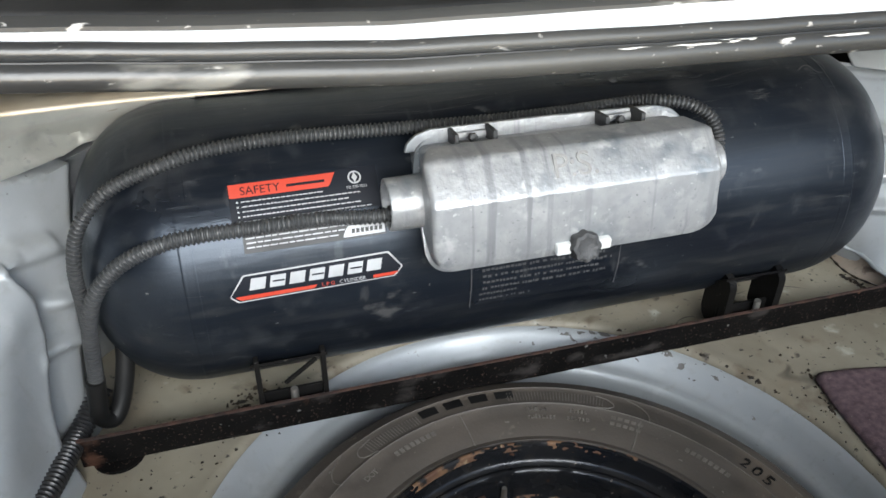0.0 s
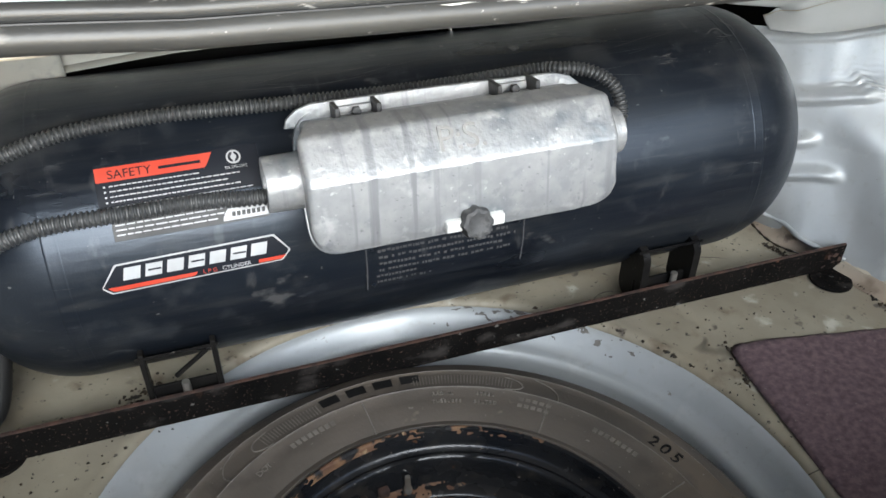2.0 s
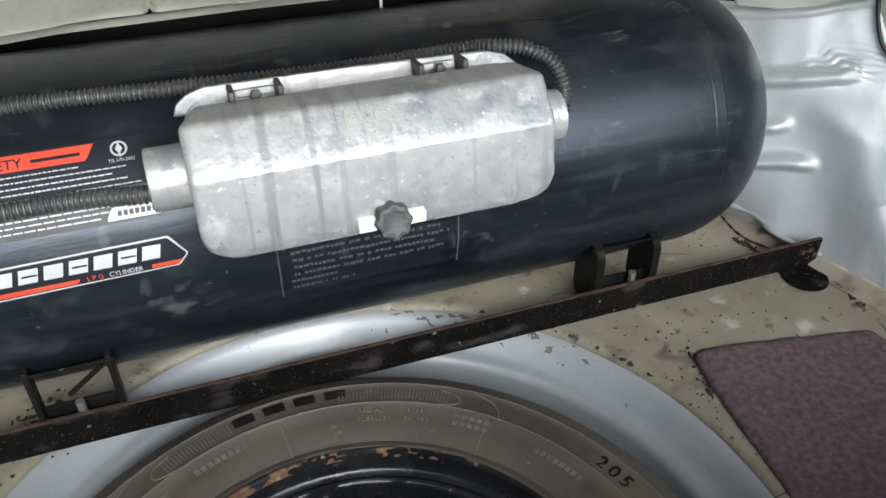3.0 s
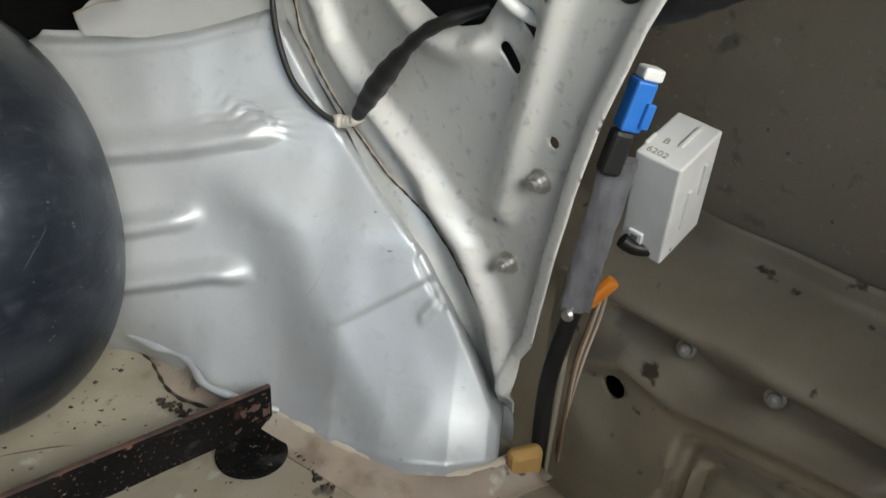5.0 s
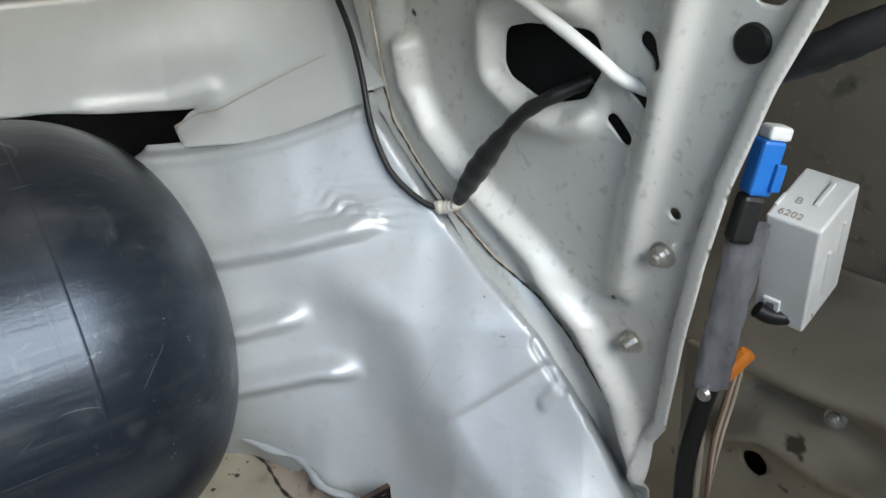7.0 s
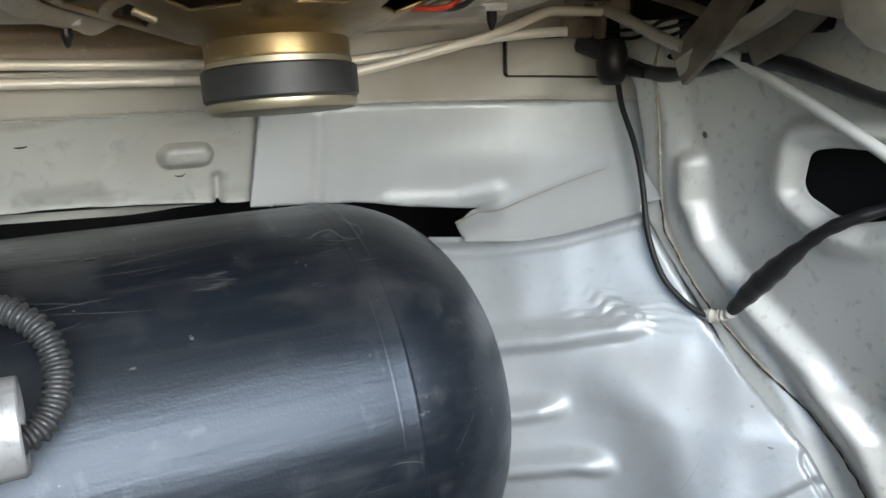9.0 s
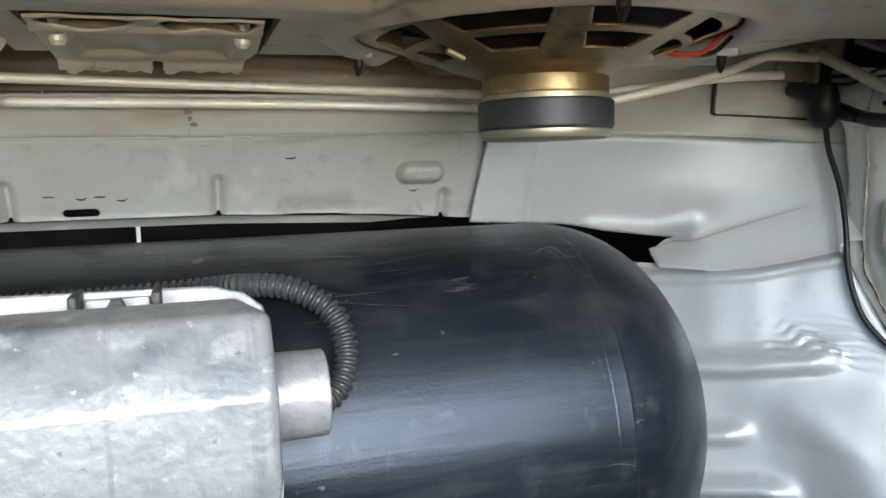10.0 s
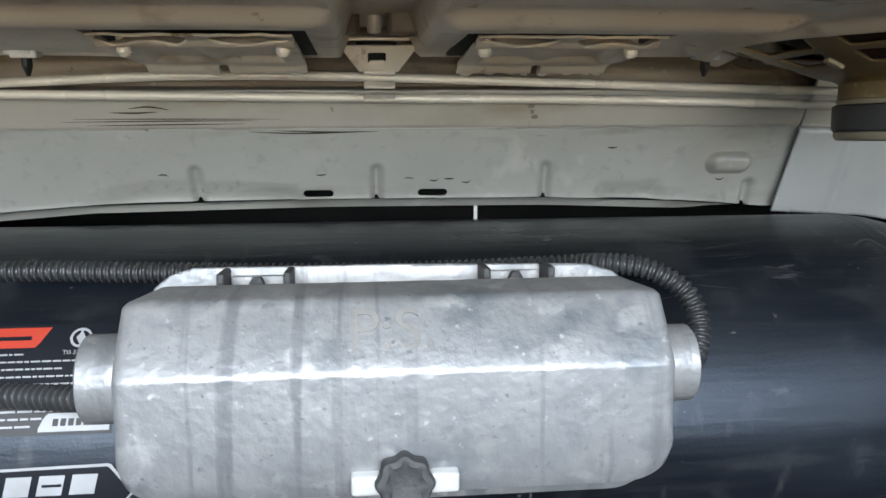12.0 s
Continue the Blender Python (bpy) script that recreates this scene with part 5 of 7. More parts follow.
def rim_mesh():
    """The cast rim round the cover's foot: a rounded oblong band."""
    pts = []
    x0, x1, z0, z1, r = CX0 + 0.002, CX1 + 0.004, 0.2140, 0.337, 0.03
    for cx, cz, a0 in ((x1 - r, z1 - r, 0), (x0 + r, z1 - r, 90), (x0 + r, z0 + r, 180), (x1 - r, z0 + r, 270)):
        for k in range(9):
            a = radians(a0 + 90 * k / 8)
            pts.append((cx + r * math.cos(a), cz + r * math.sin(a)))
    bm = bmesh.new()
    rows = []
    for x, z in pts:
        t = max(z - 0.226, 0.0) / 0.111
        y = 0.790 + 0.075 * t ** 1.3
        ix, iz = (0.056 - x) * 0.06, (0.28 - z) * 0.09
        rows.append([bm.verts.new(v) for v in ((x + ix, y - 0.003, z + iz), (x, y - 0.003, z), (x, y + 0.003, z - 0.0005), (x + ix, y + 0.02, z + iz))])
    for a, b in zip(rows, rows[1:] + rows[:1]):
        for k in range(4):
            bm.faces.new((a[k], a[(k + 1) % 4], b[(k + 1) % 4], b[k]))
    bmesh.ops.recalc_face_normals(bm, faces=bm.faces[:])
    return bm


smooth(part("rim", rim_mesh(), CAST, cover), 40)
XAX = Matrix.Rotation(radians(90), 4, "Y")
for nm, x, flip, r in (("port", -0.134, 1, 0.0275), ("port", 0.247, -1, 0.0250)):
    m = Matrix.Translation((x, 0.819, 0.288 if flip > 0 else 0.286)) @ XAX @ Matrix.Diagonal((1, 1, flip, 1))
    pm = lathe([(0.0, 0.02), (r - 0.004, 0.02), (r - 0.004, 0.001), (r - 0.003, 0), (r - 0.001, 0), (r, 0.001), (r + 0.0005, 0.036), (r + 0.001, 0.04), (0.0, 0.04)], 40, m)
    smooth(part(nm, pm, CAST, cover, "short cast pipe stub"), 40)
for x in (-0.0540, -0.0125, 0.1150, 0.1575):
    fin = box(0.005, 0.036, 0.016, Matrix.Translation((x, 0.853, 0.3375)) @ Matrix.Rotation(radians(-9), 4, "X"), 0.0012)
    part("clamp_fin", fin, KNOB, cover, "dark clamp fin")
for x in (-0.033, 0.136):
    part("clamp_plate", box(0.035, 0.006, 0.007, Matrix.Translation((x, 0.858, 0.3365)) @ Matrix.Rotation(radians(-14), 4, "X"), 0.001), CAST, cover, "bright clamp plate")
    part("clamp_bolt", lathe([(0, 0.006), (0.0045, 0.005), (0.0055, 0.0), (0, 0)], 6, Matrix.Translation((x, 0.848, 0.3375)) @ Matrix.Rotation(radians(70), 4, "X")), KNOB, cover, "dark clamp bolt")
FLG = [(-0.104, 0.322), (-0.101, 0.331), (-0.091, 0.3385), (-0.076, 0.3430), (0.056, 0.3428), (0.188, 0.3405), (0.206, 0.3355), (0.217, 0.327), (0.219, 0.318)]
fm = sheet("back_flange", (-0.115, 0.222, 0.316, 0.345), 0.0016, lambda P: poly_sdf(P, FLG), lambda P: np.stack([P[:, 0], 0.866 + 0.25 * (P[:, 1] - 0.33), P[:, 1]], 1))
smooth(thick(part("back_flange", fm, CAST, cover), 0.006, 1), 40)
MF = Matrix.Translation((0.026, 0.77545, 0.33055)) @ Matrix.Rotation(radians(50), 4, "X")
lettering("cast_lettering", "P:S.", 0.036, MF, CASTMARK, cover, 0.0020)
bm = bmesh.new()
knob_m = Matrix.Translation((0.0565, 0.7425, 0.2535)) @ Matrix.Rotation(radians(72), 4, "X")
loops = []
for z, f in ((-0.012, 0.92), (-0.010, 1.0), (0.004, 1.0), (0.007, 0.92), (0.0075, 0.70), (0.006, 0.55)):
    lp = []
    for k in range(64):
        a = 2 * math.pi * k / 64
        r = (0.0160 + 0.0010 * math.cos(8 * a)) * f
        lp.append(bm.verts.new((r * math.cos(a), r * math.sin(a), z)))
    loops.append(lp)
for a, b in zip(loops[:-1], loops[1:]):
    for k in range(64):
        bm.faces.new((a[k], a[(k + 1) % 64], b[(k + 1) % 64], b[k]))
bm.faces.new(loops[-1])
bm.faces.new(loops[0][::-1])
bmesh.ops.transform(bm, matrix=knob_m, verts=bm.verts[:])
smooth(part("knob", bm, KNOB, cover, "dark grey scalloped knob"), 40)
for dx in (-0.026, 0.027):
    part("lug", box(0.017, 0.016, 0.012, Matrix.Translation((0.0565 + dx * 0.83, 0.751, 0.2510)), 0.002), WHITE, cover, "pale machined lug")

# ---- corrugated hoses ----
back = [on_tank(x, a, 0.0088) for x, a in ((0.18, 62.5), (0.10, 61.5), (0.0, 61.5), (-0.10, 62.8), (-0.22, 64.5), (-0.30, 63), (-0.35, 59))]
h1 = thing("corrugated_hose", "black corrugated hose looping over the cylinder from the valve cover", "hose", group="corrugated hoses", at=(-0.46, 0.87, 0))
pts1 = [(0.228, 0.822, 0.276), (0.246, 0.824, 0.276), (0.259, 0.832, 0.284), (0.265, 0.845, 0.302), (0.258, 0.858, 0.322), (0.236, 0.872, 0.334), (0.21, 0.888, 0.334), *back,
        (-0.405, 0.895, 0.302), (-0.438, 0.885, 0.270), (-0.452, 0.882, 0.225), (-0.456, 0.885, 0.17), (-0.462, 0.89, 0.10), (-0.468, 0.885, 0.03)]
smooth(part("hose_tube", corrugated(pts1, 0.0078, 0.0050, 0.0024), HOSE, h1), 30)
part("end_collar", tube([Vector((0.222, 0.822, 0.276)), Vector((0.236, 0.823, 0.276))], 0.0088, 14), RUBBER, h1, "smooth black end collar")
h2 = thing("corrugated_hose", "black corrugated hose running from the valve cover stub to the floor", "hose", group="corrugated hoses", at=(-0.47, 0.84, 0))
pts2 = [(-0.11, 0.822, 0.276), (-0.14, 0.825, 0.272), *[on_tank(x, a, 0.0095) for x, a in ((-0.20, 33.5), (-0.26, 33.5), (-0.33, 33.5), (-0.37, 31.5))],
        (-0.405, 0.838, 0.246), (-0.430, 0.834, 0.220), (-0.443, 0.834, 0.185), (-0.450, 0.838, 0.14), (-0.456, 0.842, 0.10)]
smooth(part("hose_tube", corrugated(pts2, 0.0086, 0.0050, 0.0024), HOSE, h2), 30)
sleeve = even(spline([(-0.456, 0.842, 0.105), (-0.461, 0.845, 0.07), (-0.463, 0.847, 0.045), (-0.452, 0.855, 0.033), (-0.440, 0.868, 0.052), (-0.430, 0.885, 0.09), (-0.426, 0.90, 0.13)]), 0.004)
smooth(part("taped_sleeve", tube(sleeve, 0.0105, 12), RUBBER, h2, "smooth black taped sleeve"))
part("end_collar", tube([Vector((-0.112, 0.822, 0.2758)), Vector((-0.130, 0.824, 0.2732))], 0.0092, 14), RUBBER, h2, "smooth black end collar")
h3 = thing("corrugated_hose", "black corrugated hose lying along the wheel arch floor", "hose", group="corrugated hoses", at=(-0.5, 0.82, 0))
smooth(part("hose_tube", corrugated([(-0.462, 0.880, 0.060), (-0.474, 0.862, 0.046), (-0.487, 0.840, 0.036), (-0.497, 0.812, 0.034), (-0.508, 0.775, 0.034), (-0.524, 0.735, 0.032), (-0.545, 0.69, 0.026), (-0.55, 0.60, 0.016)], 0.0130, 0.0054, 0.0020), BLACKHOSE, h3), 30)

# ---- spare wheel ----
wheel = thing("spare_wheel", "spare wheel with dusty tyre and rusty black steel rim", "wheel", at=(*TYRE_C, -0.21))
WM = Matrix.Translation((*TYRE_C, 0))
tp = [(0.206, 0.004), (0.212, 0.014), (0.217, 0.0185), (0.222, 0.0172), (0.224, 0.0160), (0.232, 0.0190), (0.240, 0.0210), (0.250, 0.0226), (0.267, 0.0230), (0.2685, 0.0244), (0.270, 0.0226), (0.275, 0.0219), (0.278, 0.0212),
      (0.290, 0.0195), (0.298, 0.0180), (0.2995, 0.0190), (0.301, 0.0172), (0.312, 0.0135), (0.321, 0.0070), (0.328, -0.004), (0.3315, -0.016), (0.3325, -0.03), (0.3325, -0.15), (0.32, -0.185), (0.28, -0.205), (0.22, -0.195), (0.205, -0.18), (0.205, 0.0)]
tyre = smooth(part("tyre", lathe(tp, 160, WM), TYRE, wheel, "dusty black tyre"), 50)
# moulded marks on the sidewall


def side_mark(r0, r1, a0, a1, name="sidewall_mark", mat=TYRE):
    bm = bmesh.new()
    n = max(2, int(abs(a1 - a0) / 2))
    prev = None
    rr, zz = zip(*[p for p in tp[:20]])
    for k in range(n + 1):
        a = radians(a0 + (a1 - a0) * k / n)
        row = []
        for r in (r0, (r0 + r1) / 2, r1):
            z = np.interp(r, rr, zz) + 0.0009
            row.append(bm.verts.new((r * math.cos(a), r * math.sin(a), z)))
        if prev:
            bm.faces.new((prev[0], row[0], row[1], prev[1]))
            bm.faces.new((prev[1], row[1], row[2], prev[2]))
        prev = row
    bmesh.ops.transform(bm, matrix=WM, verts=bm.verts[:])
    return part(name, bm, mat, tyre)


def side_line(pts):
    """A thin raised line on the sidewall along points (radius, degrees)."""
    rr, zz = zip(*tp[:20])
    run = even(spline([(r * math.cos(radians(a)), r * math.sin(radians(a)), np.interp(r, rr, zz) + 0.0002) for r, a in pts], 8), 0.004)
    return smooth(part("sidewall_line", tube([WM @ Vector(p) for p in run], 0.0008, 6), TYREMARK, tyre), 60)


def tyre_word(word, r, a, size, z=0.0236, name="sidewall_lettering"):
    """Raised letters that follow the sidewall, their tops outwards."""
    step_deg = math.degrees(0.70 * size / r)
    for k, ch in enumerate(word):
        if ch != " ":
            mm = WM @ Matrix.Rotation(radians(a - k * step_deg - 90), 4, "Z") @ Matrix.Translation((-0.3 * size, r, z))
            # the large number is black, its letters' shadow put into colour
            lettering(name, ch, size, mm, TYREMARK if size < 0.015 else RUBBER, tyre, 0.0011)


tyre_word("205", 0.283, 23.5, 0.021, 0.0205, "sidewall_number")
tyre_word("RADIAL", 0.2585, 77.6, 0.0062)
tyre_word("TUBELESS", 0.2475, 77.8, 0.0062, 0.0224)
tyre_word("STEEL", 0.2585, 66.4, 0.0062)
tyre_word("BELTED", 0.2475, 67.0, 0.0062, 0.0224)
tyre_word("DOT", 0.252, 126.0, 0.0095, 0.0226)
for a0, r0, h2, cnt, w in ((104, 0.281, 0.014, 4, 4.4), (116, 0.250, 0.007, 8, 1.1), (56, 0.2475, 0.005, 5, 1.2), (56, 0.2565, 0.005, 5, 1.2), (36, 0.249, 0.006, 8, 1.1)):
    for k in range(cnt):
        side_mark(r0, r0 + h2, a0 - k * w * 1.45, a0 - k * w * 1.45 - w, mat=RUBBER if h2 > 0.01 else TYREMARK)
for a in (95.2, 48.4, 138, 12):
    side_line([(0.222, a), (0.245, a + 0.1), (0.2675, a + 0.2)])
for pts in ([(0.268, 46.5), (0.282, 47.5), (0.292, 50), (0.299, 54)], [(0.268, 131), (0.280, 131), (0.292, 128.5), (0.30, 124)],
            [(0.272, 60), (0.274, 57), (0.281, 55.8), (0.290, 57.5), (0.294, 61)], [(0.272, 118), (0.274, 121), (0.281, 122.3), (0.290, 121), (0.294, 117)],
            [(0.269, a) for a in range(150, 5, -5)], [(0.3005, a) for a in range(150, 5, -5)]):
    side_line(pts)
for a0, cnt in ((119.5, 20), (82, 32)):
    for k in range(cnt):
        side_mark(0.2745, 0.2905, a0 - k * 0.75, a0 - k * 0.75 - 0.28, "sidewall_rib", TYREMARK)
rp = [(0.2085, 0.004), (0.2125, 0.016), (0.2125, 0.021), (0.2095, 0.0235), (0.2065, 0.022), (0.2045, 0.015), (0.2035, 0.006), (0.200, 0.001), (0.1955, -0.001), (0.192, 0.0005), (0.1885, -0.001), (0.1865, -0.006), (0.1855, -0.018), (0.184, -0.032), (0.181, -0.0375),
      (0.170, -0.040), (0.1665, -0.044), (0.165, -0.060), (0.162, -0.075), (0.160, -0.085)]
rim = smooth(part("rim", lathe(rp[:15], 128, WM), RIM, wheel, "rusty glossy black steel rim"), 45)
smooth(part("inner_step", lathe(rp[14:], 128, WM), RIM, rim), 45)


def rust_patch(label, prof, degrees_, cover, fine=1.0):
    """Flaked rust on a ring of the rim, as a thin crust; cover: how far it spreads at each of the degrees."""
    L = np.concatenate([[0], np.cumsum([math.dist(a, b) for a, b in zip(prof[:-1], prof[1:])])])

    def place(P):
        a = P[:, 0] / 0.2
        r, z = (np.interp(P[:, 1], L, [p[i] for p in prof]) for i in (0, 1))
        return np.stack([TYRE_C[0] + r * np.cos(a), TYRE_C[1] + r * np.sin(a), z + 0.0007], 1)

    def region(P):
        n = np.array([noise.noise((p[0] * 45 * fine, p[1] * 110 * fine, 3.0)) + 0.6 * noise.noise((p[0] * 170 * fine, p[1] * 260 * fine, 7.0)) for p in P])
        return 0.004 * (n + np.interp(np.degrees(P[:, 0] / 0.2), degrees_, cover))
    me = sheet("rust", (0.15, 0.2 * 2.7, 0, L[-1]), 0.0017, region, place)
    smooth(part("rust", me, RUSTBAND, rim, label), 60)


rust_patch("orange brown rust along the lip", [(0.2128, 0.019), (0.2098, 0.0237), (0.2065, 0.0223), (0.2043, 0.015)], [45, 70, 92, 98, 114, 120, 150], [-0.35, -0.25, -0.15, 0.35, 0.55, -0.10, -0.2])
rust_patch("flaking orange rust on the inner step", [(0.1832, -0.0345), (0.181, -0.0375), (0.170, -0.040), (0.1672, -0.0425)], [45, 72, 80, 92, 98, 130, 150], [-0.6, -0.5, 0.0, -0.1, 0.5, 0.45, 0.1])
rust_patch("thin rust line round the disc", [(0.1668, -0.044), (0.1652, -0.058)], [45, 60, 90, 150], [-0.3, 0.15, 0.35, 0.1], 1.4)


def disc_region(P):
    r = np.hypot(P[:, 0], P[:, 1])
    s = np.minimum(0.164 - r, r - 0.03)
    for k in range(12):
        a = 2 * math.pi * (k + 0.5) / 12
        s = np.minimum(s, -slot_sdf(P, (0.136 * math.cos(a - 0.06), 0.136 * math.sin(a - 0.06)), (0.136 * math.cos(a + 0.06), 0.136 * math.sin(a + 0.06)), 0.008))
    return s


def disc_place(P):
    r = np.hypot(P[:, 0], P[:, 1])
    z = np.interp(r, [0.03, 0.05, 0.075, 0.09, 0.105, 0.12, 0.15, 0.164], [-0.036, -0.036, -0.042, -0.034, -0.026, -0.028, -0.050, -0.070])
    return np.stack([P[:, 0] + TYRE_C[0], P[:, 1] + TYRE_C[1], z], 1)


smooth(thick(part("disc", sheet("disc", (-0.165, 0.165, -0.165, 0.165), 0.0035, disc_region, disc_place), RIM, wheel), 0.003), 50)
part("valve_stem", lathe([(0, 0.016), (0.003, 0.016), (0.0034, 0.0), (0.005, -0.004), (0.005, -0.01)], 12, Matrix.Translation((TYRE_C[0] + 0.002, TYRE_C[1] + 0.180, -0.030))), STEEL, wheel, "valve stem")
for a in (106, 98):
    aa = radians(a)
    part("balance_weight", box(0.012, 0.008, 0.012, Matrix.Translation((TYRE_C[0] + 0.181 * math.cos(aa), TYRE_C[1] + 0.181 * math.sin(aa), -0.028)) @ Matrix.Rotation(aa + 1.57, 4, "Z"), 0.002), RUST, rim, "rusted balance weight")
# ---- carpet ----


def carpet_place(P):
    e = np.clip(poly_sdf(P, CARP), 0, 0.01)
    z = 0.0055 * np.sqrt(np.clip(1 - (1 - e / 0.01) ** 2, 0, 1)) + wobble(P, 30, 0.002) + 0.0035
    return np.stack([P[:, 0], P[:, 1], z], 1)


CARP = [(0.396, 0.718), (0.41, 0.726), (0.47, 0.717), (0.62, 0.688), (0.63, 0.655), (0.64, 0.3), (0.39, 0.3), (0.377, 0.42), (0.372, 0.49), (0.382, 0.60), (0.388, 0.67)]
cp = part("carpet", sheet("carpet", (0.36, 0.66, 0.30, 0.74), 0.006, lambda P: poly_sdf(P, CARP), carpet_place), CARPET)
tagged(smooth(thick(cp, 0.004)), "cut piece of purple brown felt carpet on the boot floor", "carpet")

# ---- loudspeaker in the shelf ----
spk = thing("loudspeaker", "loudspeaker with gold coloured basket hanging through the parcel shelf", "speaker", at=(SPK[0], SPK[1], 0.50))
SM = Matrix.Translation((SPK[0], SPK[1], 0.495)) @ Matrix.Rotation(radians(-8), 4, "X")
smooth(part("magnet", lathe([(0, -0.045), (0.0415, -0.045), (0.043, -0.0462), (0.043, -0.0615), (0.0415, -0.063), (0, -0.063)], 64, SM), FERRITE, spk, "dark ring magnet"))
smooth(part("back_plate", lathe([(0, -0.0628), (0.0405, -0.0628), (0.0415, -0.0635), (0.0415, -0.0660), (0.040, -0.0685), (0.037, -0.0692), (0, -0.0692)], 64, SM), BRASS, spk, "dull yellow plated back plate"))
smooth(part("front_plate", lathe([(0, -0.041), (0.039, -0.041), (0.0405, -0.042), (0.0405, -0.0452), (0, -0.0452)], 64, SM), BRASS, spk, "dull yellow plated front plate"))


def basket_region(P):
    a, v = P[:, 0], P[:, 1]
    s = np.full(len(P), 0.01)
    for k in range(-1, 10):
        c = 2 * math.pi * (k + 0.12) / 8
        q = np.stack([(a - c) * 0.09, v], 1)
        s = np.minimum(s, -poly_sdf(q, [(-0.0175, 0.048), (0.0175, 0.048), (0.023, 0.068), (-0.023, 0.068)], 0.001))
        q = np.stack([(a - c) * 0.11, v], 1)
        s = np.minimum(s, -poly_sdf(q, [(-0.028, 0.078), (0.028, 0.078), (0.032, 0.099), (-0.032, 0.099)], 0.001))
    return s


def basket_place(P):
    a, v = P[:, 0], P[:, 1]
    r = np.interp(v, [0, 0.003, 0.013, 0.020, 0.030, 0.118, 0.122], [0.0385, 0.039, 0.039, 0.044, 0.054, 0.119, 0.125])
    z = np.interp(v, [0, 0.003, 0.013, 0.020, 0.030, 0.118, 0.122], [-0.0415, -0.041, -0.0305, -0.0275, -0.025, -0.001, 0.001])
    M = np.array(SM)
    X = np.stack([r * np.cos(a), r * np.sin(a), z, np.ones(len(a))], 1)
    return (X @ M.T)[:, :3]


def basket_mesh():
    me = sheet("basket", (0, 2 * math.pi * 0.09, 0, 0.122), 0.0016, lambda P: basket_region(P * (1 / 0.09, 1)), lambda P: basket_place(P * (1 / 0.09, 1)))
    bm = bmesh.new()
    bm.from_mesh(me)
    bmesh.ops.remove_doubles(bm, verts=bm.verts[:], dist=1e-5)
    bpy.data.meshes.remove(me)
    return bm


smooth(thick(part("basket", basket_mesh(), GOLD, spk, "gold coloured pressed steel basket"), 0.0018, 0), 40)
smooth(part("cone", lathe([(0, -0.024), (0.030, -0.024), (0.05, -0.012), (0.112, 0.016), (0.124, 0.012), (0.124, 0.03), (0, 0.03)], 64, SM), CONE, spk, "dark brown paper cone"))
spider = part("spider", lathe([(0.020, -0.026), (0.036, -0.023), (0.044, -0.026), (0.052, -0.0215)], 48, SM), CONE, spk)
for k, (dx, c) in enumerate(((0.0, DECAL_RED), (0.008, RUBBER))):
    part("lead_wire", tube(even(spline([SM @ Vector((0.07 + dx, -0.02, -0.016)), SM @ Vector((0.09 + dx, -0.035, -0.018)), SM @ Vector((0.112 + dx, -0.03, -0.004)), SM @ Vector((0.14, -0.02, 0.004))]), 0.004), 0.0016, 8), c, spk, ("red lead wire", "black lead wire")[k])
part("terminal", box(0.012, 0.006, 0.003, SM @ Matrix.Translation((-0.072, -0.035, -0.022)) @ Matrix.Rotation(radians(25), 4, "Y"), 0.001), BRASS, spk, "solder terminal")

# ---- torsion rods, clips and pressings under the shelf ----


def rod(label, pts, r=0.0036):
    ob = part("torsion_rod", tube(even(spline(pts), 0.006), r, 12), ROD)
    return tagged(smooth(ob), label, "rod", "torsion rods")


rod("beige painted torsion rod under the parcel shelf, slightly bowed", [(-0.75, 0.998, 0.440), (-0.40, 1.0, 0.448), (-0.24, 1.0, 0.4545), (-0.14, 1.0, 0.4590), (-0.06, 1.0, 0.4605), (0.05, 1.0, 0.4590), (0.203, 1.0, 0.4545), (0.438, 0.995, 0.4480), (0.50, 0.985, 0.4500), (0.60, 0.955, 0.4640), (0.655, 0.935, 0.468)])
rod("beige painted torsion rod, bent up beside the wheel arch", [(-0.75, 1.0, 0.450), (-0.24, 1.0, 0.4460), (0.063, 1.0, 0.4425), (0.25, 0.998, 0.4410), (0.40, 0.985, 0.4385), (0.455, 0.968, 0.4385), (0.490, 0.955, 0.4440), (0.58, 0.940, 0.4650), (0.630, 0.940, 0.4815), (0.645, 0.940, 0.4830), (0.688, 0.938, 0.4820)])
clip = thing("rod_clip", "grey painted bracket with square hole holding two rods", "bracket", at=(0.052, 0.97, 0.485))


def clip_place(P):
    return np.stack([P[:, 0], 0.956 + 0.35 * (0.485 - P[:, 1]), P[:, 1]], 1)


CLIP = [(0.0205, 0.4850), (0.0785, 0.4850), (0.0640, 0.4660), (0.0350, 0.4660)]
cm = sheet("plate", (0.018, 0.082, 0.464, 0.488), 0.0010, lambda P: np.minimum(poly_sdf(P, CLIP), -poly_sdf(P, [(0.0415, 0.4725), (0.0548, 0.4725), (0.0548, 0.4800), (0.0415, 0.4800)])), clip_place)
thick(part("plate", cm, SHELF, clip, "bent plate with square hole"), 0.0016, 1)
part("top_strip", box(0.050, 0.030, 0.003, Matrix.Translation((0.0495, 0.974, 0.4895)), 0.001), SHELF, clip)
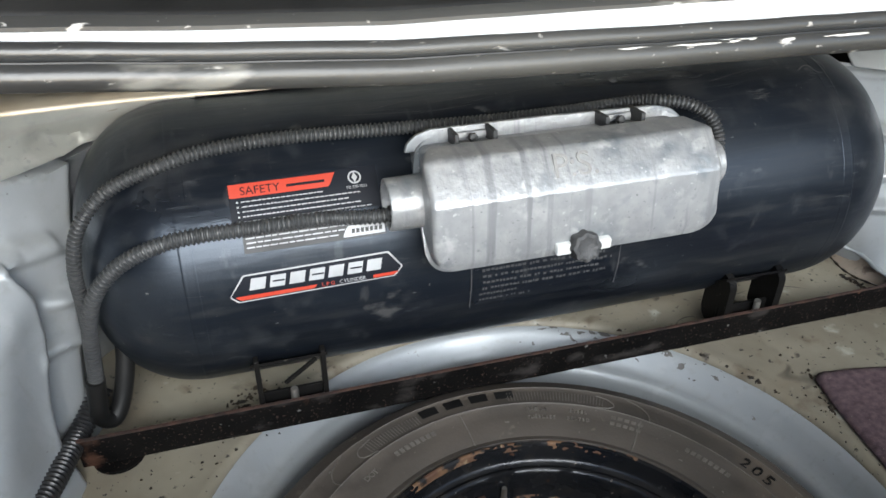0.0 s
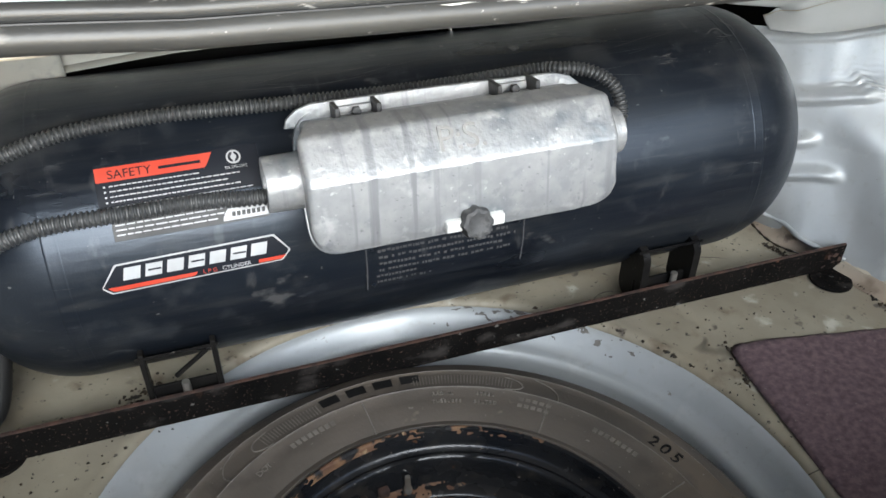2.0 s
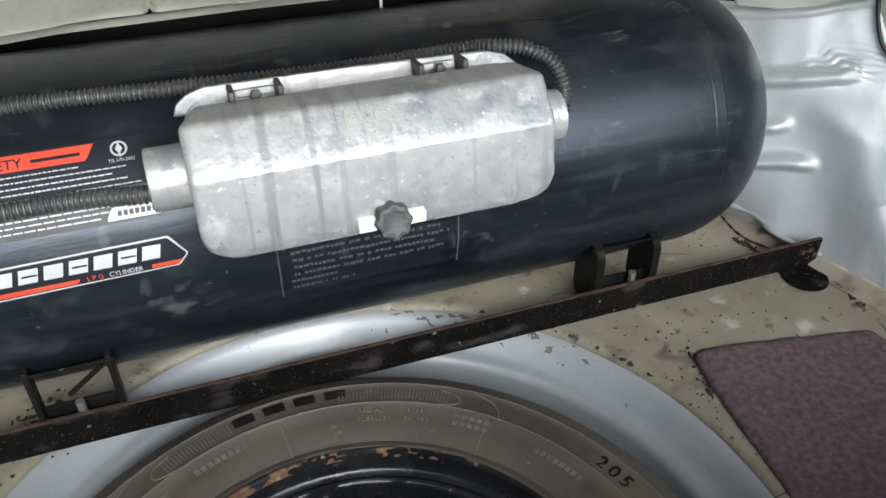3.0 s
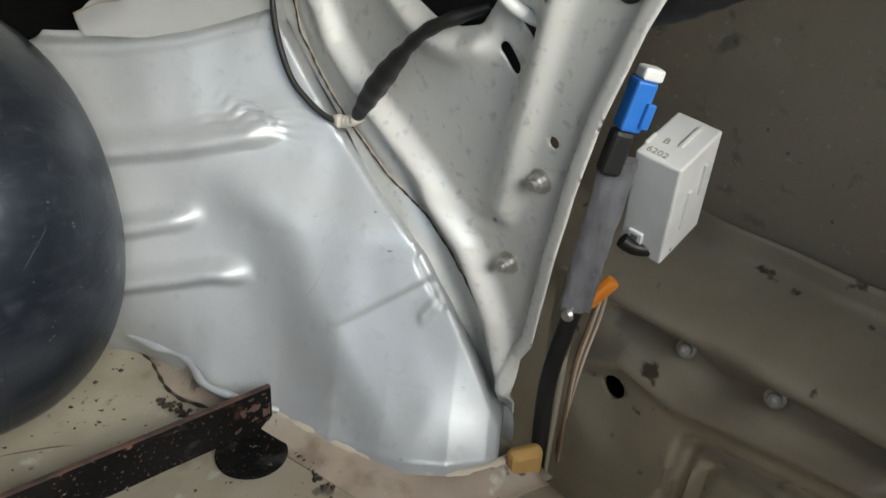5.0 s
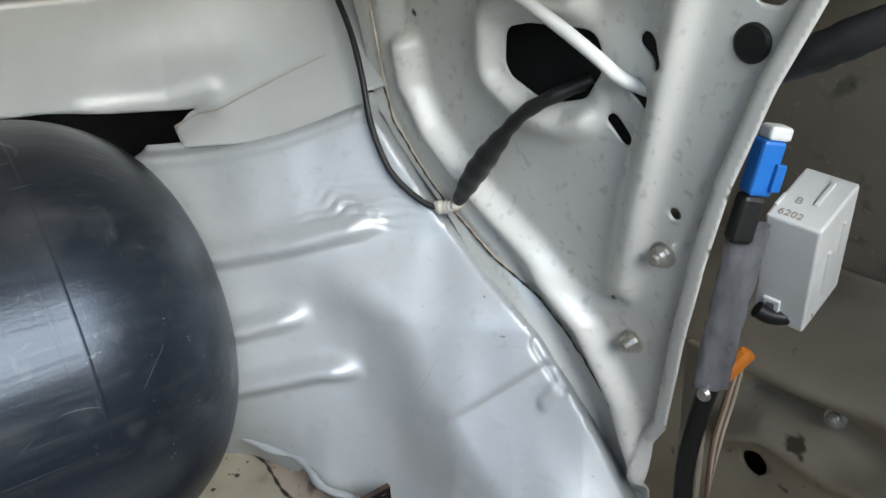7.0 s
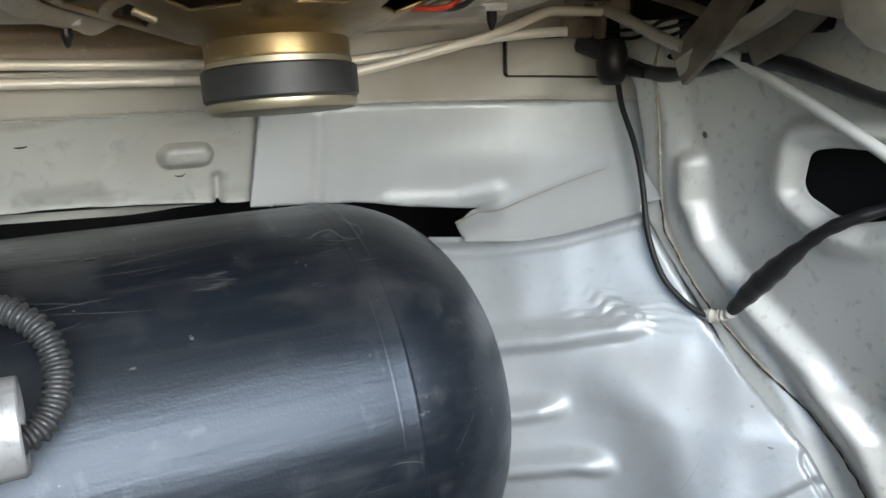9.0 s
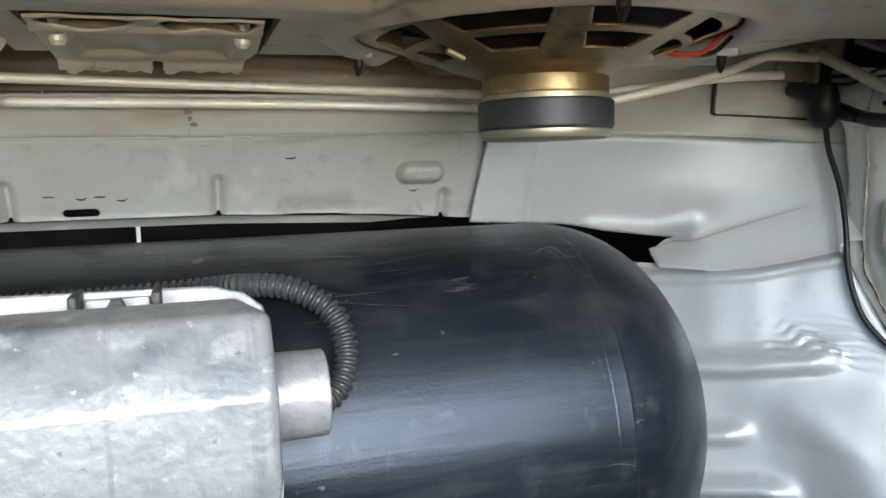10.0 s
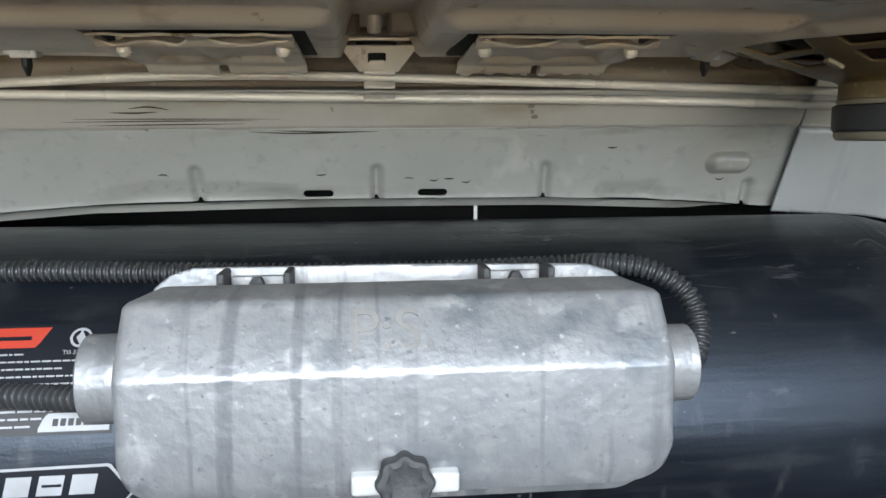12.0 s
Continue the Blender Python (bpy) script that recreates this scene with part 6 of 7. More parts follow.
# pocket walls are black: the hole's shade is in their colour
part("pocket", merge(box(0.026, 0.002, 0.018, Matrix.Translation((0.048, 0.988, 0.478))), box(0.026, 0.026, 0.002, Matrix.Translation((0.048, 0.976, 0.4690))), box(0.002, 0.026, 0.018, Matrix.Translation((0.034, 0.976, 0.478))), box(0.002, 0.026, 0.018, Matrix.Translation((0.062, 0.976, 0.478)))), BLACK, clip, "pocket behind the hole, coloured black for its shade")
for z in (0.4660, 0.4550, 0.4440):
    part("rod_hook", box(0.024, 0.007, 0.0030, Matrix.Translation((0.0500, 0.962 + 0.02 * (0.466 - z) / 0.02, z)) @ Matrix.Rotation(radians(35), 4, "X"), 0.0011), ROD, clip, "pale rod hook")
part("stud", lathe([(0, -0.014), (0.0045, -0.013), (0.006, -0.006), (0.006, 0.010), (0, 0.010)], 14, Matrix.Translation((0.046, 0.925, 0.507))), ROD, clip, "painted stud")
part("rusty_block", merge(box(0.022, 0.030, 0.030, Matrix.Translation((0.066, 0.925, 0.507)), 0.003), box(0.012, 0.030, 0.030, Matrix.Translation((0.030, 0.930, 0.507)), 0.003)), HINGE, clip, "brown rusty block above the bracket")


def vent(sx, label):
    """A pressed tray hung under the shelf; sx = -1 is the mirrored one."""
    t = thing("shelf_plate", label, "cover plate", "plates under the shelf", at=(0.052 + sx * 0.11, 0.88, 0.485))

    def flat(q):
        return 0.4940 - 0.19 * (q[:, 1] - 0.827)

    def place(P):
        q = np.stack([np.abs(P[:, 0] - 0.052), P[:, 1]], 1)
        inner = poly_sdf(q, [(0.064, 0.853), (0.159, 0.853), (0.157, 0.930), (0.066, 0.930)])
        d = 0.0045 * step(inner, 0.0, 0.006) - 0.003 * np.exp(-((q[:, 0] - 0.111) / 0.008) ** 2) * step(inner, 0, 0.004) - 0.0050 * np.exp(-((q[:, 1] - 0.944) / 0.004) ** 2) - 0.0028 * np.exp(-((q[:, 1] - 0.8475) / 0.003) ** 2)
        d += np.array([0.0007 * noise.noise((p[0] * 70, p[1] * 70, 1.0)) for p in P])
        return np.stack([P[:, 0], P[:, 1], flat(q) + d], 1)

    def region(P):
        q = np.stack([np.abs(P[:, 0] - 0.052), P[:, 1]], 1)
        s = poly_sdf(q, [(0.0540, 0.828), (0.1690, 0.828), (0.1715, 0.90), (0.1640, 0.947), (0.0535, 0.949)])
        s = s + 0.0014 * np.sin(q[:, 0] * 230) * step(q[:, 1], 0.93, 0.942) - 0.0002
        for a, b in ((0.0640, 0.098), (0.124, 0.159)):
            s = np.minimum(s, -slot_sdf(q, (a, 0.8375), (b, 0.8375), 0.0075 + 0.0012 * np.sin(q[:, 0] * 170)))
        return np.minimum(s, -slot_sdf(q, (0.112, 0.940), (0.112, 0.955), 0.0032))
    b = (0.104, 0.226) if sx > 0 else (-0.122, 0.0)
    # black filler near the plate, so slits and edges look shaded
    part("cavity", box(0.130, 0.124, 0.003, Matrix.Translation((0.052 + sx * 0.112, 0.892, 0.4905)) @ Matrix.Rotation(radians(-10.8), 4, "X"), 0.001), BLACK, t, "black box standing for the unlit hollow above the plate")
    smooth(thick(part("pressing", sheet("pressing", (*b, 0.825, 0.953), 0.0015, region, place, True), SHELF, t), 0.0016, 1), 40)
    for x0, x1 in ((0.058, 0.1075), (0.1165, 0.163)):
        run = [Vector((0.052 + sx * (x0 + (x1 - x0) * k / 16), 0.9500 + 0.0008 * math.sin(k * 1.9), 0.4685 - 0.0008 * math.sin(k * 1.1) - 0.0022 * (k in (0, 1, 15, 16)))) for k in range(17)]
        smooth(part("flange", tube(run, lambda i: 0.0034 + 0.0005 * math.sin(i * 1.3 + x0 * 90), 8), ROD, t, "pale crimped lower edge"), 50)
    for dx, y in ((0.1600, 0.871), (0.0640, 0.871)):
        part("screw", lathe([(0, -0.006), (0.0030, -0.0055), (0.0046, -0.003), (0.0046, 0.008), (0, 0.008)], 14, Matrix.Translation((0.052 + sx * dx, y, 0.4850))), ROD, t, "painted screw head")


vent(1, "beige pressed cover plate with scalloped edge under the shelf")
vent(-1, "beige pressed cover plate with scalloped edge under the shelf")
for x, y in ((0.295, 0.944), (0.372, 0.725), (-0.195, 0.944), (0.56, 0.90)):
    z = shelf_z(y) - 0.001
    p = thing("trim_clip", "pale plastic trim clip with dark pin through the shelf", "clip", "trim clips", at=(x, y, z))
    part("collar", box(0.018, 0.014, 0.006, Matrix.Translation((x, y, z - 0.002)), 0.0015), WHITE, p)
    part("flange", lathe([(0, -0.0045), (0.011, -0.004), (0.0115, -0.002), (0, 0.002)], 16, Matrix.Translation((x - 0.003, y, z + 0.002))), WHITE, p)
    part("pin", lathe([(0, -0.018), (0.0015, -0.017), (0.0036, -0.011), (0.0036, -0.004), (0, -0.004)], 10, Matrix.Translation((x, y, z))), RUBBER, p, "dark pointed pin")

# ---- right corner: cable, tube, harness, relay box ----


def cable(name, label, pts, r, mat, category="cable", group="", gap=0.005, flat=1.0):
    run = even(spline(pts), gap)
    ob = part(name, tube(run, r, 10, True, flat), mat)
    return tagged(smooth(ob), label, category, group)


cab = thing("wall_cable", "thin black cable hanging along the wheel arch, taped below", "cable", at=(0.75, 0.92, 0.22))
smooth(part("cable_run", tube(even(spline([(0.700, 0.950, 0.455), (0.713, 0.952, 0.428), (0.714, 0.945, 0.405), (0.717, 0.930, 0.374), (0.716, 0.917, 0.342), (0.713, 0.904, 0.304), (0.715, 0.888, 0.273), (0.722, 0.873, 0.256), (0.730, 0.860, 0.246), (0.739, 0.850, 0.242)]), 0.004), 0.0025, 10), RUBBER, cab))
smooth(part("tape_wrap", tube(even(spline([(0.735, 0.856, 0.243), (0.742, 0.846, 0.244), (0.744, 0.836, 0.251)]), 0.002), lambda i: 0.0042 + 0.0006 * (i % 3), 10), TAPE, cab, "dirty white tape"))
smooth(part("sleeve", tube(even(spline([(0.743, 0.836, 0.252), (0.739, 0.808, 0.283), (0.738, 0.780, 0.313), (0.740, 0.760, 0.333), (0.746, 0.741, 0.346), (0.765, 0.72, 0.358)]), 0.004), lambda i: 0.0048 + 0.0036 * math.sin(min(i / 24, 1) * math.pi) + 0.0004 * math.sin(i * 1.3), 12), RUBBER, cab, "black tapered sleeve"))
smooth(part("grommet", lathe([(0, -0.006), (0.008, -0.005), (0.0115, 0.001), (0.0130, 0.010), (0.0120, 0.022), (0.009, 0.030), (0, 0.031)], 20, Matrix.Translation((0.696, 0.938, 0.430))), RUBBER, cab, "black taped grommet"), 60)
for v in cab.children[-1].data.vertices:
    v.co += Vector((0.0030 * noise.noise(v.co * 95), 0.0030 * noise.noise(v.co * 95 + Vector((9, 0, 0))), 0.0022 * noise.noise(v.co * 95 + Vector((0, 9, 0)))))
smooth(part("tie", tube(even(spline([(0.690, 0.968, 0.462), (0.698, 0.950, 0.452), (0.704, 0.935, 0.440), (0.712, 0.915, 0.434)]), 0.003), lambda i: 0.013 - 0.0004 * i, 10), RUBBER, cab, "black grommet"))
cable("drain_tube", "white plastic tube running into a slot of the side panel", [(0.720, 0.862, 0.460), (0.726, 0.796, 0.430), (0.7315, 0.759, 0.411), (0.7385, 0.725, 0.392), (0.7445, 0.700, 0.376), (0.753, 0.688, 0.364), (0.772, 0.678, 0.354)], 0.0042, WHITE, "tube")
har = thing("wire_harness", "black tape wrapped wiring harness across the top of the side panel", "cable", at=(0.74, 0.66, 0.43))
run = even(spline([(0.716, 0.946, 0.442), (0.722, 0.906, 0.433), (0.726, 0.865, 0.439), (0.728, 0.835, 0.445), (0.730, 0.800, 0.444), (0.732, 0.765, 0.435), (0.734, 0.730, 0.425), (0.735, 0.700, 0.422), (0.736, 0.667, 0.428), (0.736, 0.630, 0.441), (0.737, 0.599, 0.452), (0.745, 0.590, 0.457),
                   (0.765, 0.592, 0.452), (0.785, 0.590, 0.438), (0.790, 0.574, 0.426), (0.790, 0.560, 0.418), (0.791, 0.5545, 0.412), (0.792, 0.560, 0.405), (0.791, 0.578, 0.395), (0.790, 0.598, 0.384), (0.792, 0.625, 0.370), (0.796, 0.66, 0.35)]), 0.004)
rw = random.Random(3)
rad = [0.0088 + 0.0012 * math.sin(k * 0.21) + rw.uniform(-0.0005, 0.0005) for k, _ in enumerate(run)]
smooth(part("wrapped_run", tube(run, lambda i: rad[i], 12, True, 0.6), GREYTAPE, har), 50)
part("tag", box(0.009, 0.004, 0.013, Matrix.Translation((0.793, 0.575, 0.424)) @ Matrix.Rotation(radians(35), 4, "X"), 0.001), TAPE, har, "pale paper tag")
rb = thing("relay_box", "white plastic relay box hung beside the side panel", "relay", at=(0.83, 0.615, 0.25))
bx, by, bz = Vector((0.0479, 0.0056, 0.0155)).normalized(), Vector((-0.0051, 0.0318, 0.0042)).normalized(), None
bz = bx.cross(by).normalized()
by = bz.cross(bx).normalized()
RB = Matrix(((bx.x, by.x, bz.x, 0), (bx.y, by.y, bz.y, 0), (bx.z, by.z, bz.z, 0), (0, 0, 0, 1)))
RB = Matrix.Translation(Vector((0.8122, 0.5916, 0.2817)) + bx * 0.0254 + by * 0.0163 - bz * 0.043) @ RB
part("case", box(0.0508, 0.0326, 0.086, RB, 0.0016), WHITE, rb)
part("latch", box(0.003, 0.011, 0.015, RB @ Matrix.Translation((-0.0262, 0.005, -0.030)), 0.0008), WHITE, rb)
part("latch_window", box(0.001, 0.005, 0.006, RB @ Matrix.Translation((-0.0279, 0.005, -0.028))), GREYWRAP, rb, "grey latch window")
part("rib", box(0.024, 0.0025, 0.002, RB @ Matrix.Translation((0.006, -0.004, 0.0435)), 0.0005), WHITE, rb)
part("rib", box(0.012, 0.002, 0.0015, RB @ Matrix.Translation((-0.010, 0.015, 0.0435)), 0.0005), WHITE, rb)
part("rib", box(0.004, 0.003, 0.034, RB @ Matrix.Translation((-0.006, -0.0168, -0.004)), 0.0005), WHITE, rb)
part("rib", box(0.003, 0.003, 0.026, RB @ Matrix.Translation((0.010, -0.0168, 0.012)), 0.0005), WHITE, rb)
lettering("lettering", "6202", 0.0075, RB @ Matrix.Translation((-0.019, 0.012, 0.0431)) @ Matrix.Rotation(radians(-90), 4, "Z"), DIM2, rb, 0.0002)
lettering("lettering", "B", 0.008, RB @ Matrix.Translation((-0.006, 0.008, 0.0431)) @ Matrix.Rotation(radians(-90), 4, "Z"), DIM2, rb, 0.0002)
bc = thing("blue_connector", "blue plastic wiring connector with black socket", "connector", at=(0.80, 0.62, 0.32))
BM = Matrix.Translation((0.795, 0.622, 0.318)) @ Matrix.Rotation(radians(-25), 4, "Z") @ Matrix.Rotation(radians(12), 4, "Y")
part("shell", box(0.014, 0.013, 0.032, BM, 0.002), BLUE, bc)
part("shell_rib", box(0.006, 0.005, 0.016, BM @ Matrix.Translation((0.006, -0.007, -0.004)), 0.001), BLUE, bc)
part("cap", box(0.014, 0.012, 0.008, BM @ Matrix.Translation((0.002, 0, 0.020)), 0.002), WHITE, bc, "cream cap")
part("socket", box(0.014, 0.012, 0.030, BM @ Matrix.Translation((-0.001, 0, -0.031)), 0.003), RUBBER, bc, "black socket")
wrapb = thing("wrapped_bundle", "grey shiny plastic wrapped wiring bundle beside the side panel", "wiring bundle", at=(0.795, 0.63, 0.21))
smooth(part("wrap", tube(even(spline([(0.793, 0.624, 0.282), (0.796, 0.628, 0.262), (0.798, 0.634, 0.225), (0.800, 0.640, 0.185), (0.802, 0.644, 0.156)]), 0.004), lambda i: 0.0122 + 0.0003 * math.sin(i * 0.6), 20, True, 0.34), GREYWRAP, wrapb), 60)
for v in wrapb.children[0].data.vertices:
    k = noise.noise(Vector((v.co.x * 260, v.co.y * 260, v.co.z * 60))) + 0.6 * noise.noise(v.co * 330)
    v.co += Vector((-0.7, -0.7, 0)) * 0.0026 * k
part("end_screw", lathe([(0, 0.004), (0.004, 0.003), (0.005, 0)], 12, Matrix.Translation((0.790, 0.640, 0.158)) @ Matrix.Rotation(radians(-90), 4, "Y")), STEEL, wrapb, "small bright screw")
oc = part("orange_connector", box(0.012, 0.010, 0.030, Matrix.Translation((0.834, 0.648, 0.157)) @ Matrix.Rotation(radians(38), 4, "Y") @ Matrix.Rotation(radians(20), 4, "X"), 0.003), ORANGE)
tagged(oc, "orange plastic wiring connector below the bundle", "connector")
cable("black_cable", "flat black cable running down behind the side panel", [(0.806, 0.645, 0.165), (0.808, 0.655, 0.12), (0.806, 0.660, 0.07), (0.803, 0.655, 0.0), (0.80, 0.65, -0.10)], 0.007, RUBBER)
for k in range(4):
    cable("brown_wire", "thin brown wire hanging below the connector", [(0.834 + 0.003 * k, 0.648, 0.150), (0.838 + 0.004 * k, 0.655, 0.12), (0.836 + 0.003 * k, 0.66, 0.07), (0.832 + 0.003 * k, 0.655 + 0.004 * k, -0.02)], 0.0016, (WIRE, CAULK)[k % 2], "cable", "thin hanging wires")
cable("relay_lead", "short black lead under the relay box", [(0.822, 0.630, 0.214), (0.828, 0.624, 0.209), (0.838, 0.617, 0.208), (0.850, 0.610, 0.212)], 0.0055, RUBBER)
pil = part("pillar_strip", box(0.006, 0.020, 0.30, Matrix.Translation((0.822, 0.668, 0.02)), 0.002), DIM2)
structure(pil, "olive grey painted steel pillar strip", "pillar")

# ---- hinge arm and lamp housing above the right corner ----
hinge = thing("lid_hinge", "dull beige painted curved boot lid hinge arm", "hinge", at=(0.70, 0.80, 0.47))


def strap(pts, w, t, up=(0, 0, 1)):
    run2 = even(spline(pts), 0.006)
    bm = bmesh.new()
    rings = []
    for i, p in enumerate(run2):
        d = (run2[min(i + 1, len(run2) - 1)] - run2[max(i - 1, 0)]).normalized()
        s = d.cross(Vector(up)).normalized()
        n2 = s.cross(d)
        rings.append([bm.verts.new(p + s * a + n2 * b) for a, b in ((-w / 2, -t / 2), (w / 2, -t / 2), (w / 2, t / 2), (-w / 2, t / 2))])
    for a, b in zip(rings[:-1], rings[1:]):
        for k in range(4):
            bm.faces.new((a[k], a[(k + 1) % 4], b[(k + 1) % 4], b[k]))
    bm.faces.new(rings[0][::-1])
    bm.faces.new(rings[-1])
    bmesh.ops.recalc_face_normals(bm, faces=bm.faces[:])
    return bm


smooth(part("arm", strap([(0.702, 0.868, 0.440), (0.700, 0.845, 0.458), (0.700, 0.822, 0.482), (0.700, 0.805, 0.505), (0.700, 0.79, 0.54)], 0.030, 0.005, (0.9, -0.4, 0.2)), HINGE, hinge, "dull brown grey hinge strap"), 40)
smooth(part("arm_flange", strap([(0.703, 0.866, 0.4395), (0.703, 0.835, 0.456), (0.703, 0.805, 0.469), (0.703, 0.776, 0.485), (0.703, 0.75, 0.515)], 0.010, 0.012, (0, 0, 1)), STRIP, hinge), 40)
smooth(part("spring_arm", strap([(0.712, 0.815, 0.458), (0.712, 0.79, 0.470), (0.712, 0.76, 0.492), (0.712, 0.73, 0.53)], 0.034, 0.004, (0.9, -0.3, 0.3)), HINGE, hinge), 40)
smooth(part("link", tube(even(spline([(0.690, 0.952, 0.487), (0.694, 0.915, 0.474), (0.698, 0.885, 0.462), (0.700, 0.863, 0.455)]), 0.005), 0.0046, 10), STRIP, hinge), 40)
part("bracket", merge(box(0.006, 0.026, 0.034, Matrix.Translation((0.690, 0.955, 0.478)), 0.002), box(0.030, 0.006, 0.016, Matrix.Translation((0.672, 0.955, 0.470)), 0.002), box(0.026, 0.030, 0.005, Matrix.Translation((0.682, 0.955, 0.492)), 0.001)), HINGE, hinge, "rusty brown pivot bracket")
# added black plate, in place of the shaded gap behind the link
part("bracket_plate", merge(box(0.006, 0.075, 0.036, Matrix.Translation((0.727, 0.922, 0.462)), 0.002), box(0.020, 0.006, 0.030, Matrix.Translation((0.716, 0.958, 0.466)), 0.002)), BLACKSTEEL, hinge, "black plate added for the shade behind the link")
for k in range(3):
    part("thin_wire", tube(even(spline([(0.700 + 0.004 * k, 0.962, 0.470 - 0.004 * k), (0.708, 0.935 - 0.006 * k, 0.474 - 0.006 * k), (0.716, 0.905, 0.462 + 0.006 * k), (0.722, 0.875, 0.470 + 0.004 * k)]), 0.005), 0.0016, 6), RUBBER, hinge, "thin dark wire")
# black box standing for the unlit recess above the side panel
part("pivot_box", box(0.07, 0.19, 0.040, Matrix.Translation((0.757, 0.86, 0.484)), 0.008), BLACKSTEEL, hinge, "black box added for the dark recess by the hinge")
part("cross_link", tube(even(spline([(0.70, 0.915, 0.497), (0.712, 0.88, 0.486), (0.716, 0.85, 0.476)]), 0.006), 0.004, 10), HINGE, hinge)
rail = part("side_gutter", strap([(0.745, 0.79, 0.500), (0.744, 0.74, 0.488), (0.750, 0.66, 0.474), (0.770, 0.575, 0.480), (0.80, 0.50, 0.50), (0.81, 0.30, 0.51)], 0.09, 0.03), CAULK)
structure(smooth(rail, 40), "cream painted gutter above the side panel", "body panel")
dome = part("spring_cover", lathe([(0, 0.0), (0.018, 0.001), (0.034, 0.006), (0.045, 0.015), (0.050, 0.028), (0.050, 0.075), (0, 0.075)], 48, Matrix.Translation((0.657, 0.645, 0.4495)) @ Matrix.Rotation(radians(6), 4, "X")), CAULK)
tagged(smooth(dome), "cream painted round cover under the hinge", "cover")

# ---- floor corner: rubber stop, sealant ----
stop = thing("floor_bolt", "dirty olive bolt boss with a dull bolt beside the carpet", "bolt", at=(0.722, 0.622, 0))
smooth(part("boss", lathe([(0, 0.006), (0.008, 0.006), (0.010, 0.008), (0.014, 0.0075), (0.018, 0.002), (0.021, -0.004), (0, -0.004)], 28, Matrix.Translation((0.718, 0.622, -0.004))), DIM2, stop), 50)
part("bolt_head", lathe([(0, 0.012), (0.0055, 0.0115), (0.0065, 0.010), (0.0065, 0.004)], 6, Matrix.Translation((0.718, 0.622, -0.004))), DIM2, stop, "dull brown bolt head")
pt = part("sealant_patch", box(0.030, 0.014, 0.030, Matrix.Translation((0.782, 0.652, 0.012)) @ Matrix.Rotation(radians(-20), 4, "Z"), 0.006), PUTTY)
tagged(pt, "ochre lump of sealant at the foot of the panel", "sealant")
foot = thing("floor_seam", "cream seam sealant along the foot of the wheel arch", "sealant", at=(0.66, 0.85, 0))
smooth(part("bead", tube(even(spline([(0.600, 0.995, 0.005), (0.622, 0.925, 0.005), (0.634, 0.870, 0.006), (0.651, 0.820, 0.009), (0.670, 0.765, 0.011), (0.689, 0.722, 0.012), (0.720, 0.680, 0.012), (0.750, 0.667, 0.012), (0.780, 0.660, 0.012)]), 0.005), lambda i: 0.0040 + 0.0008 * math.sin(i * 0.9) + 0.0006 * math.sin(i * 2.3), 8), CAULK, foot), 60)

FOOT = ([(0.628, 0.880), (0.652, 0.820), (0.671, 0.765), (0.690, 0.722), (0.722, 0.680), (0.752, 0.667), (0.785, 0.660)],
        [(0.622, 0.860), (0.634, 0.795), (0.648, 0.747), (0.660, 0.702), (0.682, 0.661), (0.712, 0.645), (0.790, 0.630)])


def flange_place(P):
    """The sloped strip between the foot of the wheel arch and the floor."""
    k = np.linspace(0, 1, 7)
    a, b = (np.stack([np.interp(P[:, 0], k, [p[i] for p in row]) for i in (0, 1)], 1) for row in FOOT)
    q = a + (b - a) * P[:, 1:]
    z = 0.012 * (1 - step(P[:, 1], 0.1, 0.95)) + 0.0015 + wobble(q, 40, 0.0025) * (1 - P[:, 1])
    return np.column_stack([q, z])


ff = part("floor_flange", sheet("floor_flange", (0, 1, 0, 1), 0.02, None, flange_place), FLANGE)
structure(smooth(thick(ff, 0.002, 1), 60), "pinkish cream sealed flange at the foot of the wheel arch", "floor")
sf = part("side_floor", sheet("side_floor", (0.675, 0.795, 0.10, 0.66), 0.01, None, lambda P: np.column_stack([P, -0.006 + wobble(P, 18, 0.004)]), False), DIM2)
structure(smooth(thick(sf, 0.002), 60), "olive grey painted floor beside the side pocket", "floor")

weld = thing("weld_seam", "wavy silver weld lip between wheel arch and floor", "sealant", at=(0.61, 0.9, 0))
LIP = [(0.587, 0.972), (0.597, 0.941), (0.612, 0.912), (0.613, 0.887), (0.612, 0.865), (0.624, 0.843), (0.637, 0.829), (0.655, 0.812)]
LIP_Z = [0.030, 0.030, 0.030, 0.030, 0.029, 0.026, 0.022, 0.015]
SEAT = [(0.594, 0.988), (0.601, 0.962), (0.599, 0.935), (0.597, 0.914), (0.601, 0.892), (0.612, 0.873), (0.629, 0.848), (0.648, 0.822)]


def lip_place(P):
    """The dished flange below the lip, down to the floor."""
    k = np.linspace(0, 1, 8)
    a, b = (np.stack([np.interp(P[:, 0], k, [p[i] for p in row]) for i in (0, 1)], 1) for row in (LIP, SEAT))
    q = a + (b - a) * P[:, 1:]
    return np.column_stack([q + 0.008 * np.sin(math.pi * P[:, 1:]) * (0.6, 0.6), np.interp(P[:, 0], k, LIP_Z) * (1 - P[:, 1]) + 0.002])


smooth(part("weld_lip", tube(even(spline([(x, y, z) for (x, y), z in zip(LIP, LIP_Z)]), 0.004), lambda i: 0.0034 + 0.0005 * math.sin(i * 0.8), 10), SILVER, weld), 60)
smooth(part("lower_flange", sheet("lower_flange", (0, 1, 0, 1), 0.04, None, lip_place), FLANGE, weld, "dirty cream flange below the lip"), 60)
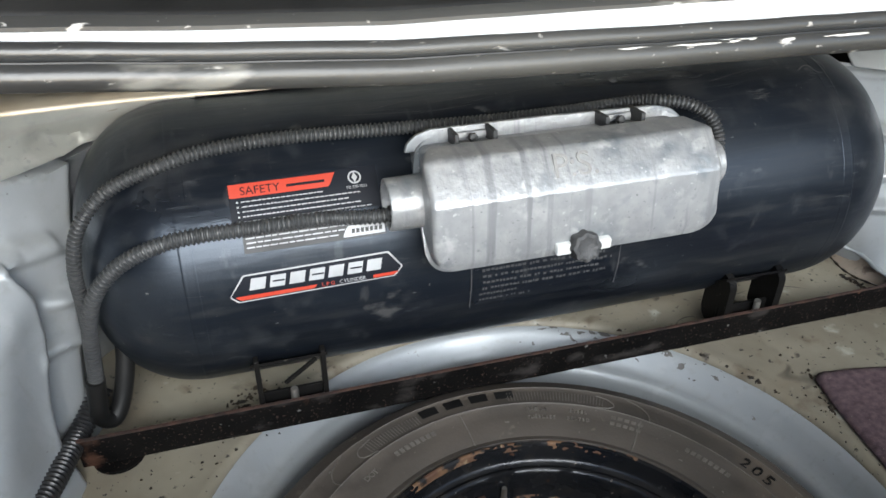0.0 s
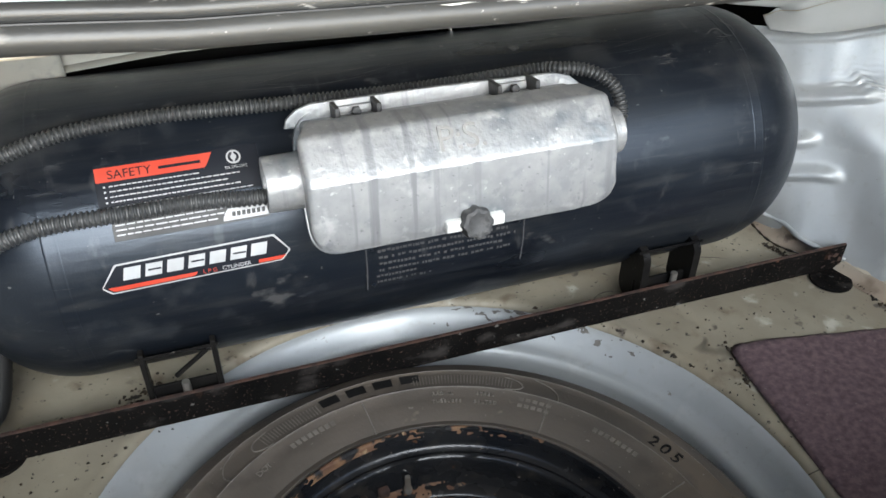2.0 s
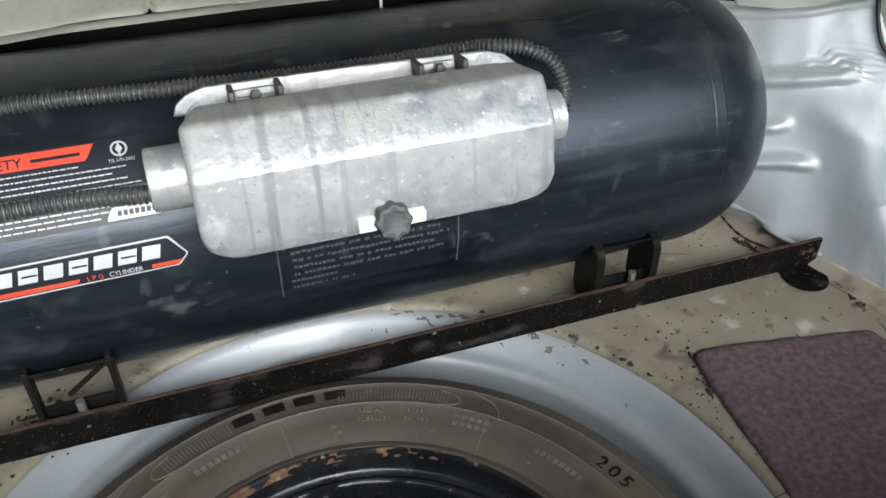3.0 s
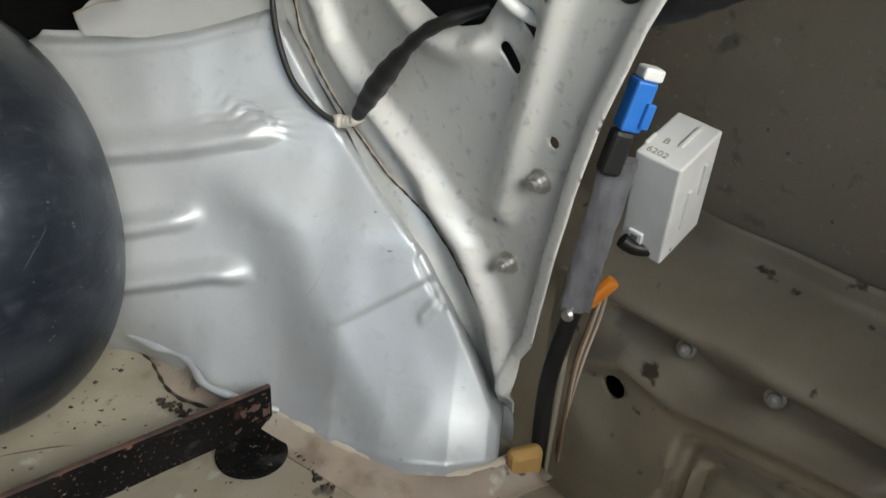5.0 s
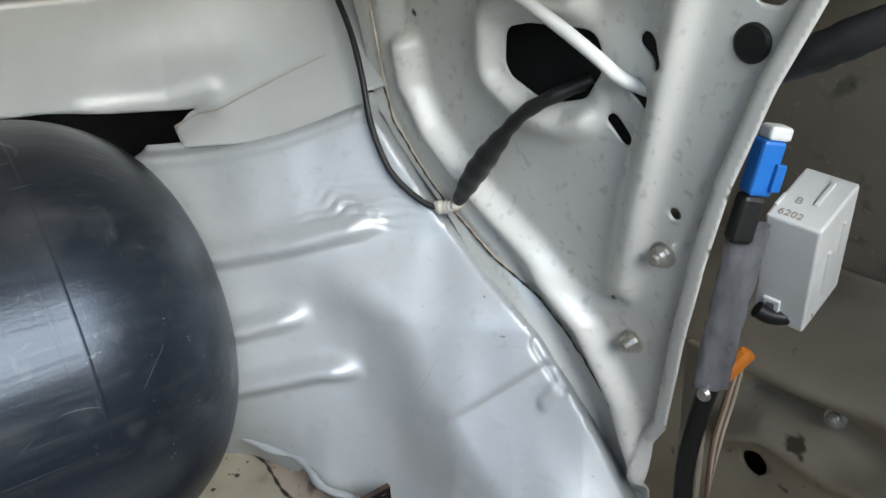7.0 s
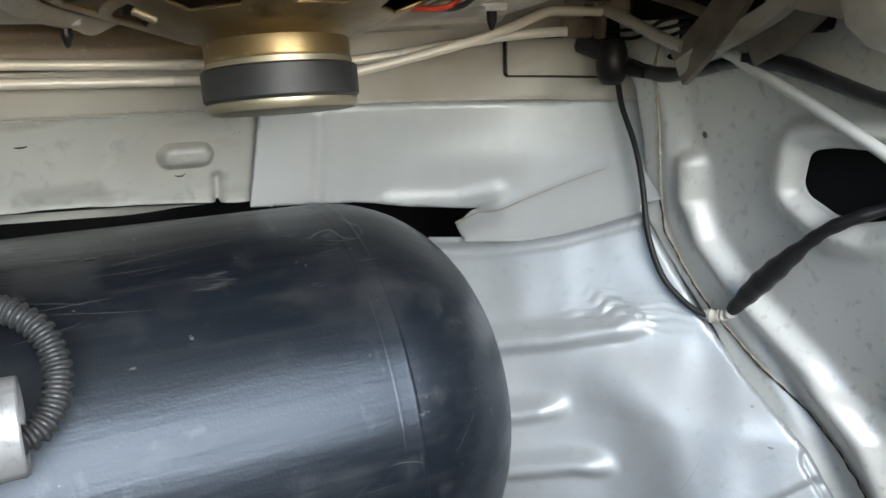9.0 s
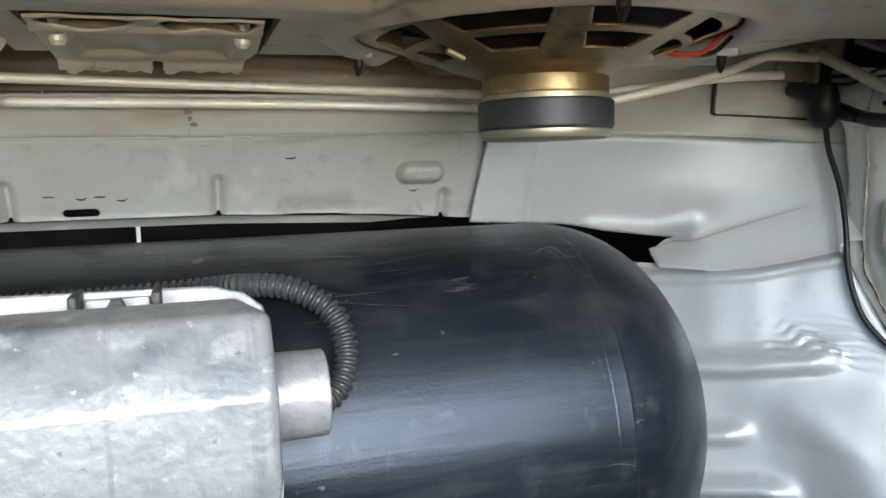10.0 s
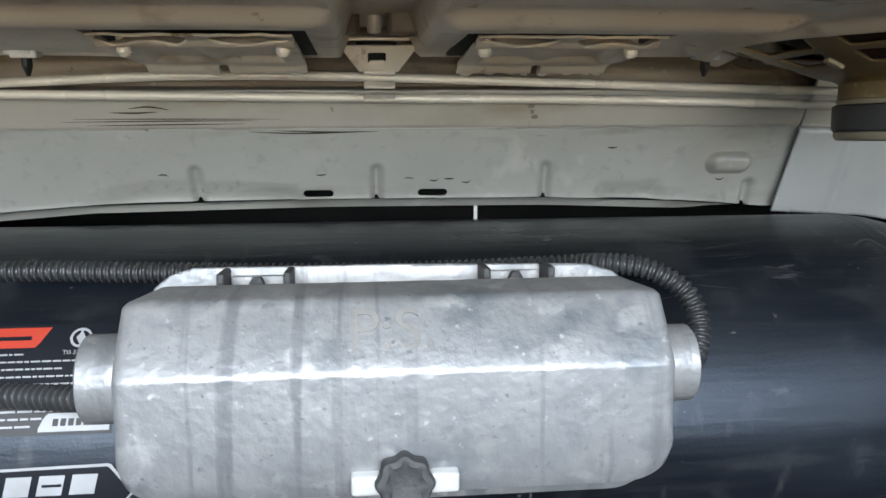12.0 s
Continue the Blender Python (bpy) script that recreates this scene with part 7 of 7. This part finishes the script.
smooth(part("dirt_line", tube(even(spline([(x - 0.001, y - 0.002, 0.0015) for x, y in SEAT]), 0.005), lambda i: 0.0012 + 0.0008 * math.sin(i * 1.7), 6), BLACKDIRT, weld, "dark dirt along the flange"), 60)


def crumbs(name, label, lines, count, spread, size, mat, seed):
    """Loose dirt: many small angular lumps lying along lines on the floor."""
    rc = random.Random(seed)
    verts, faces = [], []
    for _ in range(count):
        ln = rc.choice(lines)
        k = rc.randrange(len(ln) - 1)
        t = rc.random()
        x = ln[k][0] + (ln[k + 1][0] - ln[k][0]) * t + rc.gauss(0, spread)
        y = ln[k][1] + (ln[k + 1][1] - ln[k][1]) * t + rc.gauss(0, spread)
        r = size * rc.uniform(0.3, 1.0) ** 2 + 0.0006
        n0 = len(verts)
        a0 = rc.uniform(0, 6.28)
        el = rc.uniform(0.4, 1.0)
        for q in range(6):
            a = q * math.pi / 3
            rr = r * rc.uniform(0.6, 1.3)
            u, v = rr * math.cos(a), el * rr * math.sin(a)
            verts.append((x + u * math.cos(a0) - v * math.sin(a0), y + u * math.sin(a0) + v * math.cos(a0), 0.0005))
        verts.append((x, y, 0.0022 + 0.35 * r))
        for q in range(6):
            faces.append((n0 + q, n0 + (q + 1) % 6, n0 + 6))
    me = bpy.data.meshes.new(name)
    me.from_pydata(verts, [], faces)
    ob = part(name, me, mat)
    return tagged(ob, label, "dirt", kind="stuff")


crumbs("dirt_crumbs", "black crumbs of dirt in a floor crack", [[(0.648, 0.806), (0.648, 0.769), (0.647, 0.722)], [(0.585, 0.900), (0.592, 0.880), (0.596, 0.862)]], 90, 0.0022, 0.0035, BLACKDIRT, 4)
crumbs("dirt_crumbs", "black crumbs of dirt beside the mounting bracket", [[(-0.318, 0.868), (-0.304, 0.881), (-0.27, 0.884)], [(-0.31, 0.845), (-0.29, 0.850)]], 90, 0.009, 0.0045, BLACKDIRT, 5)
crumbs("dirt_crumbs", "scattered black dirt specks on the cream floor", [[(0.36, 0.93), (0.60, 0.90)], [(0.37, 0.84), (0.40, 0.74)], [(0.38, 0.72), (0.39, 0.64)], [(0.42, 0.78), (0.62, 0.74)], [(-0.44, 0.78), (-0.28, 0.80)], [(0.50, 0.95), (0.59, 0.96)]], 45, 0.020, 0.0026, BLACKDIRT, 6)
crumbs("dirt_crumbs", "dark worn crumbs along the edge of the wheel well", [[(WELL[0] + 0.391 * math.cos(radians(a)), WELL[1] + 0.391 * math.sin(radians(a))) for a in range(10, 62, 4)], [(0.40, 0.735), (0.388, 0.70), (0.383, 0.66)]], 45, 0.0014, 0.0046, BLACKDIRT, 7)
